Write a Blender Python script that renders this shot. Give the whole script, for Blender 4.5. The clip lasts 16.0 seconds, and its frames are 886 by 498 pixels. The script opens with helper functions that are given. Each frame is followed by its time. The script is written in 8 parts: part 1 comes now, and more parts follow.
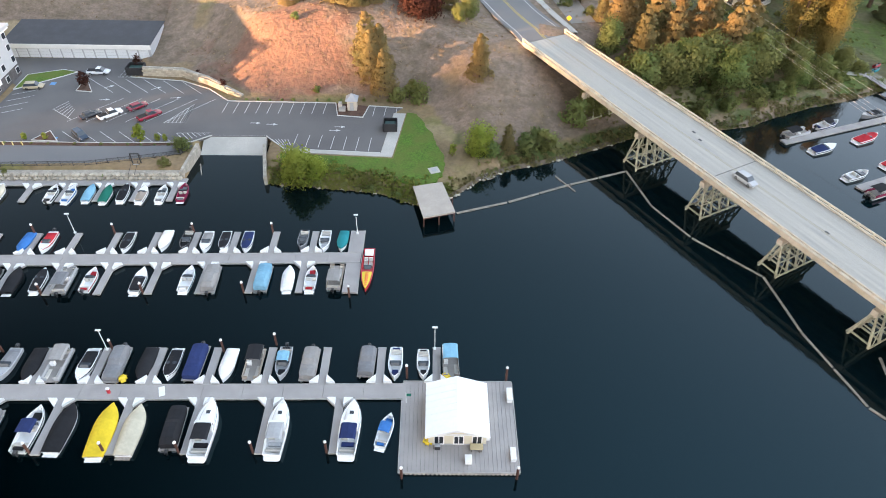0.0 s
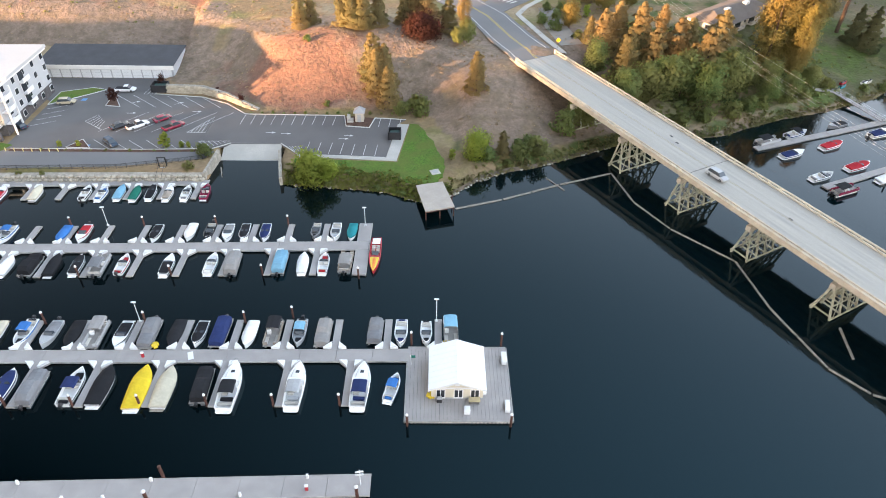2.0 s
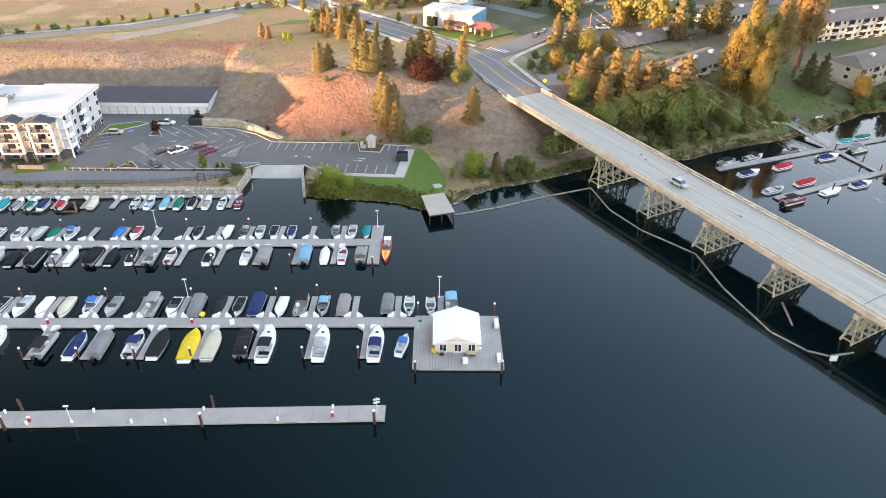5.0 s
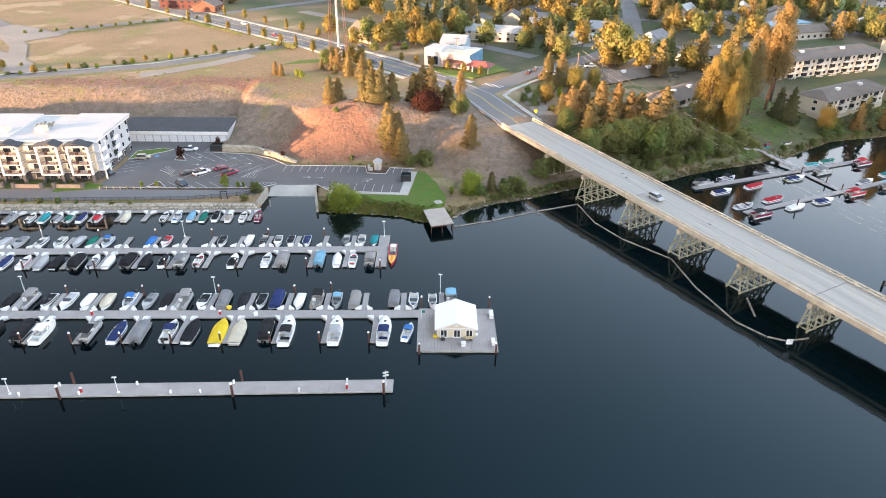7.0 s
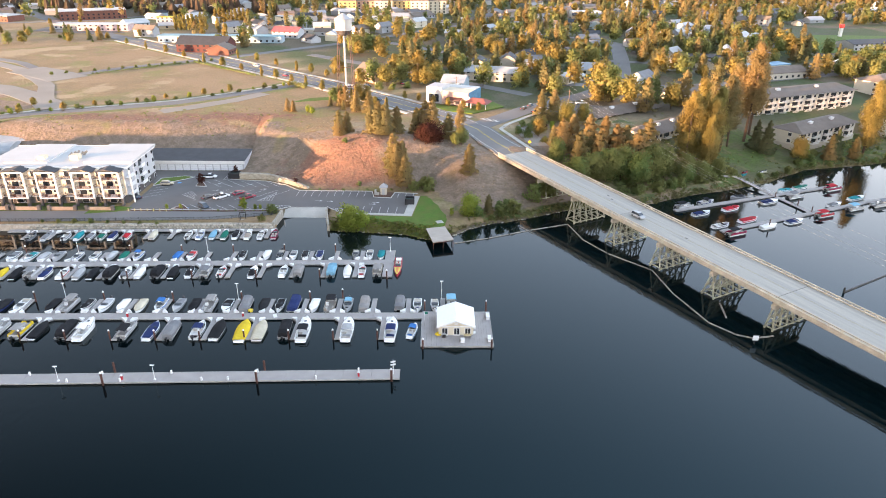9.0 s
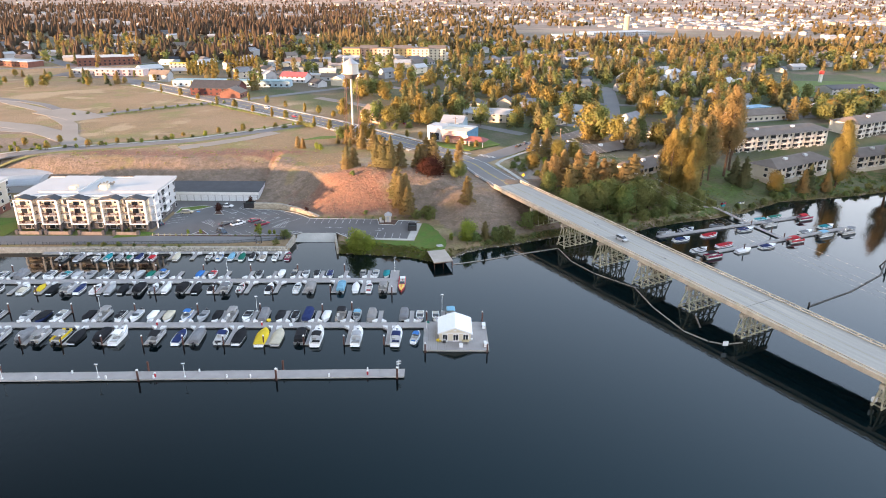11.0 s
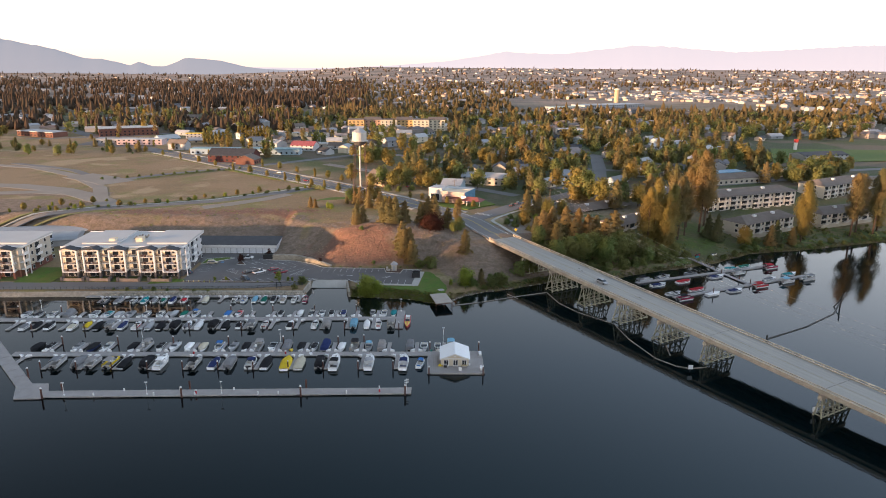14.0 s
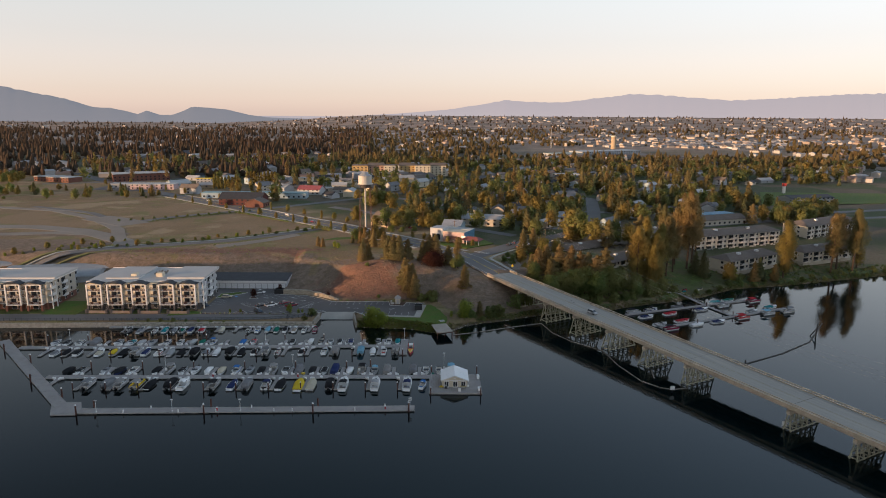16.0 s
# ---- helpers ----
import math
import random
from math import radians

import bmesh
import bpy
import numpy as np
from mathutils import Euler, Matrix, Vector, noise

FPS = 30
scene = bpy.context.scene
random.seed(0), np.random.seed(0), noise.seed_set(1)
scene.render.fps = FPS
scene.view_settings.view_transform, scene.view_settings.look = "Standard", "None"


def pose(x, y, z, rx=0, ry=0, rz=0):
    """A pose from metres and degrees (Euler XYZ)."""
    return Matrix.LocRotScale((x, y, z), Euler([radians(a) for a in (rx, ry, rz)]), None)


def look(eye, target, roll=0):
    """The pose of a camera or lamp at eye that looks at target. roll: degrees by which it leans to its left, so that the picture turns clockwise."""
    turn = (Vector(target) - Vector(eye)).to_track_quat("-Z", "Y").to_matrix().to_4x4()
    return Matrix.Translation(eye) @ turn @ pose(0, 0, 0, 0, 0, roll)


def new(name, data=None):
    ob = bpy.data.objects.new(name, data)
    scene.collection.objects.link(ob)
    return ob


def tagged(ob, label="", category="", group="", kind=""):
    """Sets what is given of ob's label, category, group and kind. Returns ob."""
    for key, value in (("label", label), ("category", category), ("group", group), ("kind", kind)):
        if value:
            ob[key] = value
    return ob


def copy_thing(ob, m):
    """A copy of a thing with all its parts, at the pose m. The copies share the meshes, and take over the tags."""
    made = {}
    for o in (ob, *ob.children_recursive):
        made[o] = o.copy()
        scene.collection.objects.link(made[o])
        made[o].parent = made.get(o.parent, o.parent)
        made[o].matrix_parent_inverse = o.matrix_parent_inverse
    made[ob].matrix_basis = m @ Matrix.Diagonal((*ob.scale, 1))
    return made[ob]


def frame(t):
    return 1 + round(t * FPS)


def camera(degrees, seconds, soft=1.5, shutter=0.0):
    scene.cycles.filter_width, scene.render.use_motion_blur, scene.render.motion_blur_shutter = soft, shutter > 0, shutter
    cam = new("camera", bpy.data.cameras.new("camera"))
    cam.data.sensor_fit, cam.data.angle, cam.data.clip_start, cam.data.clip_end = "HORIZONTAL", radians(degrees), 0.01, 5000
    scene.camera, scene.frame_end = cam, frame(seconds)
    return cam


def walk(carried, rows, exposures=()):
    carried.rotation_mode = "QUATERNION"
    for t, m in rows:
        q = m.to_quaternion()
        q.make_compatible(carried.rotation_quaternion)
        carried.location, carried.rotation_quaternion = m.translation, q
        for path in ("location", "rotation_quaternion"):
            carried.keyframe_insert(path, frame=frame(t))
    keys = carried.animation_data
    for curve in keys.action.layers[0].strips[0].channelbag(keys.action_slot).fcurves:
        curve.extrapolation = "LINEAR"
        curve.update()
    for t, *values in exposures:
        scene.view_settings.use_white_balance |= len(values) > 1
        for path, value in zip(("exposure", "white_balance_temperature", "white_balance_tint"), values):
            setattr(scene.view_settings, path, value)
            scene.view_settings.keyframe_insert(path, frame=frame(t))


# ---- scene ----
cam = camera(67.3, 16.0, soft=0.95)
PATH = [
    (0, (-0.116, 4.941, 84.069), (-0.094, 6.438, 82.743), 1.1),
    (1, (-0.137, -2.794, 84.131), (-0.116, -1.261, 82.847), 0.9),
    (2, (-0.346, -10.984, 84.016), (-0.324, -9.409, 82.783), 0.9),
    (3, (-0.372, -19.602, 83.99), (-0.352, -17.988, 82.81), 0.8),
    (4, (-0.476, -28.691, 84.071), (-0.458, -27.039, 82.944), 0.7),
    (6.5, (-0.875, -52.635, 85.031), (-0.857, -50.898, 84.039), 0.6),
    (7, (-1.012, -57.656, 85.117), (-0.993, -55.903, 84.156), 0.6),
    (8, (-1.288, -66.955, 85.242), (-1.269, -65.171, 84.338), 0.6),
    (9, (-1.277, -76.408, 85.704), (-1.26, -74.597, 84.856), 0.5),
    (11.5, (-1.902, -100.834, 86.422), (-1.883, -98.959, 85.726), 0.6),
    (12, (-2.088, -105.827, 86.737), (-2.068, -103.941, 86.072), 0.5),
    (13, (-2.486, -115.479, 87.287), (-2.464, -113.572, 86.685), 0.5),
    (14, (-2.645, -125.236, 87.431), (-2.624, -123.309, 86.898), 0.5),
    (15, (-2.512, -134.908, 87.65), (-2.494, -132.963, 87.183), 0.4),
    (16, (-2.52, -144.884, 87.536), (-2.504, -142.924, 87.136), 0.4),
]
walk(cam, [(t, look(eye, target, roll)) for t, eye, target, roll in PATH], [(0, 2.93, 7000, 13), (4, 2.91, 7000, 13), (9, 2.82, 6780, 14), (12.5, 2.27, 6570, 14), (14.5, 1.40, 6600, 12), (16, 0.80, 6480, 10)])

# ---- world, sun ----
SUN_TO = Vector((-0.90, -0.44, 0.072)).normalized()
world = bpy.data.worlds.new("sky")
scene.world = world
world.use_nodes = True
wn = world.node_tree.nodes
sky = wn.new("ShaderNodeTexSky")
sky.sky_type, sky.sun_disc = 'NISHITA', False
sky.sun_elevation = math.asin(SUN_TO.z)
sky.sun_rotation = math.atan2(SUN_TO.x, SUN_TO.y)
sky.air_density, sky.dust_density, sky.ozone_density, sky.altitude = 1.0, 1.0, 2.2, 1000
wn["Background"].inputs["Strength"].default_value = 0.345
pale = wn.new("ShaderNodeHueSaturation")
pale.inputs["Saturation"].default_value = 0.55
warm = wn.new("ShaderNodeMix")
warm.data_type, warm.blend_type = 'RGBA', 'MULTIPLY'
warm.inputs["Factor"].default_value = 1.0
warm.inputs["B"].default_value = (1.17, 0.985, 0.99, 1)
world.node_tree.links.new(sky.outputs[0], pale.inputs["Color"])
world.node_tree.links.new(pale.outputs["Color"], warm.inputs["A"])
# thin evening haze over the clear sky: peach at the horizon, pale grey above
up = wn.new("ShaderNodeSeparateXYZ")
world.node_tree.links.new(wn.new("ShaderNodeTexCoord").outputs["Generated"], up.inputs["Vector"])
veil = wn.new("ShaderNodeValToRGB")
while len(veil.color_ramp.elements) < 6:
    veil.color_ramp.elements.new(0.5)
for el, (at, tone) in zip(veil.color_ramp.elements, ((0.0, (1.08, 0.85, 0.79)), (0.07, (1.21, 1.03, 0.95)), (0.17, (1.17, 1.22, 1.13)), (0.42, (0.52, 0.72, 0.90)), (0.66, (0.25, 0.40, 0.53)), (1.0, (0.13, 0.26, 0.38)))):
    el.position, el.color = at, (*tone, 1)
world.node_tree.links.new(up.outputs["Z"], veil.inputs["Fac"])
hazed = wn.new("ShaderNodeMix")
hazed.data_type = 'RGBA'
hazed.inputs["Factor"].default_value = 0.72
world.node_tree.links.new(warm.outputs["Result"], hazed.inputs["A"])
# the high sky is brighter away from the sun than square to it
side = wn.new("ShaderNodeMath")
side.operation = 'MULTIPLY'
world.node_tree.links.new(up.outputs["X"], side.inputs[0])
high = wn.new("ShaderNodeMath")
high.operation = 'MULTIPLY'
world.node_tree.links.new(up.outputs["Z"], high.inputs[0])
world.node_tree.links.new(up.outputs["Z"], high.inputs[1])
world.node_tree.links.new(high.outputs[0], side.inputs[1])
gain = wn.new("ShaderNodeMath")
gain.operation = 'MULTIPLY_ADD'
gain.inputs[1].default_value, gain.inputs[2].default_value = 2.9, 1.0
world.node_tree.links.new(side.outputs[0], gain.inputs[0])
dim = wn.new("ShaderNodeMath")
dim.operation = 'MINIMUM'
world.node_tree.links.new(side.outputs[0], dim.inputs[0])
dim.inputs[1].default_value = 0.0
both_sides = wn.new("ShaderNodeMath")
both_sides.operation = 'MULTIPLY_ADD'
world.node_tree.links.new(dim.outputs[0], both_sides.inputs[0])
both_sides.inputs[1].default_value = 0.85
world.node_tree.links.new(gain.outputs[0], both_sides.inputs[2])
world.node_tree.links.new(veil.outputs["Color"], hazed.inputs["B"])
lift = wn.new("ShaderNodeVectorMath")
lift.operation = 'SCALE'
world.node_tree.links.new(hazed.outputs["Result"], lift.inputs[0])
world.node_tree.links.new(both_sides.outputs[0], lift.inputs["Scale"])
world.node_tree.links.new(lift.outputs[0], wn["Background"].inputs["Color"])
sun = new("sun", bpy.data.lights.new("sun", "SUN"))
sun.data.energy, sun.data.angle, sun.data.color = 4.0, radians(1.1), (1.0, 0.62, 0.36)
sun.matrix_world = look((0, 0, 0), -SUN_TO) @ Matrix.Identity(4)
sun.location = (-300, -150, 120)


# ---- mesh tools ----
class Shape:
    def __init__(self):
        self.v, self.f, self.n = [], [], None

    def add(self, verts, faces):
        n = len(self.v)
        self.v += [tuple(p) for p in verts]
        self.f += [tuple(i + n for i in f) for f in faces]
        return self

    def box(self, x0, x1, y0, y1, z0, z1):
        return self.add([(x0, y0, z0), (x1, y0, z0), (x1, y1, z0), (x0, y1, z0), (x0, y0, z1), (x1, y0, z1), (x1, y1, z1), (x0, y1, z1)],
                        [(3, 2, 1, 0), (4, 5, 6, 7), (0, 1, 5, 4), (1, 2, 6, 5), (2, 3, 7, 6), (3, 0, 4, 7)])

    def soft(self, x0, x1, y0, y1, z0, z1, b):
        """A box whose top edges are chamfered by b."""
        ring = lambda d, z: [(x0 + d, y0 + d, z), (x1 - d, y0 + d, z), (x1 - d, y1 - d, z), (x0 + d, y1 - d, z)]
        return self.loft([ring(0, z0), ring(0, z1 - b), ring(b, z1)])

    def loft(self, rings, cap=True, closed=True):
        n, m = len(self.v), len(rings[0])
        for r in rings:
            self.v += [tuple(p) for p in r]
        for k in range(len(rings) - 1):
            for i in range(m if closed else m - 1):
                j = (i + 1) % m
                a = n + k * m
                self.f.append((a + i, a + j, a + m + j, a + m + i))
        if cap and closed:
            self.f.append(tuple(n + i for i in reversed(range(m))))
            self.f.append(tuple(n + (len(rings) - 1) * m + i for i in range(m)))
        return self

    def prism(self, poly, z0, z1):
        return self.loft([[(x, y, z0) for x, y in poly], [(x, y, z1) for x, y in poly]])

    def tube(self, p, q, r0, r1=None, n=8):
        r1 = r0 if r1 is None else r1
        p, q = Vector(p), Vector(q)
        d = (q - p).normalized()
        u = d.orthogonal().normalized()
        w = d.cross(u)
        ring = lambda c, r: [c + (u * math.cos(a) + w * math.sin(a)) * r for a in (2 * math.pi * i / n for i in range(n))]
        return self.loft([ring(p, r0), ring(q, r1)])

    def beam(self, p, q, w, h):
        """A bar of width w and height h along its middle line."""
        p, q = Vector(p), Vector(q)
        d = (q - p).normalized()
        s = d.cross(Vector((0, 0, 1)))
        s = Vector((1, 0, 0)) if s.length < 1e-4 else s.normalized()
        t = s.cross(d)
        ring = lambda c: [c + s * a * w / 2 + t * b * h / 2 for a, b in ((-1, -1), (1, -1), (1, 1), (-1, 1))]
        return self.loft([ring(p), ring(q)])

    def mesh(self, name, smooth=False):
        me = bpy.data.meshes.new(name)
        me.from_pydata(self.v, [], self.f)
        if smooth or self.n is not None:
            me.polygons.foreach_set("use_smooth", [True] * len(me.polygons))
        if self.n is not None:
            me.normals_split_custom_set_from_vertices(self.n)
        return me


def part(name, shape, material, parent=None, label="", smooth=False):
    me = shape if isinstance(shape, bpy.types.Mesh) else shape.mesh(name, smooth)
    if material and not me.materials:
        me.materials.append(material)
    ob = new(name, me)
    ob.parent = parent
    return tagged(ob, label)


def thing(name, label, category, group="", at=None):
    ob = new(name)
    if at is not None:
        ob.matrix_basis = at
    return tagged(ob, label, category, group)


def structure(name, shape, material, label="", smooth=False):
    return tagged(part(name, shape, material, None, label, smooth), kind="structure")


# ---- materials ----
def node_mat(name):
    m = bpy.data.materials.new(name)
    m.use_nodes = True
    return m, m.node_tree.nodes, m.node_tree.links, m.node_tree.nodes["Principled BSDF"]


def mix_node(nodes, links, fac, a, b, blend='MIX'):
    n = nodes.new("ShaderNodeMix")
    n.data_type, n.blend_type = 'RGBA', blend
    for sock, v in ((n.inputs["Factor"], fac), (n.inputs["A"], a), (n.inputs["B"], b)):
        if isinstance(v, (int, float)):
            sock.default_value = v
        elif isinstance(v, tuple):
            sock.default_value = (*v[:3], 1)
        else:
            links.new(v, sock)
    return n.outputs["Result"]


def noise_node(nodes, links, vec, scale, detail=4.0, lo=0.3, hi=0.7):
    n = nodes.new("ShaderNodeTexNoise")
    n.inputs["Scale"].default_value, n.inputs["Detail"].default_value = scale, detail
    links.new(vec, n.inputs["Vector"])
    r = nodes.new("ShaderNodeMapRange")
    r.inputs["From Min"].default_value, r.inputs["From Max"].default_value = lo, hi
    links.new(n.outputs["Fac"], r.inputs["Value"])
    return r.outputs["Result"]


def scaled(c, k):
    return tuple(min(1.0, v * k) for v in c[:3])


def surface(name, base, rough=0.7, var=0.18, grain=8.0, blotch=0.6, bump=0.15, metal=0.0, place='Position', spread=0.0, stain=None):
    """A plain real-world surface: base colour with variation at two sizes, and a fine relief. spread: how far objects differ from one another."""
    m, nodes, links, bsdf = node_mat(name)
    if place == 'Position':
        vec = nodes.new("ShaderNodeNewGeometry").outputs["Position"]
    else:
        vec = nodes.new("ShaderNodeTexCoord").outputs["Object"]
    fine = noise_node(nodes, links, vec, grain)
    wide = noise_node(nodes, links, vec, blotch, 3.0)
    col = mix_node(nodes, links, fine, scaled(base, 1 - var), scaled(base, 1 + var))
    col = mix_node(nodes, links, wide, col, stain or scaled(base, 1 - 1.4 * var))
    if spread:
        info = nodes.new("ShaderNodeObjectInfo")
        r = nodes.new("ShaderNodeMapRange")
        r.inputs["To Min"].default_value, r.inputs["To Max"].default_value = 1 - spread, 1 + spread
        links.new(info.outputs["Random"], r.inputs["Value"])
        hsv = nodes.new("ShaderNodeHueSaturation")
        links.new(r.outputs["Result"], hsv.inputs["Value"])
        links.new(col, hsv.inputs["Color"])
        col = hsv.outputs["Color"]
    links.new(col, bsdf.inputs["Base Color"])
    bsdf.inputs["Roughness"].default_value, bsdf.inputs["Metallic"].default_value = rough, metal
    if bump:
        b = nodes.new("ShaderNodeBump")
        b.inputs["Strength"].default_value, b.inputs["Distance"].default_value = bump, 0.03
        links.new(fine, b.inputs["Height"])
        links.new(b.outputs["Normal"], bsdf.inputs["Normal"])
    return m


def gloss(name, base, rough=0.3, metal=0.0, spread=0.0, var=0.06):
    return surface(name, base, rough, var, 3.0, 0.8, 0.0, metal, 'Object', spread)


def foliage(name, a, b, dry=(0.10, 0.07, 0.02)):
    """Leaves: two greens from clump to clump, and trees that differ from one another."""
    m, nodes, links, bsdf = node_mat(name)
    geo = nodes.new("ShaderNodeNewGeometry")
    info = nodes.new("ShaderNodeObjectInfo")
    col = mix_node(nodes, links, geo.outputs["Random Per Island"], a, b)
    r = nodes.new("ShaderNodeMapRange")
    r.inputs["To Max"].default_value = 0.50
    links.new(info.outputs["Random"], r.inputs["Value"])
    col = mix_node(nodes, links, r.outputs["Result"], col, dry)
    col = mix_node(nodes, links, noise_node(nodes, links, geo.outputs["Position"], 0.07, 1.0, 0.42, 0.62), col, mix_node(nodes, links, 0.6, col, dry))
    col = mix_node(nodes, links, noise_node(nodes, links, geo.outputs["Position"], 0.11, 1.0, 0.45, 0.60), col, mix_node(nodes, links, 0.78, (0, 0, 0), col))
    links.new(col, bsdf.inputs["Base Color"])
    bsdf.inputs["Roughness"].default_value = 0.75
    bsdf.inputs["Specular IOR Level"].default_value = 0.2
    thin = nodes.new("ShaderNodeBsdfTranslucent")
    links.new(col, thin.inputs["Color"])
    both = nodes.new("ShaderNodeMixShader")
    both.inputs["Fac"].default_value = 0.50
    links.new(bsdf.outputs[0], both.inputs[1])
    links.new(thin.outputs[0], both.inputs[2])
    links.new(both.outputs[0], nodes["Material Output"].inputs["Surface"])
    return m


M = {}
M["dock"] = surface("dock_grey_boards", (0.36, 0.335, 0.32), 0.8, 0.12, 14, 0.35, 0.2)
M["dock_edge"] = surface("dock_edge_timber", (0.42, 0.40, 0.37), 0.8, 0.2, 9, 0.8, 0.2)
M["white"] = surface("white_plastic", (0.78, 0.78, 0.77), 0.5, 0.06, 5, 0.7, 0.05, 0, 'Object')
M["pile"] = surface("rusty_steel_pile", (0.13, 0.055, 0.04), 0.75, 0.35, 6, 1.5, 0.3, 0.2)
M["concrete"] = surface("pale_concrete", (0.46, 0.44, 0.40), 0.85, 0.14, 5, 0.25, 0.2)
M["parapet"] = surface("cream_concrete", (0.60, 0.52, 0.40), 0.85, 0.14, 4, 0.5, 0.2, stain=(0.44, 0.37, 0.28))
M["bent"] = surface("cream_painted_steel", (0.50, 0.49, 0.36), 0.6, 0.14, 3, 0.9, 0.1, stain=(0.30, 0.27, 0.18))
M["asphalt"] = surface("asphalt", (0.106, 0.100, 0.099), 0.9, 0.16, 10, 0.08, 0.2, stain=(0.142, 0.134, 0.130))
M["roadgrey"] = surface("worn_road", (0.14, 0.14, 0.145), 0.9, 0.12, 8, 0.06, 0.2, stain=(0.18, 0.175, 0.17))
M["line_white"] = surface("road_paint_white", (0.62, 0.62, 0.60), 0.8, 0.15, 6, 1.0, 0.05)
M["line_yellow"] = surface("road_paint_yellow", (0.55, 0.42, 0.10), 0.8, 0.2, 6, 1.0, 0.05)
M["kerb"] = surface("kerb_concrete", (0.55, 0.54, 0.51), 0.85, 0.1, 6, 0.6, 0.1)
M["mulch"] = surface("bark_mulch", (0.12, 0.065, 0.045), 0.95, 0.3, 5, 0.9, 0.4)
M["lawn"] = surface("mown_lawn", (0.062, 0.140, 0.009), 0.95, 0.5, 2.6, 0.28, 0.9, stain=(0.098, 0.125, 0.019))
M["rock"] = surface("pale_rock", (0.40, 0.36, 0.30), 0.9, 0.25, 2.5, 0.8, 0.4)
M["black"] = surface("black_metal", (0.025, 0.025, 0.028), 0.5, 0.2, 6, 1.0, 0.05)
M["trunk"] = surface("bark", (0.11, 0.07, 0.045), 0.95, 0.3, 6, 1.2, 0.4, 0, 'Object')


def water_material():
    m, nodes, links, bsdf = node_mat("river_water")
    pos = nodes.new("ShaderNodeNewGeometry").outputs["Position"]
    mp = nodes.new("ShaderNodeMapping")
    mp.inputs["Rotation"].default_value = (0, 0, radians(28))
    mp.inputs["Scale"].default_value = (1.0, 0.45, 1.0)
    links.new(pos, mp.inputs["Vector"])
    small = noise_node(nodes, links, mp.outputs["Vector"], 0.9, 3.0, 0.0, 1.0)
    calm = noise_node(nodes, links, pos, 0.012, 2.0, 0.38, 0.66)
    ml = nodes.new("ShaderNodeMath")
    ml.operation = 'MULTIPLY_ADD'
    links.new(calm, ml.inputs[0])
    ml.inputs[1].default_value, ml.inputs[2].default_value = 0.16, 0.05
    b = nodes.new("ShaderNodeBump")
    b.inputs["Distance"].default_value = 0.12
    links.new(ml.outputs[0], b.inputs["Strength"])
    links.new(small, b.inputs["Height"])
    links.new(b.outputs["Normal"], bsdf.inputs["Normal"])
    sep = nodes.new("ShaderNodeSeparateXYZ")
    links.new(pos, sep.inputs["Vector"])
    # Base colour lightens eastward, standing in for brighter sky reflection on that side
    eastward = nodes.new("ShaderNodeMapRange")
    eastward.inputs["From Min"].default_value, eastward.inputs["From Max"].default_value = -90, 60
    links.new(sep.outputs["X"], eastward.inputs["Value"])
    wide = noise_node(nodes, links, pos, 0.02, 2.0)
    teal_tone = mix_node(nodes, links, wide, (0.0012, 0.0058, 0.0074), (0.0015, 0.0070, 0.0088))
    col = mix_node(nodes, links, eastward.outputs["Result"], (0.0004, 0.0020, 0.0026), teal_tone)
    links.new(col, bsdf.inputs["Base Color"])
    bsdf.inputs["Roughness"].default_value, bsdf.inputs["IOR"].default_value = 0.05, 1.33
    bsdf.inputs["Specular IOR Level"].default_value = 0.5
    bsdf.inputs["Specular Tint"].default_value = (0.50, 0.86, 1.0, 1)
    return m


M["water"] = water_material()

# ---- land and water ----
SHORE = [(-900, 90), (-400, 108), (-240, 116), (-129, 119.6), (-105, 120.6), (-54, 121.8), (-53.2, 131.4), (-38.6, 131.6), (-36.4, 120.4), (-25.5, 119.1), (-18.2, 118.3), (-11, 117),
         (-6.8, 114.5), (-3, 113), (1, 114.6), (4, 116.7), (9.3, 122.2), (15.7, 126.1), (23.5, 128.5), (37.3, 135.2), (45, 139.4), (60, 142), (74.7, 145.3), (93, 154.5),
         (108.8, 160), (126.7, 168.6), (150, 185), (183, 193), (249, 216), (420, 262), (900, 330)]
FOOT = [(-900, 205), (-250, 200), (-180, 191), (-116, 190), (-79, 189), (-77.5, 167), (-66, 164.7), (-58, 160.5), (-52, 156), (-48, 153), (-8, 151.5), (-4, 149.5), (3, 139), (9, 130), (16, 129.5), (25, 132), (45, 141),
        (60, 144), (93, 157), (127, 172), (183, 197), (420, 266), (900, 334)]
SHX, SHY = np.array(SHORE).T
FTX, FTY = np.array(FOOT).T
TOWN = 11.0


def smooth(t):
    t = np.clip(t, 0, 1)
    return t * t * (3 - 2 * t)


def wave(x, y, s, k):
    return np.sin(x / s + k) * np.cos(y / (s * 0.83) + 1.7 * k) + 0.5 * np.sin((x + y) / (s * 0.43) + 2.3 * k)


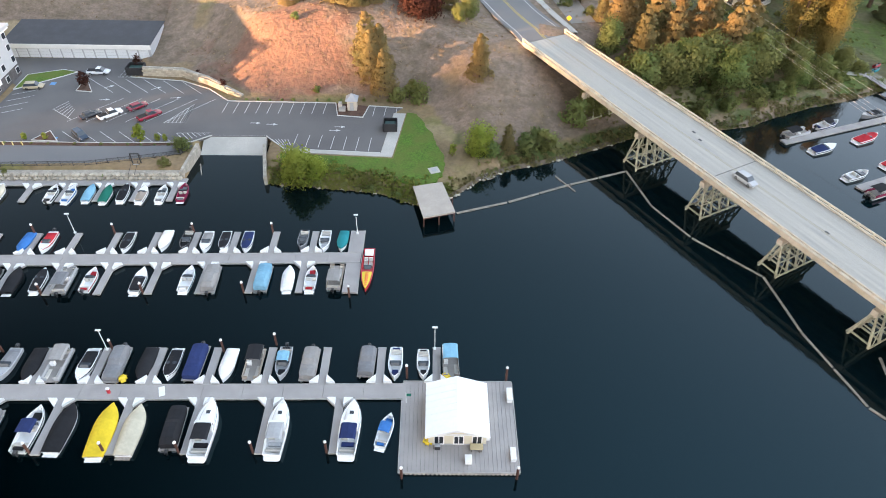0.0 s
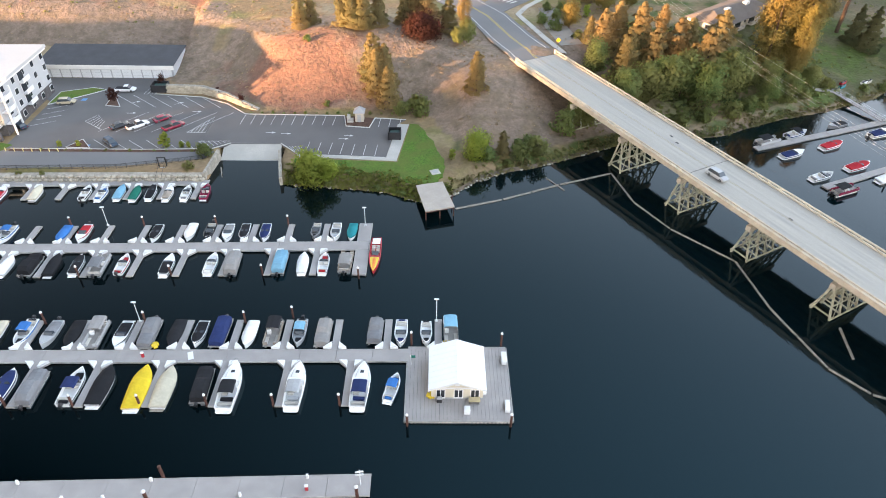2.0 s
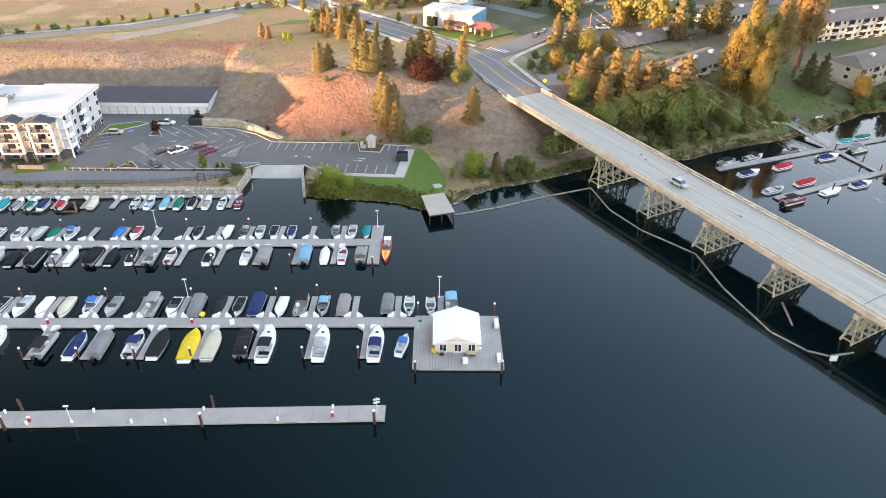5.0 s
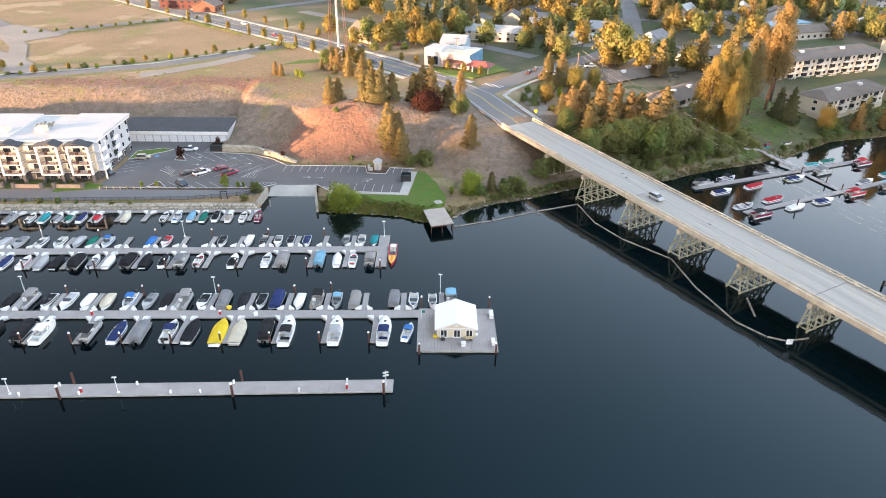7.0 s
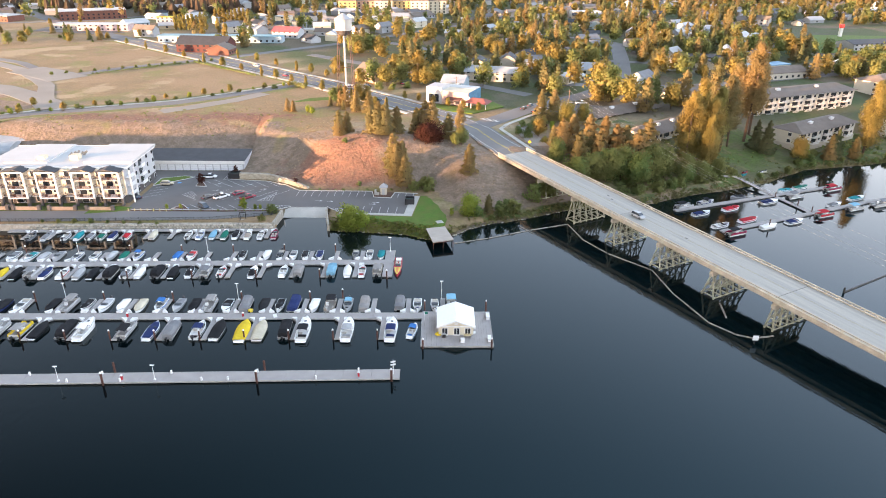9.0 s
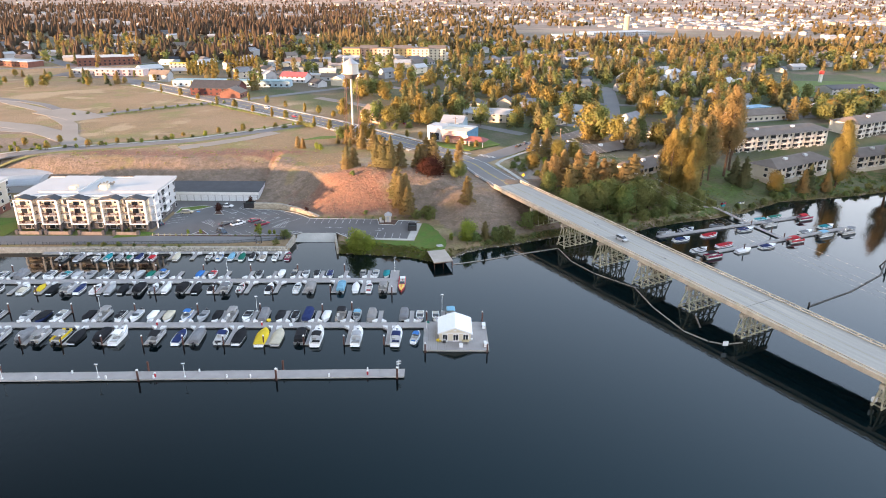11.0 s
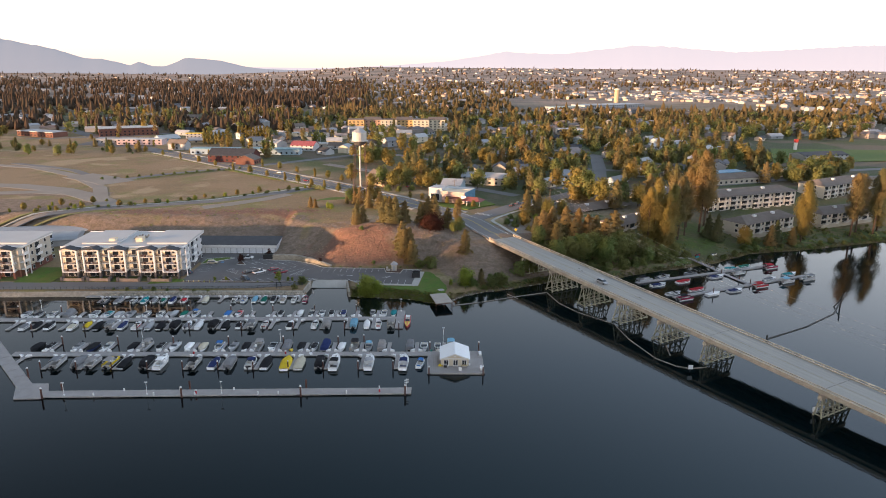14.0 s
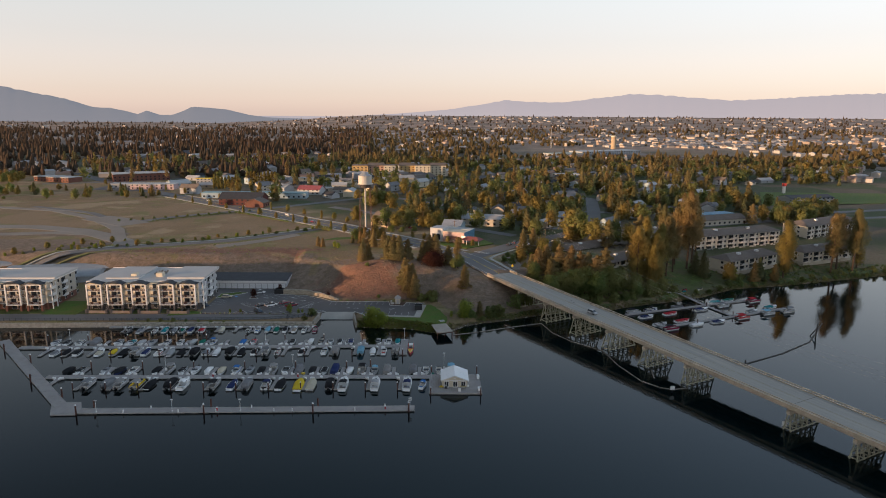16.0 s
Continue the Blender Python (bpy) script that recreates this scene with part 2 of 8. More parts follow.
def height(x, y):
    x, y = np.asarray(x, float), np.asarray(y, float)
    d = y - np.interp(x, SHX, SHY)
    west = smooth((-x + 2) / 6)
    bench = np.where(d < 0, -3.0 * smooth(-d / 5), west * 2.0 * smooth(d / np.where(x < -36, 0.9, 4.0)) + (1 - west) * 1.6 * smooth(d / 5))
    f = y - np.interp(x, FTX, FTY)
    wide = np.interp(x, [-300, -120, -78, -45, -5, 12, 22, 45, 70, 130, 200, 400], [24, 26, 44, 26, 32, 38, 40, 44, 60, 85, 95, 110])
    top = TOWN - 2.0 + np.interp(x, [-60, -40, -15, 10], [0, 1.4, 1.0, 0]) * smooth((225 - y) / 30)
    top = top + 0.4 * west * smooth((y - 300) / 200)
    z = bench + np.where(d > 0, top * smooth(f / wide) ** np.interp(x, [-60, -20, 30, 60], [1.0, 0.85, 1.0, 1.0]), 0)
    r2 = ((x + 27) / 24) ** 2 + ((y - 176) / 17) ** 2
    z = z + 3.0 * np.exp(-r2 * 1.3) * (f > 0)
    z = z + (0.35 * wave(x, y, 7, 1) + 0.5 * wave(x, y, 23, 2)) * smooth(f / 14) * smooth((215 - y) / 40 + 0.15)
    z = z + 1.2 * np.exp(-((x - 28) / 9) ** 2 - ((y - 174) / 6.5) ** 2)
    z = z + 58 * smooth((y - 1700) / 3100) * smooth((x / (y + 300) + 0.30) / 0.22)
    z = np.where((x > -53.3) & (x < -38.5) & (y < 135.3) & (y > 122), np.minimum(z, -2.4), z)
    return z


def ground_z(x, y):
    return float(height(x, y))


def land():
    xs = np.unique(np.r_[-4800, -3200, -2200, -1500, -1000, -700, -500:-420:20, -420:-260:5, -260:280:2.5, 280:520:20, 560, 700, 1000, 1500, 2200, 3200, 4800,
                         -54, -53.2, -38.6, -36.4])
    ys = np.unique(np.r_[80:118:2, 118:235:1.5, 235:330:5, 330:700:20, 700, 800, 950, 1100, 1300, 1500:4900:200])
    X, Y = np.meshgrid(xs, ys)
    Z = height(X, Y)
    far = (Y < 84)
    Z = np.where(far, -3, Z)
    v = np.stack([X, Y, Z], -1).reshape(-1, 3)
    n, m = len(xs), len(ys)
    i = np.arange((m - 1) * n).reshape(m - 1, n)[:, :-1].ravel()
    faces = np.stack([i, i + 1, i + n + 1, i + n], -1)
    me = bpy.data.meshes.new("ground")
    me.from_pydata(v.tolist(), [], faces.tolist())
    me.polygons.foreach_set("use_smooth", [True] * len(me.polygons))
    x, y = v[:, 0], v[:, 1]
    d = y - np.interp(x, SHX, SHY)
    f = y - np.interp(x, FTX, FTY)
    # cover: r green grass, g grey bare soil, b red-brown dry grass
    lawn = smooth((x - 50) / 12) * smooth((260 - y) / 60) * smooth((d - 0.6) / 2.0) * (0.50 + 0.24 * smooth((x - 100) / 20))
    lawn = np.maximum(lawn, ((x > 280) & (x < 420) & (y > 430) & (y < 600)) * 1.0)
    lawn = np.maximum(lawn, smooth((y - 300) / 60) * smooth((x + 60) / 90) * smooth((1500 - y) / 600) * 0.42)
    lawn = np.maximum(lawn, 0.62 * smooth((f + 4) / 3) * smooth((5 - f) / 4) * smooth((x - 2) / 4) * smooth((60 - x) / 8) * (d > 0.4))
    lawn = np.maximum(lawn, (x < -112) * (y < 150) * (d > 12) * 0.8)
    soil = smooth((f - 2) / 6) * smooth((228 + 12 * wave(x, y, 30, 3) - y) / 14) * smooth((-62 - x) / 14)
    soil = np.maximum(soil, 0.85 * smooth((f - 0.5) / 3) * smooth((206 - y) / 14) * smooth((x + 70) / 10) * smooth((56 - x) / 10) * (1 - 0.15 * smooth((x + 10) / 14)))
    soil = np.maximum(soil, smooth((y - 260) / 8) * smooth((282 - y) / 8) * smooth((-190 - x) / 20))
    soil = np.maximum(soil, 0.62 * (x > 30) * (d > 0) * smooth((9 - d) / 5))
    soil = np.maximum(soil, smooth((y - 204) / 8) * smooth((258 - y) / 10) * smooth((-188 - x) / 12))
    red = np.exp(-(((x + 40) / 22) ** 2 + ((y - 166) / 15) ** 2) * 1.1)
    red = np.maximum(red, 0.75 * np.exp(-(((y - 224) / 9) ** 2)) * smooth((-x - 50) / 30) * smooth((x + 200) / 40))
    town = smooth((y - np.interp(x, [-600, -330, -214, -81, 14, 40, 150, 250, 420], [700, 610, 490, 345, 262, 215, 215, 250, 300])) / 25)
    wood = me.attributes.new("town", 'FLOAT', 'POINT')
    wood.data.foreach_set("value", town.astype(np.float32))
    col = me.color_attributes.new("cover", 'FLOAT_COLOR', 'POINT')
    rgba = np.stack([lawn, soil, red, np.ones_like(red)], -1)
    col.data.foreach_set("color", rgba.ravel())
    m, nodes, links, bsdf = node_mat("dry_ground")
    pos = nodes.new("ShaderNodeNewGeometry").outputs["Position"]
    at = nodes.new("ShaderNodeAttribute")
    at.attribute_name = "cover"
    sep = nodes.new("ShaderNodeSeparateColor")
    links.new(at.outputs["Color"], sep.inputs["Color"])
    fine = noise_node(nodes, links, pos, 0.9, 6.0, 0.3, 0.7)
    mid = noise_node(nodes, links, pos, 0.12, 5.0, 0.35, 0.65)
    wide = noise_node(nodes, links, pos, 0.025, 4.0, 0.35, 0.65)
    tuft = noise_node(nodes, links, pos, 1.7, 6.0, 0.46, 0.60)
    patch = noise_node(nodes, links, pos, 0.055, 7.0, 0.50, 0.62)
    streak = noise_node(nodes, links, pos, 0.35, 8.0, 0.42, 0.62)
    dry = mix_node(nodes, links, mid, (0.285, 0.195, 0.100), (0.168, 0.118, 0.066))
    dry = mix_node(nodes, links, wide, dry, (0.275, 0.190, 0.100))
    dry = mix_node(nodes, links, streak, dry, (0.235, 0.170, 0.090))
    dry = mix_node(nodes, links, patch, dry, (0.205, 0.185, 0.066))
    dry = mix_node(nodes, links, noise_node(nodes, links, pos, 0.021, 6.0, 0.52, 0.60), dry, (0.29, 0.200, 0.112))
    dry = mix_node(nodes, links, noise_node(nodes, links, pos, 0.034, 7.0, 0.56, 0.64), dry, (0.36, 0.275, 0.165))
    bare = mix_node(nodes, links, mid, (0.235, 0.168, 0.124), (0.330, 0.240, 0.178))
    bare = mix_node(nodes, links, wide, bare, (0.26, 0.185, 0.14))
    bare = mix_node(nodes, links, streak, bare, (0.195, 0.145, 0.096))
    bare = mix_node(nodes, links, tuft, bare, mix_node(nodes, links, 0.65, (0.15, 0.112, 0.075), bare))
    red_c = mix_node(nodes, links, streak, (0.262, 0.128, 0.084), (0.185, 0.098, 0.068))
    red_c = mix_node(nodes, links, tuft, red_c, (0.235, 0.130, 0.084))
    green = mix_node(nodes, links, streak, (0.084, 0.128, 0.020), (0.074, 0.092, 0.022))
    green = mix_node(nodes, links, patch, green, (0.11, 0.105, 0.045))

    def edge(chan):
        s = nodes.new("ShaderNodeMath")
        s.operation = 'MULTIPLY_ADD'
        links.new(mid, s.inputs[0])
        s.inputs[1].default_value, s.inputs[2].default_value = 0.5, -0.25
        a = nodes.new("ShaderNodeMath")
        links.new(s.outputs[0], a.inputs[0])
        links.new(sep.outputs[chan], a.inputs[1])
        r = nodes.new("ShaderNodeMapRange")
        r.inputs["From Min"].default_value, r.inputs["From Max"].default_value = 0.3, 0.6
        links.new(a.outputs[0], r.inputs["Value"])
        return r.outputs["Result"]
    c = mix_node(nodes, links, edge("Green"), dry, bare)
    c = mix_node(nodes, links, edge("Blue"), c, red_c)
    c = mix_node(nodes, links, edge("Red"), c, green)
    tn = nodes.new("ShaderNodeAttribute")
    tn.attribute_name = "town"
    yard = mix_node(nodes, links, noise_node(nodes, links, pos, 0.030, 4.0, 0.46, 0.54), (0.078, 0.086, 0.038), (0.060, 0.086, 0.022))
    yard = mix_node(nodes, links, noise_node(nodes, links, pos, 0.013, 5.0, 0.50, 0.56), yard, (0.135, 0.108, 0.068))
    sp = nodes.new("ShaderNodeSeparateXYZ")
    links.new(pos, sp.inputs["Vector"])
    away = nodes.new("ShaderNodeMapRange")
    away.inputs["From Min"].default_value, away.inputs["From Max"].default_value = 850, 1500
    links.new(sp.outputs["Y"], away.inputs["Value"])
    # Dry-field tan beyond 850 m, lightened to stand in for distance haze
    plain = mix_node(nodes, links, noise_node(nodes, links, pos, 0.006, 5.0, 0.42, 0.58), (0.40, 0.295, 0.235), (0.22, 0.175, 0.138))
    yard = mix_node(nodes, links, away.outputs["Result"], yard, plain)
    c = mix_node(nodes, links, tn.outputs["Fac"], c, yard)
    c = mix_node(nodes, links, fine, c, mix_node(nodes, links, 0.72, (0, 0, 0), c))
    links.new(c, bsdf.inputs["Base Color"])
    bsdf.inputs["Roughness"].default_value = 0.95
    b = nodes.new("ShaderNodeBump")
    b.inputs["Strength"].default_value, b.inputs["Distance"].default_value = 0.55, 0.3
    links.new(fine, b.inputs["Height"])
    links.new(b.outputs["Normal"], bsdf.inputs["Normal"])
    me.materials.append(m)
    return tagged(new("ground", me), "dry grassy river bank with bare soil, lawns and a flat town plain", "ground", kind="structure")


land()
structure("water", Shape().add([(-4800, -900, 0), (4800, -900, 0), (4800, 340, 0), (-4800, 340, 0)], [(0, 1, 2, 3)]), M["water"], "dark calm river water with faint ripples")
structure("river_bed", Shape().add([(-4800, -900, -4), (4800, -900, -4), (4800, 90, -4), (-4800, 90, -4)], [(0, 1, 2, 3)]), M["mulch"], "dark river bed under the water")
# unseen hill across the river, added to keep the evening sun off the marina
ridge = Shape()
cr = []
# Crest heights tuned so that mound, apartments and treetops stay sunlit
CREST_U, CREST_H = [-1500, -300, -200, -177, -170, -164, -150, -140, -120, -100, 0, 400, 1400], [70, 72, 75, 77, 79.5, 83.5, 92, 98, 104, 108, 114, 114, 108]
for k in range(146):
    u = -1500 + 20 * k
    px, py = -980 + 0.44 * u, -480 - 0.90 * u
    hh = float(np.interp(u, CREST_U, CREST_H)) + 0.8 * math.sin(k * 1.3) + 0.6 * math.sin(k * 2.9)
    cr.append([(px + 240 * SUN_TO.x, py + 240 * SUN_TO.y, -2), (px, py, hh), (px - 160 * SUN_TO.x, py - 160 * SUN_TO.y, -2)])
ridge.loft(cr, cap=False, closed=False)
structure("hillside", ridge, M["mulch"], "unseen hill behind the camera, added to keep low sun off the marina")


# Emission in the haze colour paints the air in front of far hills
def haze_glow(name, col, strength):
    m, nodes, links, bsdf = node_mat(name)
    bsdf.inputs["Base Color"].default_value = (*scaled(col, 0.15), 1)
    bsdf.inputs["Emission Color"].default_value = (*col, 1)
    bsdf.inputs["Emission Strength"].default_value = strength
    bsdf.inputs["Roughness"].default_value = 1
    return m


def mountains(name, y, profile, material, label, seed):
    s = Shape()
    rnd = random.Random(seed)
    px, ph = zip(*profile)
    ring = []
    for k in range(241):
        x = px[0] + (px[-1] - px[0]) * k / 240
        h = float(np.interp(x, px, ph))
        if h > 62:
            h += (h - 60) * 0.05 * (rnd.random() - 0.5)
        ring.append([(x, y - 60, -40), (x, y, h), (x, y + 60, -40)])
    s.loft(ring, cap=False, closed=False)
    return tagged(structure(name, s, material, label, True), kind="structure")


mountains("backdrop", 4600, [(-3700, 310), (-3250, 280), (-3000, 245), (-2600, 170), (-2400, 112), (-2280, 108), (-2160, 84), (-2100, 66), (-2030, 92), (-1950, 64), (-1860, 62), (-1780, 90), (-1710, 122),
                             (-1480, 104), (-1320, 66), (-1180, 50), (-600, 34), (0, 30), (3700, 30)], haze_glow("near_hills_haze_glow", (0.122, 0.127, 0.148), 1.0), "mountain ridge on the horizon, glowing in a blue-grey haze colour", 4)
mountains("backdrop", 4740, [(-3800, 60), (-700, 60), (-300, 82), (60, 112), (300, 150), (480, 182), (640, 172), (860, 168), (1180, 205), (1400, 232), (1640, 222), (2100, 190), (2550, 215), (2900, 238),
                             (3300, 252), (3700, 262), (3900, 258)], haze_glow("far_hills_haze_glow", (0.262, 0.236, 0.254), 1.0), "far mountain range on the horizon, glowing in a pale violet haze colour", 9)

# ---- marina docks ----
DZ = 0.45


def dock_line(x, y_east, slope, x_east):
    return y_east + (x - x_east) * slope


def knee(x, y, side, flip, parent):
    """A white three-cornered box in the corner of a finger."""
    s = Shape()
    a = 1.35
    pts = [(x, y), (x + flip * a, y), (x, y + side * a)]
    if side * flip < 0:
        pts.reverse()
    s.prism(pts, DZ + 0.02, DZ + 0.55)
    part("corner_box", s, M["white"], parent, "white plastic corner box")


def pile(x, y, h, name="mooring_pile", top=True, r=0.19):
    t = thing(name, "rust-brown steel mooring pile with a white cap", "pile", "mooring piles", pose(x, y, -1.5))
    part("shaft", Shape().tube((0, 0, 0), (0, 0, h + 1.5), r, n=10), M["pile"], t)
    if top:
        part("cap", Shape().tube((0, 0, h + 1.5), (0, 0, h + 1.62), r * 1.25, n=10).tube((0, 0, h + 1.62), (0, 0, h + 1.95), r * 1.25, 0.03, 10), M["white"], t, "white conical cap")
    return t


def lamp_post(x, y, z, h):
    t = thing("dock_lamp", "slim white dock lamp post with a short double head", "lamp post", "dock lamps", pose(x, y, z))
    part("base", Shape().box(-0.2, 0.2, -0.2, 0.2, 0, 0.25), M["white"], t)
    part("post", Shape().tube((0, 0, 0.2), (0, 0, h), 0.075, 0.055, 8), M["white"], t)
    part("head", Shape().box(-0.42, 0.42, -0.14, 0.14, h, h + 0.16), M["white"], t)


def slats(parent, x0, x1, y_at, w, step):
    """Deck sections with open joints between them."""
    k, x = 0, x1
    while x > x0 + 0.1:
        a = max(x0, x - step)
        s = Shape()
        ya, yb = y_at(a), y_at(x - 0.05)
        s.loft([[(a, ya - w / 2, 0.12), (x - 0.05, yb - w / 2, 0.12), (x - 0.05, yb + w / 2, 0.12), (a, ya + w / 2, 0.12)],
                [(a, ya - w / 2, DZ), (x - 0.05, yb - w / 2, DZ), (x - 0.05, yb + w / 2, DZ), (a, ya + w / 2, DZ)]])
        part("deck_section", s, M["dock"], parent)
        x = a
        k += 1


def edge_rail(parent, x0, x1, y_at, w):
    for side in (-1, 1):
        part("edge_timber", Shape().beam((x0, y_at(x0) + side * w / 2, DZ - 0.13), (x1, y_at(x1) + side * w / 2, DZ - 0.13), 0.12, 0.34), M["dock_edge"], parent)


def finger(parent, x, y0, y1, w=1.25):
    side = 1 if y1 > y0 else -1
    s = Shape().box(x - w / 2, x + w / 2, min(y0, y1), max(y0, y1), 0.12, DZ)
    f = part("finger", s, M["dock"], parent)
    b = Shape()
    g = 1.5
    b.prism([(x - w / 2 - g, y0), (x + w / 2 + g, y0), (x + w / 2, y0 + g), (x - w / 2, y0 + g)] if side > 0 else
            [(x - w / 2, y0 - g), (x + w / 2, y0 - g), (x + w / 2 + g, y0), (x - w / 2 - g, y0)], 0.13, DZ - 0.004)
    part("brace_plate", b, M["dock"], parent)
    knee(x - w / 2, y0 + side * 0.1, side, -1, parent)
    knee(x + w / 2, y0 + side * 0.1, side, 1, parent)
    t = Shape().box(x - w / 2 - 0.05, x + w / 2 + 0.05, y1 - 0.06, y1 + 0.06, 0.15, DZ + 0.02)
    part("end_fender", t, M["dock_edge"], parent)
    return f


def dock(name, label, x0, x1, y_east, slope, w, north, south, reach_n, reach_s):
    t = thing(name, label, "dock", "marina docks")
    y_at = lambda x: dock_line(x, y_east, slope, x1)
    slats(t, x0, x1, y_at, w, 6.1)
    edge_rail(t, x0, x1, y_at, w)
    for x in north:
        finger(t, x, y_at(x) + w / 2, y_at(x) + w / 2 + reach_n)
    for x in south:
        finger(t, x, y_at(x) - w / 2, y_at(x) - w / 2 - reach_s)
    return t


D3N = [0.2 - 8.8 * k for k in range(15)]
D3S = [-14.3 - 10.35 * k for k in range(12)]
D2N = [-23.4 - 7.55 * k for k in range(17)]
D2S = [-24.2 - 8.75 * k for k in range(15)]
D1S = [-54.8 - 7.45 * k for k in range(11)]
Y3 = lambda x: dock_line(x, 66.6, 0.012, -4.8)
Y2 = lambda x: dock_line(x, 96.8, 0.026, -14.0)
Y1 = lambda x: dock_line(x, 120.2, 0.028, -53.0)
dock("floating_dock", "grey floating dock with finger piers and white corner boxes", -133, -4.8, 66.6, 0.012, 2.7, D3N, D3S, 7.2, 9.2)
dock("floating_dock", "grey floating dock with finger piers and a broad end arm", -159, -14.0, 96.8, 0.026, 2.7, D2N, D2S, 6.2, 7.6)
dock("floating_dock", "grey floating dock with short finger piers along the sea wall", -137, -53.0, 120.2, 0.028, 1.9, [], D1S, 0, 5.6)
arm = thing("dock_end_arm", "broad grey cross arm at the end of the floating dock", "dock", "marina docks")
part("arm_deck", Shape().box(-16.6, -13.96, 87.6, 95.35, 0.12, DZ).box(-16.6, -13.96, 98.25, 104.5, 0.12, DZ), M["dock"], arm)
part("edge_timber", Shape().box(-13.95, -13.8, 87.5, 104.6, 0.1, DZ + 0.02), M["dock_edge"], arm)

breakwater = thing("breakwater_dock", "long bare grey floating breakwater walkway with piles through it", "dock", "marina docks")
YB = lambda x: dock_line(x, 42.1, 0.028, -9.2)
slats(breakwater, -113, -9.2, YB, 3.35, 6.1)
edge_rail(breakwater, -113, -9.2, YB, 3.35)
west = thing("breakwater_dock", "grey floating walkway that runs slantwise back to the shore", "dock", "marina docks")
for k in range(14):
    a, b = k / 14, (k + 1) / 14 - 0.0015
    p = lambda u, o: (-114 - 56 * u + o * 0.7, 41.0 + 60 * u + o * 0.7)
    (ax, ay), (bx, by), (cx, cy), (dx, dy) = p(a, -1.75), p(a, 1.75), p(b, 1.75), p(b, -1.75)
    part("deck_section", Shape().prism([(ax, ay), (bx, by), (cx, cy), (dx, dy)], 0.12, DZ - 0.01), M["dock"], west)
part("corner_deck", Shape().prism([(-115.5, 36.6), (-108.5, 36.9), (-108.5, 40.9), (-111, 45.5), (-120.0, 45.5)], 0.11, DZ - 0.02), M["dock"], west)
for o in (-1.85, 1.85):
    part("edge_timber", Shape().beam((*p(0.02, o), 0.3), (*p(1, o), 0.3), 0.14, 0.36), M["dock_edge"], west)

# main platform of the marina office
plat = thing("platform_dock", "broad square grey floating deck that carries the marina office", "dock", "marina docks")
for k in range(28):
    x0 = -4.9 + 16.6 * k / 28
    part("deck_board", Shape().box(x0, x0 + 16.6 / 28 - 0.025, 53.1, 68.35, 0.14, DZ + 0.02), M["dock"], plat)
for a, b in (((-4.9, 53.0), (11.7, 53.0)), ((11.8, 53.0), (11.8, 68.4)), ((-4.9, 68.45), (11.7, 68.45)), ((-5.0, 53.0), (-5.0, 65.0))):
    part("edge_timber", Shape().beam((*a, 0.3), (*b, 0.3), 0.14, 0.42), M["dock_edge"], plat)
for k in range(27):
    part("fender", Shape().box(-4.6 + 0.6 * k, -4.3 + 0.6 * k, 52.86, 52.96, 0.02, 0.3), M["dock_edge"], plat)

for x in D3S[:11]:
    pile(x - 0.95, Y3(x) - 10.2, 2.6)
for x in D2S[1::2]:
    pile(x - 0.9, Y2(x) - 8.6, 2.5)
for x in D2N[0::2]:
    pile(x - 8.3, Y2(x) + 7.3, 2.6)
for x in D3N[4::2]:
    pile(x + 0.9, Y3(x) + 8.2, 2.7)
for x, y, h in ((-15.2, 86.9, 2.6), (-4.4, 69.4, 3.0), (-4.5, 52.4, 2.6), (11.3, 52.4, 2.8), (11.0, 68.9, 3.3), (-25.9, 75.9, 2.6)):
    pile(x, y, h)
for x, side in ((-10.9, -1), (-39.3, -1), (-71.3, -1), (-108.3, -1), (-38.5, 1), (-70.4, 1), (-105, 1)):
    pile(x, YB(x) + side * 1.95, 3.0, top=side < 0, r=0.24)
for u, o in ((0.12, 2.2), (0.36, -2.2), (0.6, 2.2), (0.84, -2.2)):
    pile(*p(u, o), 3.0, top=o > 0, r=0.24)
for x, h in ((-0.1, 5.2), (-52.6, 4.6), (-96.6, 4.8)):
    lamp_post(x, Y3(x) + 8.2, DZ, h)
for x, y in ((-15.3, 103.6), (-69.5, 103.0), (-107, 101.5), (-144, 100.5)):
    lamp_post(x, y, DZ, 4.6)
for x in (-60.9, -80.9, -103):
    lamp_post(x, YB(x) - 0.9, DZ, 3.6)
for x, o in ((-79, -1.3), (-72.8, 1.3), (-68, -1.3), (-58.2, 1.3), (-45.5, -1.3), (-39.9, 1.3), (-27, -1.3), (-18.2, 1.3), (-51, -1.3), (-88, 1.3), (-95, -1.3)):
    t = thing("power_pedestal", "small white dock power pedestal", "pedestal", "dock pedestals", pose(x, YB(x) + o, DZ))
    part("body", Shape().soft(-0.16, 0.16, -0.16, 0.16, 0, 0.85, 0.06), M["white"], t)

# ---- floating booms ----
M["log"] = surface("weathered_log", (0.30, 0.27, 0.23), 0.9, 0.25, 4, 0.9, 0.3)


def boom(pts, r, name="log_boom", label="weathered grey boom logs chained end to end on the water"):
    t = thing(name, label, "boom")
    for a, b in zip(pts[:-1], pts[1:]):
        a, b = Vector((*a, 0.05)), Vector((*b, 0.05))
        n = max(1, round((b - a).length / 8.5))
        for k in range(n):
            p, q = a.lerp(b, k / n), a.lerp(b, (k + 0.96) / n)
            part("log", Shape().tube(p, q, r, r * 0.9, 7), M["log"], t)


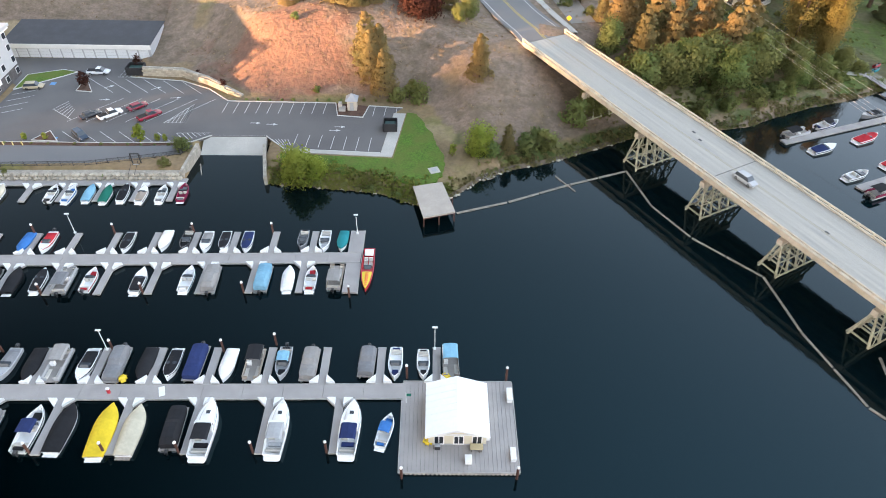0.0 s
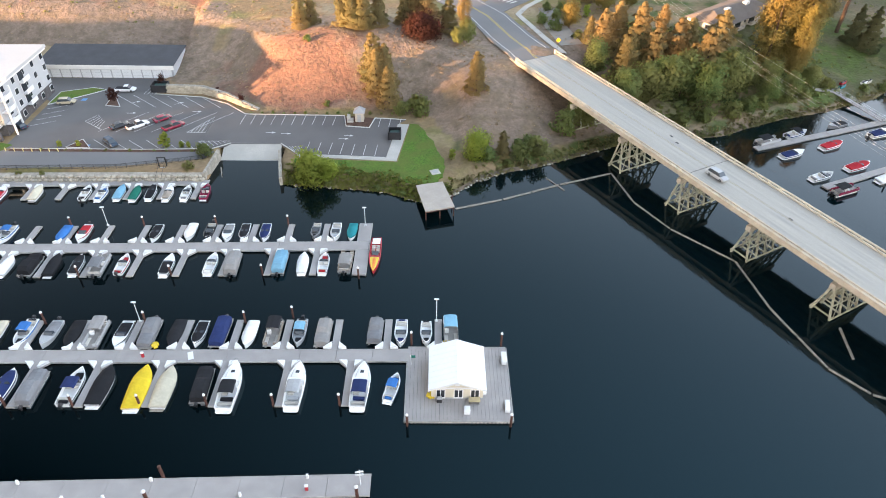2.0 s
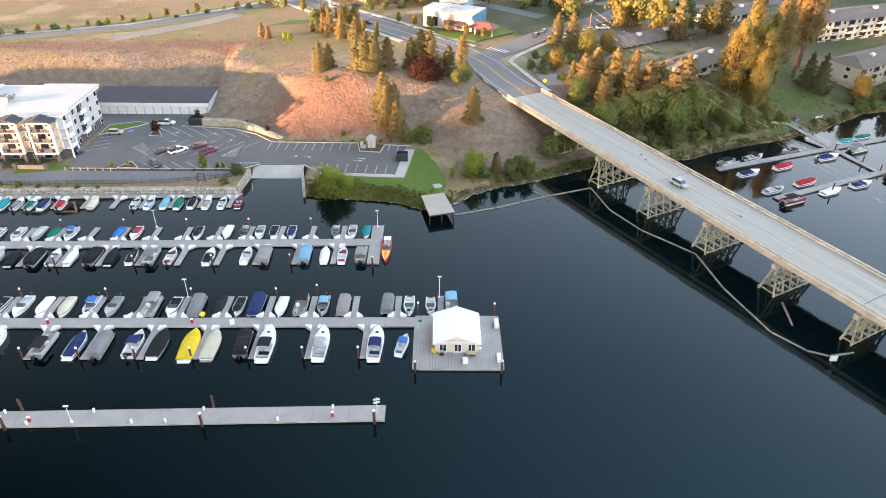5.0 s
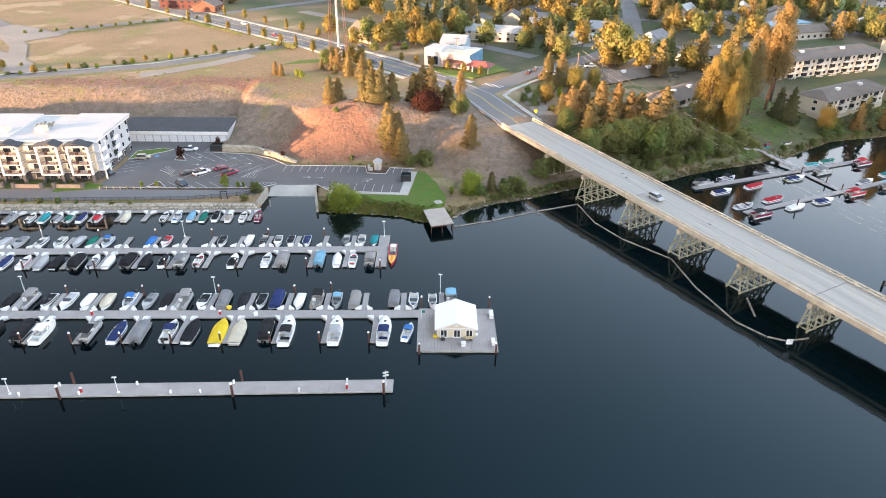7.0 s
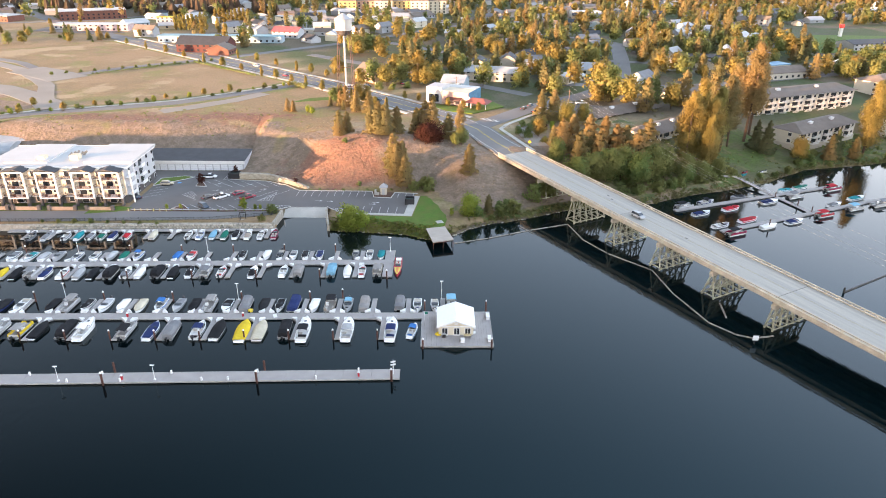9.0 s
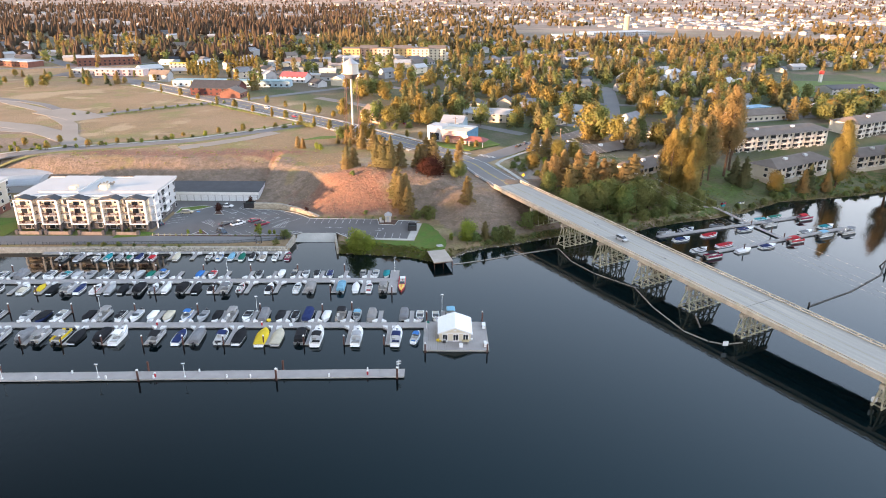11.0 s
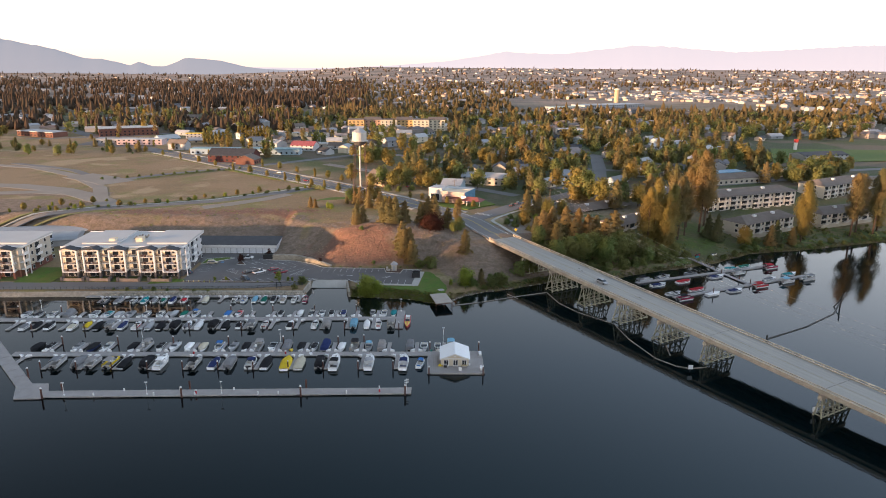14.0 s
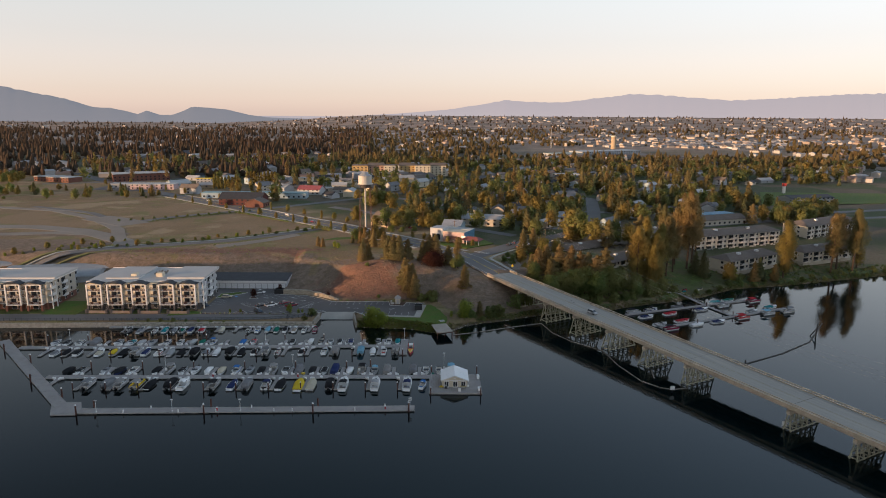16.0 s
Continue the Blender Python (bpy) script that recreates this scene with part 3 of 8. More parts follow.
boom([(4.0, 110.7), (14.9, 114.6), (28.6, 121.0), (41.7, 126.2)], 0.26)
boom([(41.8, 126.3), (44.4, 113.8), (50.0, 103.6), (60.1, 92.8), (61.7, 79.1), (65.8, 64.3), (70.4, 58.8), (74.0, 57.3), (79.4, 58.4)], 0.24)
boom([(25.8, 124.0), (29.5, 118.3)], 0.2)
boom([(72.3, 74.0), (71.0, 66.2)], 0.25)
M["darklog"] = surface("dark_wet_log", (0.05, 0.045, 0.04), 0.7, 0.3, 4, 0.9, 0.3)
far_boom = thing("log_boom", "dark waterlogged boom with upright stakes", "boom")
for a, b in (((108.2, 80.2), (127, 91)), ((127, 91), (144.3, 104)), ((144.3, 104), (163, 128))):
    part("log", Shape().tube((*a, 0.05), (*b, 0.05), 0.3, 0.25, 7), M["darklog"], far_boom)
part("stake", Shape().tube((150, 110, -1), (151, 111, 5.5), 0.3, 0.25, 7), M["darklog"], far_boom)
part("stake", Shape().tube((148.3, 112, -1), (151, 110.7, 4), 0.25, 0.2, 7), M["darklog"], far_boom)
part("stake", Shape().tube((108, 80, -1), (108, 80, 1.6), 0.3, 0.25, 7), M["darklog"], far_boom)
for x, y in ((73.0, 55.0), (96.4, 30.2)):
    b = thing("channel_marker", "white square channel marker board on a dark post", "marker", "channel markers", pose(x, y, 0))
    part("post", Shape().tube((0, 0, -1), (0, 0, 2.4), 0.16, n=8), M["black"], b)
    part("board", Shape().box(-0.7, 0.7, -0.25, -0.18, 1.1, 2.4), M["white"], b)

# ---- bridge ----
AX = Vector((0.4768, -0.8790, 0))
NR = Vector((0.8790, 0.4768, 0))
B0 = Vector((43.38, 127.96, 0))
DECK = 10.3
WIDE = 12.6


def on_bridge(s, o, z):
    """A place s along the bridge and o across it; the deck falls gently towards the far shore, the feet stay level."""
    fall = -0.1 - 0.0225 * s
    return B0 + AX * s + NR * o + Vector((0, 0, z + fall * min(1.0, max(0.0, z / 7.5))))


def bridge_deck_material():
    m, nodes, links, bsdf = node_mat("bridge_deck")
    pos = nodes.new("ShaderNodeNewGeometry").outputs["Position"]
    mp = nodes.new("ShaderNodeMapping")
    mp.inputs["Rotation"].default_value = (0, 0, -math.atan2(AX.y, AX.x))
    links.new(pos, mp.inputs["Vector"])
    st = nodes.new("ShaderNodeMapping")
    st.inputs["Scale"].default_value = (0.035, 1.1, 1)
    links.new(mp.outputs["Vector"], st.inputs["Vector"])
    streak = noise_node(nodes, links, st.outputs["Vector"], 0.9, 4.0, 0.36, 0.64)
    fine = noise_node(nodes, links, pos, 5.0, 4.0)
    wide = noise_node(nodes, links, pos, 0.09, 3.0)
    c = mix_node(nodes, links, streak, (0.49, 0.45, 0.385), (0.345, 0.335, 0.31))
    c = mix_node(nodes, links, wide, c, (0.42, 0.395, 0.35))
    c = mix_node(nodes, links, fine, c, mix_node(nodes, links, 0.85, (0, 0, 0), c))
    links.new(c, bsdf.inputs["Base Color"])
    bsdf.inputs["Roughness"].default_value = 0.85
    return m


M["deck"] = bridge_deck_material()
bridge = thing("road_bridge", "two-lane concrete road bridge on cream-painted trestle bents", "bridge")


def bridge_box(name, s0, s1, o0, o1, z0, z1, material, parent, label=""):
    ring = lambda s: [on_bridge(s, o0, z0), on_bridge(s, o1, z0), on_bridge(s, o1, z1), on_bridge(s, o0, z1)]
    return part(name, Shape().loft([ring(s0), ring(s1)]), material, parent, label)


BENTS = [-19, -0.4, 19.0, 38.0, 57.0, 75.6, 112.3, 131, 149.8]
JOINTS = [-44, 20, 75.2, 112.3, 168.6, 232]
for a, b in zip(JOINTS[:-1], JOINTS[1:]):
    bridge_box("deck_slab", a + 0.08, b - 0.08, 0.0, WIDE, DECK - 0.35, DECK, M["deck"], bridge)
    bridge_box("joint", a - 0.13, a + 0.13, 0.0, WIDE, DECK - 0.3, DECK - 0.05, M["black"], bridge, "dark expansion joint")
for o0, o1 in ((-0.55, 0.0), (WIDE, WIDE + 0.55)):
    for a, b in zip(JOINTS[:-1], JOINTS[1:]):
        bridge_box("fascia", a, b - 0.05, o0, o1, DECK - 0.75, DECK + 0.22, M["parapet"], bridge)
        oc = (o0 + o1) / 2
        bridge_box("rail", a, b - 0.06, oc - 0.14, oc + 0.14, DECK + 0.62, DECK + 0.92, M["parapet"], bridge)
        n = round((b - a) / 3.0)
        for k in range(n):
            s = a + (k + 0.5) * (b - a) / n
            bridge_box("rail_post", s - 0.16, s + 0.16, oc - 0.12, oc + 0.12, DECK + 0.22, DECK + 0.62, M["parapet"], bridge)
for o in (0.6, 3.45, 6.3, 9.15, 12.0):
    bridge_box("girder", -43, 231, o - 0.22, o + 0.22, 8.75, DECK - 0.36, M["parapet"], bridge)
bridge_box("abutment", -48, -43, -0.5, WIDE + 0.5, 3.5, DECK - 0.4, M["parapet"], bridge)
for s0 in (-44, ):
    for o in (-0.55, WIDE):
        bridge_box("end_post", s0 - 0.9, s0, o, o + 0.55, DECK - 1.6, DECK + 1.0, M["parapet"], bridge)
for s, o in ((6, 8.6), (8.8, 7.6), (41, 6.4)):
    bridge_box("deck_patch", s, s + 0.9, o, o + 0.5, DECK + 0.002, DECK + 0.006, M["black"], bridge)
for o in (6.12, 6.48):
    bridge_box("centre_line", -44, 230, o, o + 0.09, DECK + 0.003, DECK + 0.007, surface("faded_yellow", (0.36, 0.32, 0.20), 0.85, 0.2, 4, 0.5, 0), bridge)
for s in BENTS:
    bent = part("bent", Shape().loft([[on_bridge(s - 0.55, o, z) for o, z in ((-0.5, 7.6), (WIDE + 0.4, 7.6), (WIDE + 0.4, 8.72), (-0.5, 8.72))],
                                      [on_bridge(s + 0.55, o, z) for o, z in ((-0.5, 7.6), (WIDE + 0.4, 7.6), (WIDE + 0.4, 8.72), (-0.5, 8.72))]]), M["parapet"], bridge, "cream trestle bent")
    c = on_bridge(s, 6, 0)
    foot = max(-1.5, ground_z(c.x, c.y) - 0.5)
    spread = 2.3 if -5 <= s < 70 else 1.3
    low = max(foot, 0.35)
    for i in range(6):
        o = 0.2 + 2.42 * i
        ends = (-1, 1)
        for e in ends:
            top, base = on_bridge(s + 0.3 * e, o, 7.8), on_bridge(s + spread * e, o + (-0.5 if i == 0 else 0.5 if i == 5 else 0), foot)
            part("trestle_leg", Shape().tube(top, base, 0.21, 0.24, 8), M["bent"], bent)
        if foot < 0.5:
            part("strut", Shape().beam(on_bridge(s - spread * 0.93, o, 0.55), on_bridge(s + spread * 0.93, o, 0.55), 0.22, 0.28), M["bent"], bent)
            part("strut", Shape().beam(on_bridge(s - spread * 0.55, o, 3.9), on_bridge(s + spread * 0.55, o, 3.9), 0.16, 0.2), M["bent"], bent)
    for e in (-1, 1):
        part("wale", Shape().beam(on_bridge(s + e * spread * 0.95, -0.4, low + 0.25), on_bridge(s + e * spread * 0.95, WIDE + 0.3, low + 0.25), 0.2, 0.3), M["bent"], bent)
        if foot < 0.5:
            part("wale", Shape().beam(on_bridge(s + e * spread * 0.6, 0, 3.6), on_bridge(s + e * spread * 0.6, WIDE, 3.6), 0.16, 0.24), M["bent"], bent)
            for i in range(5):
                o = 0.2 + 2.42 * i
                lo_, hi_ = (o, o + 2.42) if i % 2 == 0 else (o + 2.42, o)
                part("brace", Shape().beam(on_bridge(s + e * spread * 0.93, lo_, 0.8), on_bridge(s + e * spread * 0.3, hi_, 7.4), 0.13, 0.13), M["bent"], bent)

# ---- low bench: car park, shore road, sea wall, ramp ----
LZ = 2.05


def slab(name, poly, z0, z1, material, label):
    return structure(name, Shape().prism(poly, z0, z1), material, label)


slab("car_park", [(-106, 132.3), (-72, 132.2), (-55.4, 132.9), (-51.4, 135.6), (-39, 135.7), (-34, 130.6), (-12.6, 129.2), (-10.6, 146.5), (-8.5, 149.2), (-16.7, 150), (-24.8, 151.2), (-51.4, 151.6),
                  (-57.6, 157.6), (-65.4, 161.6), (-79.4, 163.3), (-79.4, 173.9), (-116, 173.9), (-116, 166), (-106, 158)], 1.6, LZ, M["asphalt"], "dark grey asphalt car park with painted stalls")
slab("road", [(-300, 118.5), (-129, 122.0), (-92, 123.6), (-75, 124.4), (-64, 126.6), (-56, 128.4), (-54.5, 131.8), (-104, 131.3), (-135, 130.6), (-300, 128)], 1.6, LZ - 0.01, M["roadgrey"], "narrow grey service road above the sea wall")
ramp = Shape().loft([[(-53.0, 136.0, LZ + 0.012), (-38.8, 136.0, LZ + 0.012), (-38.8, 136, -3), (-53.0, 136, -3)], [(-53.1, 131.4, 0.22), (-38.7, 131.5, 0.22), (-38.7, 131.5, -3), (-53.1, 131.4, -3)], [(-53.1, 127, -1.8), (-37.6, 127, -1.8), (-37.6, 127, -3), (-53.1, 127, -3)]])
structure("boat_ramp", ramp, M["concrete"], "pale concrete boat ramp sloping into the water")
for a, b in (((-38.6, 131.8), (-36.2, 119.8)), ((-53.4, 131.6), (-54.3, 121.6))):
    structure("ramp_wall", Shape().beam((*a, 0.9), (*b, 0.3), 0.7, 3.6), M["rock"], "pale concrete side wall of the boat ramp")
slab("pavement", [(-34, 129.4), (-9.9, 127.8), (-7.6, 146.5), (-10.5, 146.6), (-12.5, 129.3), (-34, 130.7)], 1.6, LZ + 0.1, M["concrete"], "pale concrete walk beside the car park")
def ragged(pts, amount, seed, step=1.2):
    """An outline with small irregular steps, as of mown grass against bare ground."""
    rnd, out = random.Random(seed), []
    for a, b in zip(pts[:-1], pts[1:]):
        a, b = Vector(a), Vector(b)
        n = max(1, round((b - a).length / step))
        for i in range(n):
            p = a.lerp(b, i / n)
            out.append((p.x + (rnd.uniform(-amount, amount) if i else 0), p.y + (rnd.uniform(-amount, amount) if i else 0)))
    return out + [pts[-1]]


slab("lawn", [(-34.5, 128.9), (-9.6, 127.2), (-7.3, 147)] + ragged([(-5, 146.5), (-3.5, 143.5), (-1.8, 139), (-0.2, 133), (1.6, 128), (1.2, 121), (-2, 117.4), (-7, 118.4), (-14, 120.8), (-26, 122.6), (-34, 123.4)], 0.45, 3), 1.2, LZ + 0.03, M["lawn"], "mown green lawn by the water")
slab("planting_bed", [(-104, 131.0), (-72, 131.0), (-56, 131.7), (-55.5, 132.6), (-72, 132.1), (-104, 132.2)], 1.7, LZ + 0.06, M["mulch"], "brown bark planting strip")
slab("lawn", [(-118, 128.5), (-106, 131), (-104.5, 134), (-110, 135.5), (-118, 133)], 1.7, LZ + 0.05, M["lawn"], "small green lawn at the corner of the apartments")
slab("lawn", [(-172, 129.5), (-157, 129.5), (-157, 150), (-172, 150)], 1.7, LZ + 0.05, M["lawn"], "green lawn between the apartment blocks")


def kerb(pts, w=0.2, h=0.16, closed=False):
    s = Shape()
    pts = pts + pts[:1] if closed else pts
    for a, b in zip(pts[:-1], pts[1:]):
        s.beam((*a, LZ + h / 2), (*b, LZ + h / 2), w, h)
    structure("kerb", s, M["kerb"], "pale concrete kerb")


kerb([(-104, 132.2), (-72, 132.2), (-55.4, 132.9), (-51.4, 135.8)])
kerb([(-8.5, 149.2), (-16.7, 150), (-17.8, 144.5), (-23.9, 145.3), (-25, 151.2), (-51.4, 151.6), (-57.6, 157.6), (-65.4, 161.6), (-79.4, 163.4)])
kerb([(-39, 135.8), (-34, 130.6), (-12.6, 129.3)])
for isl, mt in (([(-90.3, 155.8), (-86.2, 155.3), (-90.5, 162.9)], "mulch"), ([(-106, 156), (-96.5, 163.5), (-94, 165.8), (-98, 167), (-106, 164)], "lawn"), ([(-91, 133), (-85, 132.6), (-88.5, 137)], "mulch")):
    structure("traffic_island", Shape().prism(isl[::1] if (isl[1][0] - isl[0][0]) * (isl[2][1] - isl[0][1]) - (isl[1][1] - isl[0][1]) * (isl[2][0] - isl[0][0]) > 0 else isl[::-1], LZ - 0.1, LZ + 0.12), M[mt], "kerbed planted traffic island")
    kerb(isl, closed=True)
slab("planting_bed", [(-24, 145.6), (-18, 144.8), (-17, 149.8), (-24.7, 151)], LZ - 0.1, LZ + 0.13, M["mulch"], "kerbed bark island round the kiosk")


def stripe(s, a, b, w=0.12):
    a, b = Vector((*a, 0)), Vector((*b, 0))
    n = (b - a).normalized().cross(Vector((0, 0, 1))) * w / 2
    z = Vector((0, 0, LZ + 0.005))
    return s.add([a - n + z, a + n + z, b + n + z, b - n + z], [(0, 1, 2, 3)] if True else [])


lines = []
for k in range(10):
    lines.append(((-51.3 + 2.68 * k, 151.1), (-51.6 + 2.68 * k, 145.9)))
for k in range(3):
    lines.append(((-15.2 + 2.7 * k, 149.8), (-15.5 + 2.7 * k, 145.2)))
for k in range(7):
    lines.append(((-32.3 + 2.83 * k, 131.6 - 0.25 * k), (-32.0 + 2.83 * k, 136.8 - 0.2 * k)))
for k in range(6):
    lines.append(((-90.4 + 4.95 * k, 163.2 - 0.35 * k), (-81.0 + 4.4 * k, 155.2)))
for k in range(6):
    lines.append(((-86.5 + 4.5 * k, 141.2), (-77.3 + 4.5 * k, 152.4)))
for k in range(6):
    lines.append(((-85.9 + 4.35 * k, 137.0), (-80.1 + 4.2 * k, 132.3)))
for k in range(5):
    lines.append(((-105, 144 + 3.2 * k), (-99.5, 146.8 + 3.2 * k)))
for k in range(6):
    u = k / 5
    lines.append(((-64 + 4.7 * u, 141.1), (-63.4 + 4.2 * u, 142 + 7.5 * u)))
    lines.append(((-92.1 + 5 * u, 146.7 - 4 * u), (-90 + 3 * u, 150.5 - 3.8 * u)))
    lines.append(((-59.7 + 6 * u, 136.7), (-57 + 4 * u, 133.5 + 2.6 * u)))
    lines.append(((-82.5 + 5 * u, 163.5), (-81.5 + 5 * u, 172.5)))
    lines.append(((-37.5 + 3.6 * u, 134.6), (-35.5 + 2.6 * u, 132.2)))
lines += [((-64, 141.1), (-59.2, 149.8)), ((-59.3, 141.2), (-59.2, 149.8)), ((-64, 141.1), (-59.3, 141.2)), ((-59.7, 136.7), (-52, 136.9)), ((-92, 146.7), (-86, 142.2)), ((-82.6, 163.4), (-77.6, 163.4))]
for a, b in lines:
    structure("parking_line", stripe(Shape(), a, b), M["line_white"], "white painted parking line")
for x, y, a in ((-44, 141.5, 0), (-24, 140.2, 0), (-25, 138.6, 0), (-66, 152.8, 0.1), (-83, 151.5, 0.1), (-72, 157, 0.6), (-84, 157.5, 0.6), (-40, 141, 0)):
    d = Vector((math.cos(a), math.sin(a)))
    s = stripe(Shape(), (x, y), (x + 1.6 * d.x, y + 1.6 * d.y), 0.2)
    e = Vector((x + 1.6 * d.x, y + 1.6 * d.y))
    n = Vector((-d.y, d.x))
    s.add([(*(e + n * 0.5), LZ + 0.005), (*(e - n * 0.5), LZ + 0.005), (*(e + d * 1.0), LZ + 0.005)], [(0, 1, 2)])
    structure("direction_arrow", s, M["line_white"], "white painted direction arrow")

for x, y in ((-86.3, 133.8), (-97.6, 159.5)):
    structure("bay_marking", Shape().box(x - 0.7, x + 0.7, y - 0.7, y + 0.7, LZ, LZ + 0.006), surface("blue_bay_paint", (0.12, 0.30, 0.55), 0.8), "pale blue painted bay marking")
BOLLARD = surface("bollard_paint", (0.60, 0.50, 0.22), 0.6, 0.06, 3, 0.3)
for k in range(7):
    b = thing("bollard", "short pale yellow bollard beside the service road", "bollard", "road bollards", pose(-104.5 + 2.1 * k, 130.9, LZ))
    part("shaft", Shape().tube((0, 0, 0), (0, 0, 0.95), 0.12, n=8), BOLLARD, b)

# sea wall of pale boulders and the fence on it
def boulder(rnd):
    s = Shape()
    rings = [[(r * math.cos(a) * rnd.uniform(0.85, 1.15), r * math.sin(a) * rnd.uniform(0.85, 1.15), z) for a in (i * math.pi / 3 for i in range(6))] for z, r in ((-0.5, 0.7), (-0.1, 1.0), (0.3, 0.85), (0.52, 0.4))]
    return s.loft(rings)


rnd = random.Random(5)
STONES = [boulder(rnd).mesh("stone") for _ in range(5)]
M["stone"] = surface("sea_wall_stone", (0.42, 0.38, 0.31), 0.9, 0.2, 2.5, 0.8, 0.3, 0, 'Object', 0.25)
for me in STONES:
    me.materials.append(M["stone"])
wall = structure("sea_wall", Shape().loft([[(x, float(np.interp(x, SHX, SHY)) + o, z) for o, z in ((-1.2, -1.5), (0.9, -1.5), (0.9, 1.75), (-0.2, 1.7))] for x in (-300, -240, -180, -129, -105, -80, -54.4)]), M["rock"], "pale stone sea wall")
k = 0
for x in np.arange(-131, -54.6, 0.95):
    for row in range(3):
        y = float(np.interp(x, SHX, SHY)) - 1.15 + 0.42 * row
        ob = new("stone", STONES[k % 5])
        ob.parent = wall
        z = 0.15 + 0.62 * row
        ob.matrix_basis = Matrix.LocRotScale((x + rnd.uniform(-0.2, 0.2) + 0.45 * (row % 2), y, z), Euler((0, 0, rnd.uniform(0, 6))), Vector((0.62, 0.5, 0.62)) * rnd.uniform(0.8, 1.15))
        k += 1
fence = thing("iron_fence", "black iron railing along the service road", "fence")
FENCE = [(-230, 119.2), (-129, 121.2), (-92.7, 122.6), (-75, 123.3), (-64, 125.7), (-56.2, 127.8), (-54.2, 131.0)]
for a, b in zip(FENCE[:-1], FENCE[1:]):
    a, b = Vector((*a, LZ)), Vector((*b, LZ))
    n = max(1, round((b - a).length / 2.4))
    for zz in (0.2, 1.15):
        part("rail", Shape().beam(a + Vector((0, 0, zz)), b + Vector((0, 0, zz)), 0.06, 0.06), M["black"], fence)
    bars = Shape()
    for i in range(n):
        p = a.lerp(b, i / n)
        part("post", Shape().box(p.x - 0.05, p.x + 0.05, p.y - 0.05, p.y + 0.05, LZ, LZ + 1.3), M["black"], fence)
        if p.x > -140:
            for j in range(1, 10):
                q = a.lerp(b, (i + j / 10) / n)
                bars.box(q.x - 0.018, q.x + 0.018, q.y - 0.018, q.y + 0.018, LZ + 0.2, LZ + 1.15)
    if bars.v:
        tagged(part("bar", bars, M["black"], fence), kind="stuff")
gate = thing("gangway", "steep black metal gangway stairs from the road to the dock", "stairs", at=pose(-64.6, 124.3, 0))
for sx in (-0.65, 0.65):
    part("stringer", Shape().beam((sx, 0, LZ), (sx, -3.6, DZ + 0.1), 0.1, 0.3), M["black"], gate)
    part("handrail", Shape().beam((sx, 0, LZ + 1.0), (sx, -3.6, DZ + 1.1), 0.06, 0.06), M["black"], gate)
for i in range(8):
    u = (i + 0.5) / 8
    part("tread", Shape().box(-0.6, 0.6, -3.6 * u - 0.18, -3.6 * u + 0.18, LZ * (1 - u) + DZ * u, LZ * (1 - u) + DZ * u + 0.06), M["dock_edge"], gate)
for sx in (-0.9, 0.9):
    part("gate_post", Shape().box(sx - 0.1, sx + 0.1, 0.2, 0.4, LZ - 0.3, LZ + 2.4), M["black"], gate)
part("gate_beam", Shape().box(-1.0, 1.0, 0.2, 0.4, LZ + 2.2, LZ + 2.4), M["black"], gate)

# retaining wall behind the car park: courses of blocks
RW = [(-76.5, 164.6), (-66, 163.9), (-58.4, 160.0), (-52.4, 155.6), (-48.5, 153.6)]
rw = structure("retaining_wall", Shape().loft([[(x + 0.25, y + 0.9, 1.5), (x, y + 0.25, 1.5), (x, y + 0.25, LZ + h), (x + 0.25, y + 0.9, LZ + h)] for (x, y), h in zip(RW, (2.2, 2.2, 1.9, 1.4, 0.5))]), M["rock"], "pale block retaining wall at the foot of the slope")
BLOCK = Shape().soft(-0.62, 0.62, -0.28, 0.28, 0, 0.52, 0.06).mesh("block")
M["block"] = surface("wall_block", (0.46, 0.40, 0.31), 0.9, 0.2, 3, 0.9, 0.3, 0, 'Object', 0.18)
BLOCK.materials.append(M["block"])
cum = [0]
for a, b in zip(RW[:-1], RW[1:]):
    cum.append(cum[-1] + math.dist(a, b))
for course in range(4):
    s = 0.62 + 0.6 * (course % 2)
    while s < cum[-1] - 0.6:
        i = max(j for j in range(4) if cum[j] <= s)
        u = (s - cum[i]) / (cum[i + 1] - cum[i])
        hmax = np.interp(s, cum, (2.2, 2.2, 1.9, 1.4, 0.6))
        if (course + 1) * 0.53 < hmax + 0.12:
            (x0, y0), (x1, y1) = RW[i], RW[i + 1]
            ob = new("block", BLOCK)
            ob.parent = rw
            ob.matrix_basis = pose(x0 + (x1 - x0) * u, y0 + (y1 - y0) * u + rnd.uniform(-0.03, 0.03), LZ - 0.05 + 0.53 * course, 0, 0, math.degrees(math.atan2(y1 - y0, x1 - x0)))
        s += 1.28

# ---- buildings ----
M["siding_white"] = surface("white_siding", (0.45, 0.455, 0.465), 0.7, 0.06, 3, 0.3, 0.1)
M["siding_cream"] = surface("cream_siding", (0.62, 0.55, 0.42), 0.7, 0.07, 3, 0.3, 0.1)
M["siding_grey"] = surface("grey_siding", (0.36, 0.37, 0.38), 0.75, 0.08, 3, 0.3, 0.1)
M["siding_beige"] = surface("beige_stucco", (0.50, 0.45, 0.37), 0.8, 0.08, 3, 0.3, 0.1)
M["roof_white"] = surface("white_membrane_roof", (0.48, 0.48, 0.475), 0.6, 0.05, 2, 0.15, 0.05)
M["roof_dark"] = surface("charcoal_roof", (0.05, 0.053, 0.062), 0.75, 0.2, 5, 0.4, 0.2)
M["roof_brown"] = surface("brown_shingle_roof", (0.185, 0.150, 0.125), 0.9, 0.16, 3.5, 0.3, 0.3)
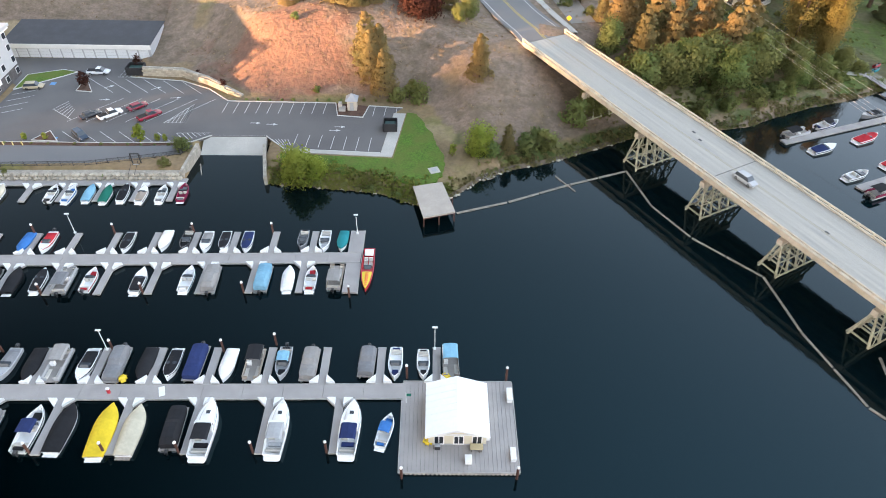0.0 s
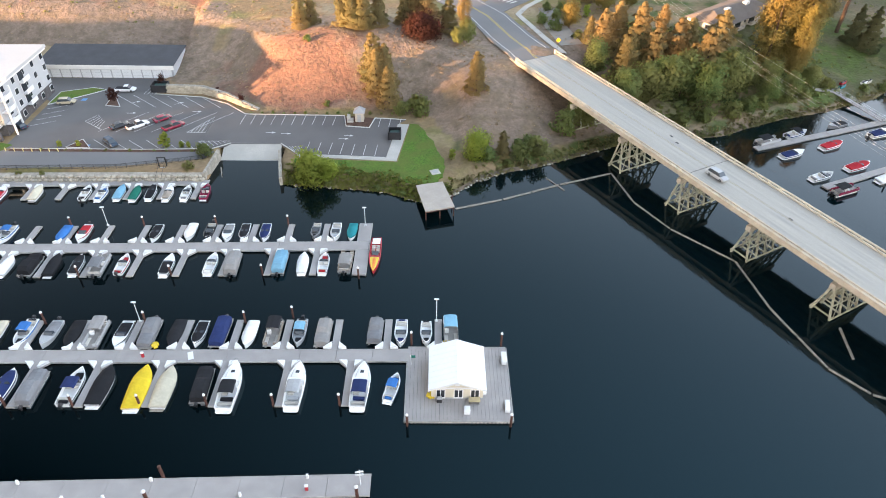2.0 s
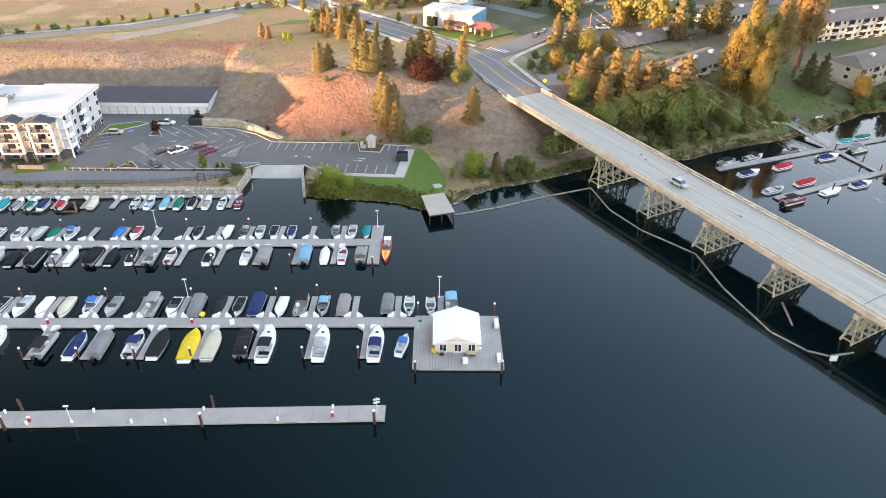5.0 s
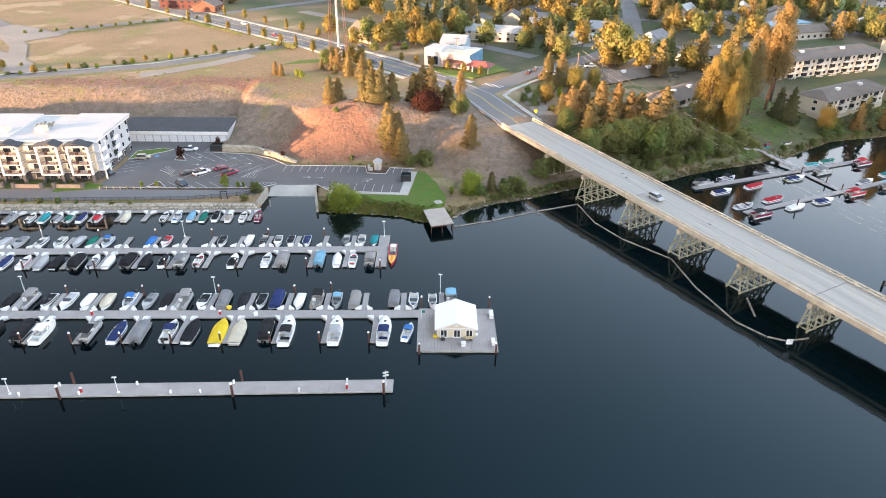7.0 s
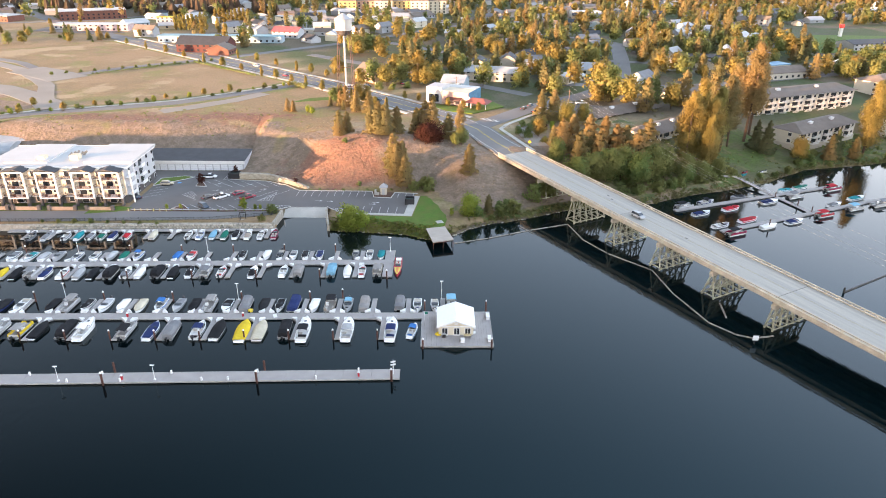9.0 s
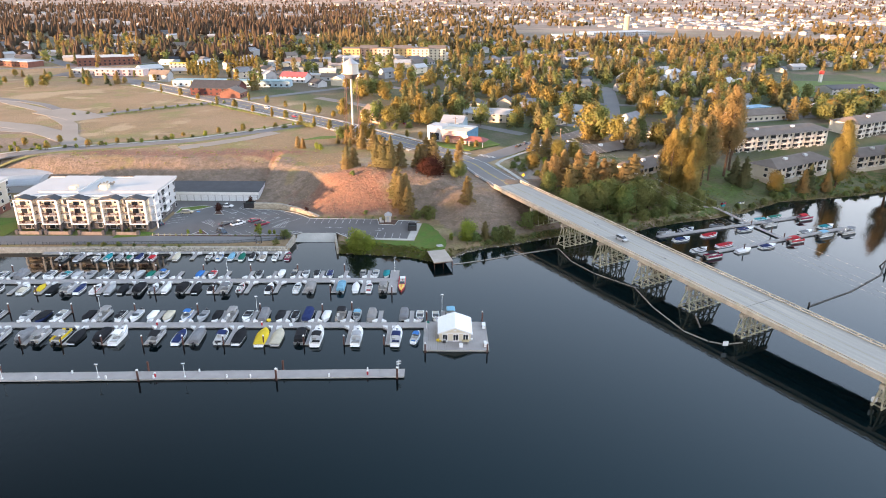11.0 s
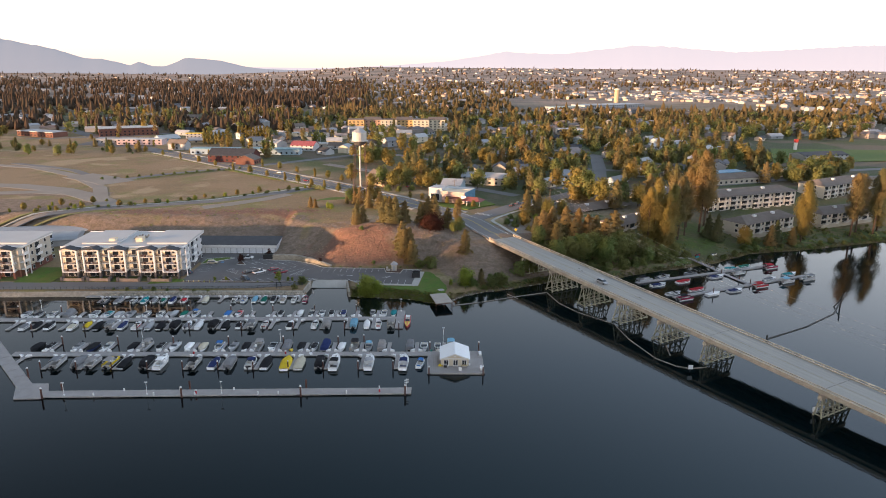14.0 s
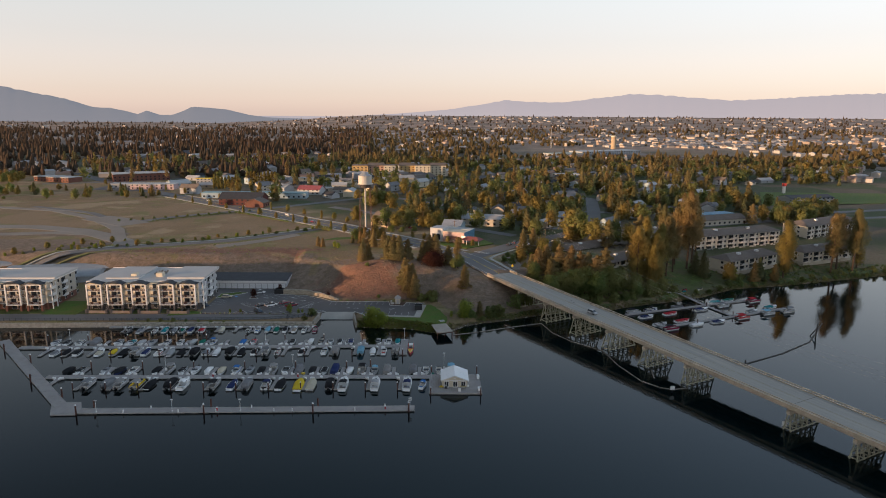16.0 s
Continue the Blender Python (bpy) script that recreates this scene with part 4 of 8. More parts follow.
M["roof_grey"] = surface("grey_metal_roof", (0.34, 0.36, 0.38), 0.5, 0.1, 2, 0.2, 0.05)
M["stone_base"] = surface("dark_stone_base", (0.11, 0.10, 0.10), 0.9, 0.3, 2, 0.8, 0.3)
M["brick"] = surface("red_brick", (0.19, 0.082, 0.058), 0.9, 0.2, 4, 0.5, 0.2)
M["rail_dark"] = surface("dark_red_rail", (0.10, 0.04, 0.035), 0.6, 0.25, 4, 0.9, 0.1)
M["glass"] = gloss("window_glass", (0.03, 0.035, 0.042), 0.08)
M["garage_door"] = surface("white_garage_door", (0.72, 0.73, 0.74), 0.6, 0.04, 4, 0.5, 0.05)
M["trim_white"] = surface("white_trim", (0.74, 0.73, 0.71), 0.6, 0.05, 4, 0.5, 0.05)


def pane(parent, x0, x1, z0, z1, y, frame_mat=None, d=0.06):
    w = part("window", Shape().box(x0 - 0.09, x1 + 0.09, y - d, y + d, z0 - 0.09, z1 + 0.09), frame_mat or M["trim_white"], parent)
    part("pane", Shape().box(x0, x1, y - d - 0.012, y - d + 0.02, z0, z1), M["glass"], w)
    return w


def side_pane(parent, y0, y1, z0, z1, x):
    e = 1 if x > 1 else -1
    w = part("window", Shape().box(x - 0.06, x + 0.06, y0 - 0.09, y1 + 0.09, z0 - 0.09, z1 + 0.09), M["trim_white"], parent)
    part("pane", Shape().box(x + e * 0.05, x + e * 0.072, y0, y1, z0, z1), M["glass"], w)


def balcony(parent, x0, x1, y, z, depth, rail_mat, slab_mat):
    b = part("balcony", Shape().box(x0, x1, y - depth, y, z - 0.22, z), slab_mat, parent)
    s = Shape()
    for zz in (z + 0.08, z + 0.98):
        for a, c in (((x0, y), (x0, y - depth)), ((x0, y - depth), (x1, y - depth)), ((x1, y - depth), (x1, y))):
            s.beam((*a, zz), (*c, zz), 0.06, 0.08)
    n = max(4, round((x1 - x0) / 0.22))
    for i in range(n + 1):
        u = x0 + (x1 - x0) * i / n
        s.box(u - 0.022, u + 0.022, y - depth - 0.02, y - depth + 0.02, z, z + 0.98)
    tagged(part("railing", s, rail_mat, b), kind="stuff")
    return b


def apartment_block(x, y, bays, w, d, wall="siding_cream", end="siding_white", base="stone_base", label="white four-storey apartment building with cream balcony bays"):
    """Four storeys; balcony bays stand out of the river front under small dark gables. Local x runs along the front."""
    a = thing("apartment_building", label, "apartment building", at=pose(x, y, LZ, 0, 0, 1.2))
    part("wall", Shape().box(0, w, 0, d, 2.9, 12.0), M[wall], a)
    for ex in (w, -0.15):
        part("end_wall", Shape().box(ex, ex + 0.15, -0.05, d + 0.1, 2.9, 12.1), M[end], a)
    part("base_wall", Shape().box(-0.1, w + 0.1, -0.1, d + 0.1, 0, 2.9), M[base], a)
    part("roof", Shape().box(-0.6, w + 0.9, 1.2, d + 0.8, 12.0, 12.35), M["roof_white"], a, "white flat roof")
    part("parapet", Shape().box(-0.7, w + 1.0, 0.9, 1.2, 11.9, 12.6).box(-0.7, w + 1.0, d + 0.8, d + 1.0, 11.9, 12.6).box(w + 0.9, w + 1.1, 1.2, d + 0.8, 11.9, 12.55), M["trim_white"], a)
    for r0, r1, rh in ((w * 0.68, w + 1.2, 13.0), (w * 0.12, w * 0.42, 12.9)):
        part("upper_roof", Shape().box(r0, r1, 5.5, d + 1.4, 12.35, rh), M["roof_white"], a, "raised white roof field")
    part("roof_unit", Shape().soft(w * 0.55, w * 0.61, 9, 12, 12.35, 14.1, 0.2), M["siding_cream"], a)
    part("roof_unit", Shape().soft(w * 0.33, w * 0.38, 8, 11, 12.35, 14.0, 0.2), M["siding_cream"], a)
    tri = Shape()
    for i in range(5):
        tri.beam((w * 0.5 + i * 1.1, 13.5 + i * 0.4, 12.4), (w * 0.5 + 1.2 + i * 1.1, 14 + i * 0.4, 13.6 + 0.3 * (i % 3)), 0.25, 0.7)
    part("roof_stack", tri, M["log"], a, "tan timber stack on the roof")
    for k, cx in enumerate(bays):
        x0, x1 = cx - 3.3, cx + 3.3
        for px in (x0, x1 - 0.55):
            part("post", Shape().box(px, px + 0.55, -2.9, -2.35, 2.6, 11.6), M["trim_white"], a)
            part("stone_pier", Shape().box(px - 0.15, px + 0.7, -3.05, -2.2, 0, 2.6), M[base], a)
        for fl in range(1, 4):
            z = 3.0 * fl
            balcony(a, x0 + 0.1, x1 - 0.1, 0, z, 2.7, M["rail_dark"], M["trim_white"])
            pane(a, cx - 2.6, cx - 0.4, z + 0.15, z + 2.35, -0.04)
            pane(a, cx + 0.3, cx + 1.3, z + 0.9, z + 2.35, -0.04)
            for q in range(2):
                pt = part("balcony_plant", Shape().soft(cx - 2.4 + 3.3 * q + 0.4 * fl, cx - 1.7 + 3.3 * q + 0.4 * fl, -2.1, -1.5, z, z + 0.9, 0.25), M["mulch"], a)
        pane(a, cx - 2.4, cx - 0.2, 0.3, 2.4, -0.16)
        pane(a, cx + 0.4, cx + 1.6, 0.3, 2.4, -0.16)
        part("beam", Shape().box(x0, x1, -2.95, -2.3, 11.55, 11.95), M["trim_white"], a)
        g = Shape()
        lean = 0.9 if k % 2 else -0.9
        g.loft([[(x0 - 0.6, -3.3, 11.95 + 0.2), (cx + lean, -3.3, 13.0), (x1 + 0.6, -3.3, 12.05), (x1 + 0.6, -3.3, 11.85), (cx + lean, -3.3, 12.75), (x0 - 0.6, -3.3, 11.9)],
                [(x0 - 0.6, 1.4, 12.15), (cx + lean, 1.4, 13.0), (x1 + 0.6, 1.4, 12.05), (x1 + 0.6, 1.4, 11.85), (cx + lean, 1.4, 12.75), (x0 - 0.6, 1.4, 11.9)]])
        part("bay_roof", g, M["roof_dark"], a, "dark pitched bay roof")
        part("awning", Shape().box(x0 + 0.4, x1 - 0.6, -3.4, -2.2, 2.72, 2.98), M["trim_white"], a)
        if k + 1 < len(bays):
            mid = (cx + bays[k + 1]) / 2
            for fl in range(4):
                z = 3.0 * fl
                pane(a, mid - 0.8, mid + 0.8, z + 0.7, z + 2.4, -0.05 - (0.1 if fl == 0 else 0))
                if fl:
                    balcony(a, mid - 1.5, mid + 1.5, 0, z, 1.2, M["rail_dark"], M["trim_white"])
    for fl in range(4):
        for q in range(5):
            side_pane(a, 3.5 + 5.2 * q, 4.9 + 5.2 * q, 3.0 * fl + 0.9, 3.0 * fl + 2.3, w + 0.17)
        if fl:
            part("side_balcony", Shape().box(w + 0.15, w + 2.0, 0.5, 4.5, 3 * fl - 0.2, 3 * fl).box(w + 1.9, w + 2.0, 0.5, 4.5, 3 * fl, 3 * fl + 1.0), M["trim_white"], a)
        if fl:
            part("side_balcony", Shape().box(w + 0.15, w + 1.5, 11.5, 15.0, 3 * fl - 0.2, 3 * fl).box(w + 1.42, w + 1.5, 11.5, 15.0, 3 * fl, 3 * fl + 1.0), M["trim_white"], a)
            side_pane(a, 12.0, 14.4, 3.0 * fl + 0.15, 3.0 * fl + 2.3, w + 0.19)
    for px in (0.5, 4.2):
        part("post", Shape().box(w + 1.6, w + 2.0, px, px + 0.35, 0, 11.5), M["trim_white"], a)
    return a


apartment_block(-155.5, 137.6, [4.0, 12.8, 23.2, 35.0, 44.3], 48, 26)
apartment_block(-246, 135.5, [5, 16, 27, 38, 49, 60, 69], 73, 24, "siding_beige", "siding_beige", "brick", "tan four-storey apartment building with white balcony bays")
M["garden_wall"] = surface("tan_stone_wall", (0.36, 0.27, 0.21), 0.9, 0.2, 3, 0.6, 0.2)
for k, x in enumerate((-153.5, -143, -131, -118.5)):
    bx = thing("planter_wall", "low tan stone garden wall between dark piers", "wall", "garden walls", pose(x, 131.4, LZ))
    part("panel", Shape().box(0, 8.6, 0, 0.35, 0, 1.2), M["garden_wall"], bx)
    for q in (0, 8.6):
        part("pier", Shape().soft(q - 0.5, q + 0.5, -0.3, 0.7, 0, 1.8, 0.1), M["stone_base"], bx)


def garage_row():
    g = thing("storage_garage", "long white row of storage garages with a dark pitched roof", "garage", at=pose(-116.2, 174, LZ))
    w = 39
    part("wall", Shape().loft([[(0, 0.2, 0), (0, 13, 0), (0, 13, 4.75), (0, 0.2, 3.75)], [(w, 0.2, 0), (w, 13, 0), (w, 13, 4.75), (w, 0.2, 3.75)]]), M["siding_white"], g)
    part("roof", Shape().loft([[(-0.4, -0.3, 3.72), (-0.4, 13.4, 4.78), (-0.4, 13.4, 4.98), (-0.4, -0.3, 3.92)], [(w + 0.4, -0.3, 3.72), (w + 0.4, 13.4, 4.78), (w + 0.4, 13.4, 4.98), (w + 0.4, -0.3, 3.92)]]), M["roof_dark"], g, "dark metal roof")
    part("fascia", Shape().box(-0.45, w + 0.45, -0.42, -0.3, 2.75, 3.98), M["trim_white"], g)
    for k in range(13):
        x0 = 0.45 + 2.95 * k
        d = part("garage_door", Shape().box(x0, x0 + 2.5, 0.08, 0.2, 0, 2.4), M["garage_door"], g)
        part("panel_joint", Shape().box(x0, x0 + 2.5, 0.06, 0.08, 0.78, 0.81).box(x0, x0 + 2.5, 0.06, 0.08, 1.58, 1.61), M["siding_grey"], d)


garage_row()
for k, (x, y, w, d, a) in enumerate(((-232, 172, 58, 15, 14), (-226, 190, 60, 15, 14), (-240, 207, 62, 14, 14))):
    sh = thing("storage_shed", "long low grey metal storage shed", "shed", "storage sheds", pose(x, y, LZ, 0, 0, a))
    part("wall", Shape().box(0, w, 0, d, 0, 3.0), M["siding_grey"], sh)
    prof = [(0.5 - 0.5 * math.cos(math.pi * i / 8), math.sin(math.pi * i / 8)) for i in range(9)]
    part("roof", Shape().loft([[(-0.4 + e * (w + 0.8), -0.5 + (d + 1) * u, 3.0 + 1.9 * v) for u, v in prof] + [(-0.4 + e * (w + 0.8), d / 2, 2.95)] for e in (0, 1)]), M["roof_grey"], sh)


def marina_office():
    h = thing("marina_office", "small cream marina office with a bright white metal roof", "building", at=pose(-0.9, 57.4, DZ + 0.02))
    w, d = 8.2, 8.4
    part("wall", Shape().box(0, w, 0, d, 0, 2.5).loft([[(0, 0, 2.5), (w, 0, 2.5), (w / 2, 0, 4.0)], [(0, d, 2.5), (w, d, 2.5), (w / 2, d, 4.0)]]), M["siding_cream"], h)
    for s in (-1, 1):
        x0, x1 = (w / 2, -0.45) if s < 0 else (w / 2, w + 0.45)
        part("roof_slope", Shape().loft([[(x0, -0.5, 4.15), (x1, -0.5, 2.45), (x1, -0.5, 2.57), (x0, -0.5, 4.27)], [(x0, d + 0.4, 4.15), (x1, d + 0.4, 2.45), (x1, d + 0.4, 2.57), (x0, d + 0.4, 4.27)]]), M["roof_metal"], h, "bright white metal roof")
        for i in range(9):
            yy = -0.4 + i * (d + 0.7) / 8
            part("roof_seam", Shape().beam((x0, yy, 4.29), (x1, yy, 2.59), 0.05, 0.05), M["roof_metal"], h)
    part("gable_trim", Shape().beam((-0.45, -0.52, 2.42), (w / 2, -0.52, 4.12), 0.08, 0.3).beam((w + 0.45, -0.52, 2.42), (w / 2, -0.52, 4.12), 0.08, 0.3), M["trim_white"], h)
    part("gable_beam", Shape().box(-0.1, w + 0.1, -0.12, 0, 2.35, 2.6), M["trim_white"], h)
    for x in (1.5, 4.3, 6.9):
        dr = part("door", Shape().box(x - 0.75, x + 0.75, -0.06, 0.0, 0.05, 2.15), M["trim_white"], h, "white glazed double door")
        for q in (-0.62, 0.05):
            part("pane", Shape().box(x + q, x + q + 0.55, -0.08, -0.06, 0.35, 2.0), M["glass"], dr)
    part("gable_vent", Shape().box(w / 2 - 0.35, w / 2 + 0.35, -0.08, 0, 3.0, 3.4), M["trim_white"], h)
    for yy in (2.0, 5.6):
        for xs in (-0.02, w + 0.02):
            side_pane(h, yy, yy + 1.2, 0.9, 2.0, xs)
    part("skirting", Shape().box(-0.05, w + 0.05, -0.05, d + 0.05, 0, 0.2), M["siding_grey"], h)


M["roof_metal"] = surface("bright_white_metal_roof", (0.82, 0.84, 0.85), 0.45, 0.03, 2, 0.3, 0.03)
marina_office()

bh = thing("boat_shelter", "open boat shelter with a flat tan roof over water", "shelter")
BHC = [(-4.9, 116.3), (1.1, 118.0), (3.7, 108.0), (-2.6, 106.1)]
part("roof", Shape().prism(BHC[::-1], 2.3, 2.62), surface("tan_flat_roof", (0.42, 0.37, 0.32), 0.9, 0.1, 4, 0.4, 0.1), bh)
for x, y in [(a * 0.95 - 0.03, 112 + (b - 112) * 0.94) for a, b in BHC] + [(3.2, 112.7), (0.5, 107.2)]:
    part("post", Shape().box(x - 0.12, x + 0.12, y - 0.12, y + 0.12, -2, 2.35), M["pile"], bh)
part("beam", Shape().beam((-2.5, 106.4, 2.1), (3.4, 108.3, 2.1), 0.2, 0.35).beam((3.4, 108.3, 2.1), (0.9, 117.6, 2.1), 0.2, 0.35), M["pile"], bh)
part("floor", Shape().prism([(-4.7, 116.2), (1.0, 117.8), (1.8, 114.6), (-3.9, 113)][::-1], 0.3, 0.5), M["log"], bh)

kiosk = thing("pump_kiosk", "small beige kiosk with a grey pyramid roof on a kerbed island", "kiosk", at=pose(-20.6, 148.6, LZ + 0.12))
part("wall", Shape().box(-1.1, 1.1, -1.1, 1.1, 0, 2.6), M["siding_beige"], kiosk)
part("roof", Shape().loft([[(-1.5, -1.5, 2.6), (1.5, -1.5, 2.6), (1.5, 1.5, 2.6), (-1.5, 1.5, 2.6)], [(-0.2, -0.2, 3.9), (0.2, -0.2, 3.9), (0.2, 0.2, 3.9), (-0.2, 0.2, 3.9)]]), M["roof_grey"], kiosk)
part("pole", Shape().tube((0.3, 0.3, 3.6), (0.3, 0.3, 4.9), 0.05, n=6), M["black"], kiosk)
part("door", Shape().box(-0.5, 0.4, -1.16, -1.1, 0, 2.1), M["siding_grey"], kiosk)
part("pad", Shape().soft(-3.2, -1.6, -1.6, 0.4, 0, 0.5, 0.08).soft(-3.4, -2.6, -0.2, 1.2, 0, 1.2, 0.1), M["concrete"], kiosk)
for x, y, w, d in ((-78.6, 166.0, 4.2, 3.4), (-10.9, 139.6, 3.2, 3.0)):
    e = thing("bin_enclosure", "black metal rubbish bin enclosure", "enclosure", "bin enclosures", pose(x, y, LZ))
    for a in ((-w / 2, w / 2, -d / 2, -d / 2 + 0.12), (-w / 2, w / 2, d / 2 - 0.12, d / 2), (-w / 2, -w / 2 + 0.12, -d / 2, d / 2), (w / 2 - 0.12, w / 2, -d / 2, d / 2)):
        part("panel", Shape().box(*a, 0, 2.1), M["black"], e)
    part("bin", Shape().soft(-w / 2 + 0.4, w / 2 - 0.4, -d / 2 + 0.4, d / 2 - 0.4, 0, 1.5, 0.1), surface("green_bin", (0.03, 0.07, 0.06), 0.6), e, "dark green bin")
pad = thing("utility_pad", "square pale concrete utility pad on the lawn", "pad", at=pose(-0.6, 122.9, LZ, 0, 0, 20))
part("pad", Shape().soft(-1.1, 1.1, -1.1, 1.1, 0, 0.14, 0.04), M["concrete"], pad)
part("lid", Shape().box(-0.6, 0.6, -0.6, 0.6, 0.14, 0.17), M["siding_grey"], pad)


# ---- town buildings ----
M["siding_condo"] = surface("pale_cream_siding", (0.60, 0.55, 0.46), 0.75, 0.07, 3, 0.3, 0.1)


def condo(x, y, yaw, w, d, floors, z, group, roof="roof_brown"):
    c = thing("condominium", "beige condominium block with balconies and a brown hipped roof", "apartment building", group, pose(x, y, z, 0, 0, yaw))
    fh = 2.8
    h = fh * floors
    part("wall", Shape().box(0, w, 0, d, 0, h), M["siding_condo"], c, "pale cream wall")
    part("base_wall", Shape().box(-0.1, w + 0.1, -0.5, d, -3.2, 0), M["siding_beige"], c)
    part("roof", Shape().loft([[(-0.9, -1.6, h), (w + 0.9, -1.6, h), (w + 0.9, d + 0.9, h), (-0.9, d + 0.9, h)], [(d * 0.35, d * 0.45, h + 2.6), (w - d * 0.35, d * 0.45, h + 2.6), (w - d * 0.35, d * 0.55, h + 2.6), (d * 0.35, d * 0.55, h + 2.6)]]), M[roof], c, "brown shingle roof")
    for q in (0.28, 0.66):
        part("chimney", Shape().soft(w * q, w * q + 2.2, d * 0.28, d * 0.28 + 1.4, h + 0.6, h + 2.9, 0.1), M["trim_white"], c)
    n = max(3, round(w / 4.2))
    for fl in range(floors):
        zz = fl * fh
        for i in range(n):
            u = (i + 0.5) * w / n
            if i % 2 == 0:
                # Wide dark pane also stands for the shade inside a recessed balcony
                pane(c, u - 1.9, u + 1.9, zz + 0.1, zz + 2.3, -0.04)
                balcony(c, u - 2.2, u + 2.2, 0, zz, 1.7, M["trim_white"], M["siding_condo"])
            else:
                pane(c, u - 0.7, u + 0.7, zz + 0.9, zz + 2.2, -0.04)
        side_pane(c, d * 0.3, d * 0.3 + 1.6, zz + 0.8, zz + 2.1, -0.05)
    part("lower_band", Shape().box(-0.05, w + 0.05, -0.25, 0, -0.25, 0.05), M["trim_white"], c)
    return c


condo(151, 244, 21.5, 68, 16, 3, 7.8, "river condominiums")
condo(154, 201.5, 31, 42, 13, 2, 5.2, "river condominiums")
condo(239, 282, 31, 62, 17, 3, 8.2, "river condominiums")
condo(207, 226.5, 23, 50, 13, 2, 5.2, "river condominiums")
condo(89, 197, 40, 30, 12, 2, 5.4, "river condominiums")
condo(72, 226, 33, 42, 11, 1, 8.5, "river condominiums")
condo(121, 262, 30, 30, 13, 2, 8.5, "river condominiums")

cafe = thing("corner_building", "white one-storey corner shop with a blue end wall and red awnings", "shop", at=pose(-6.8, 256.6, TOWN, 0, 0, -24))
part("wall", Shape().box(0, 22, 0, 17, 0, 6.4), M["siding_cream"], cafe)
part("tall_front", Shape().box(-0.2, 8, -0.3, 10, 0, 8.0), M["siding_white"], cafe)
part("mural_wall", Shape().box(8, 22.1, -0.12, 0, 0.2, 6.2), surface("pink_mural", (0.50, 0.36, 0.33), 0.8), cafe, "pale pink painted wall")
part("end_wall", Shape().box(22, 22.15, 0, 17, 0.2, 6.3), surface("blue_mural", (0.10, 0.24, 0.36), 0.8), cafe, "blue painted end wall")
part("roof", Shape().box(0.3, 21.7, 10.2, 16.7, 6.4, 6.6), M["roof_white"], cafe)
for x in (1.2, 4.4):
    pane(cafe, x, x + 2.2, 0.8, 4.6, -0.36)
part("canopy", Shape().loft([[(11, -0.1, 3.6), (19, -0.1, 3.6), (19, -3, 2.8), (11, -3, 2.8)], [(11, -0.1, 3.8), (19, -0.1, 3.8), (19, -3, 3.0), (11, -3, 3.0)]]), M["rail_dark"], cafe, "dark red canopy")
part("patio_roof", Shape().loft([[(21, -4, 2.6), (33, -4, 2.6), (33, 5, 2.6), (21, 5, 2.6)], [(24, 0, 4.4), (30, 0, 4.4), (30, 1, 4.4), (24, 1, 4.4)]]), surface("red_awning", (0.27, 0.085, 0.075), 0.8), cafe, "red patio awning")
for x in (21.5, 25, 29, 32.5):
    part("post", Shape().box(x - 0.12, x + 0.12, -3.8, -3.56, 0, 2.7), M["trim_white"], cafe)
part("sign_board", Shape().box(20.2, 23, -0.5, -0.3, 3.2, 4.6), M["white"], cafe)

tower = thing("water_tower", "tall white municipal water tower on slim legs", "water tower", at=pose(-46, 252, TOWN))
M["tank"] = surface("white_tank_paint", (0.52, 0.49, 0.44), 0.55, 0.08, 1.5, 0.3, 0.05)
def ring_at(z, r, n=20):
    return [(r * math.cos(2 * math.pi * i / n), r * math.sin(2 * math.pi * i / n), z) for i in range(n)]
part("tank", Shape().loft([ring_at(33.0, 1.0), ring_at(33.8, 3.1), ring_at(35.0, 4.0), ring_at(39.8, 4.0)]), M["tank"], tower)
part("bowl", Shape().loft([ring_at(32.2, 0.8), ring_at(32.7, 2.6), ring_at(34.8, 4.06), ring_at(34.9, 4.0)]), M["stone_base"], tower, "dark tank bowl")
part("roof", Shape().loft([ring_at(39.8, 4.25), ring_at(42.3, 0.3)]), M["roof_grey"], tower, "grey conical roof")
part("walkway", Shape().loft([ring_at(34.9, 4.9), ring_at(35.05, 4.9)]), M["tank"], tower)
part("riser", Shape().tube((0, 0, 0), (0, 0, 33), 0.48, 0.48, 12), M["tank"], tower, "white central riser pipe")
for i in range(4):
    a = math.pi / 4 + i * math.pi / 2
    c, s_ = math.cos(a), math.sin(a)
    part("leg", Shape().tube((5.6 * c, 5.6 * s_, -0.3), (3.7 * c, 3.7 * s_, 35), 0.15, 0.13, 6), M["rail_dark"], tower)
    b = a + math.pi / 2
    for z in (9, 18, 27):
        r = 5.6 - 1.9 * z / 35
        part("strut", Shape().tube((r * c, r * s_, z), (r * math.cos(b), r * math.sin(b), z), 0.1, n=5), M["rail_dark"], tower)

TOWN_WALLS = [M["siding_white"], M["siding_cream"], M["siding_beige"], M["siding_grey"], surface("pale_blue_siding", (0.33, 0.42, 0.48), 0.75, 0.08, 3, 0.3), surface("tan_siding", (0.42, 0.33, 0.22), 0.75, 0.08, 3, 0.3)]
TOWN_ROOFS = [M["roof_brown"], M["roof_grey"], M["roof_dark"], surface("grey_shingle", (0.22, 0.22, 0.23), 0.9, 0.15, 3, 0.3), surface("pale_roof", (0.48, 0.48, 0.48), 0.8, 0.1, 3, 0.3)]


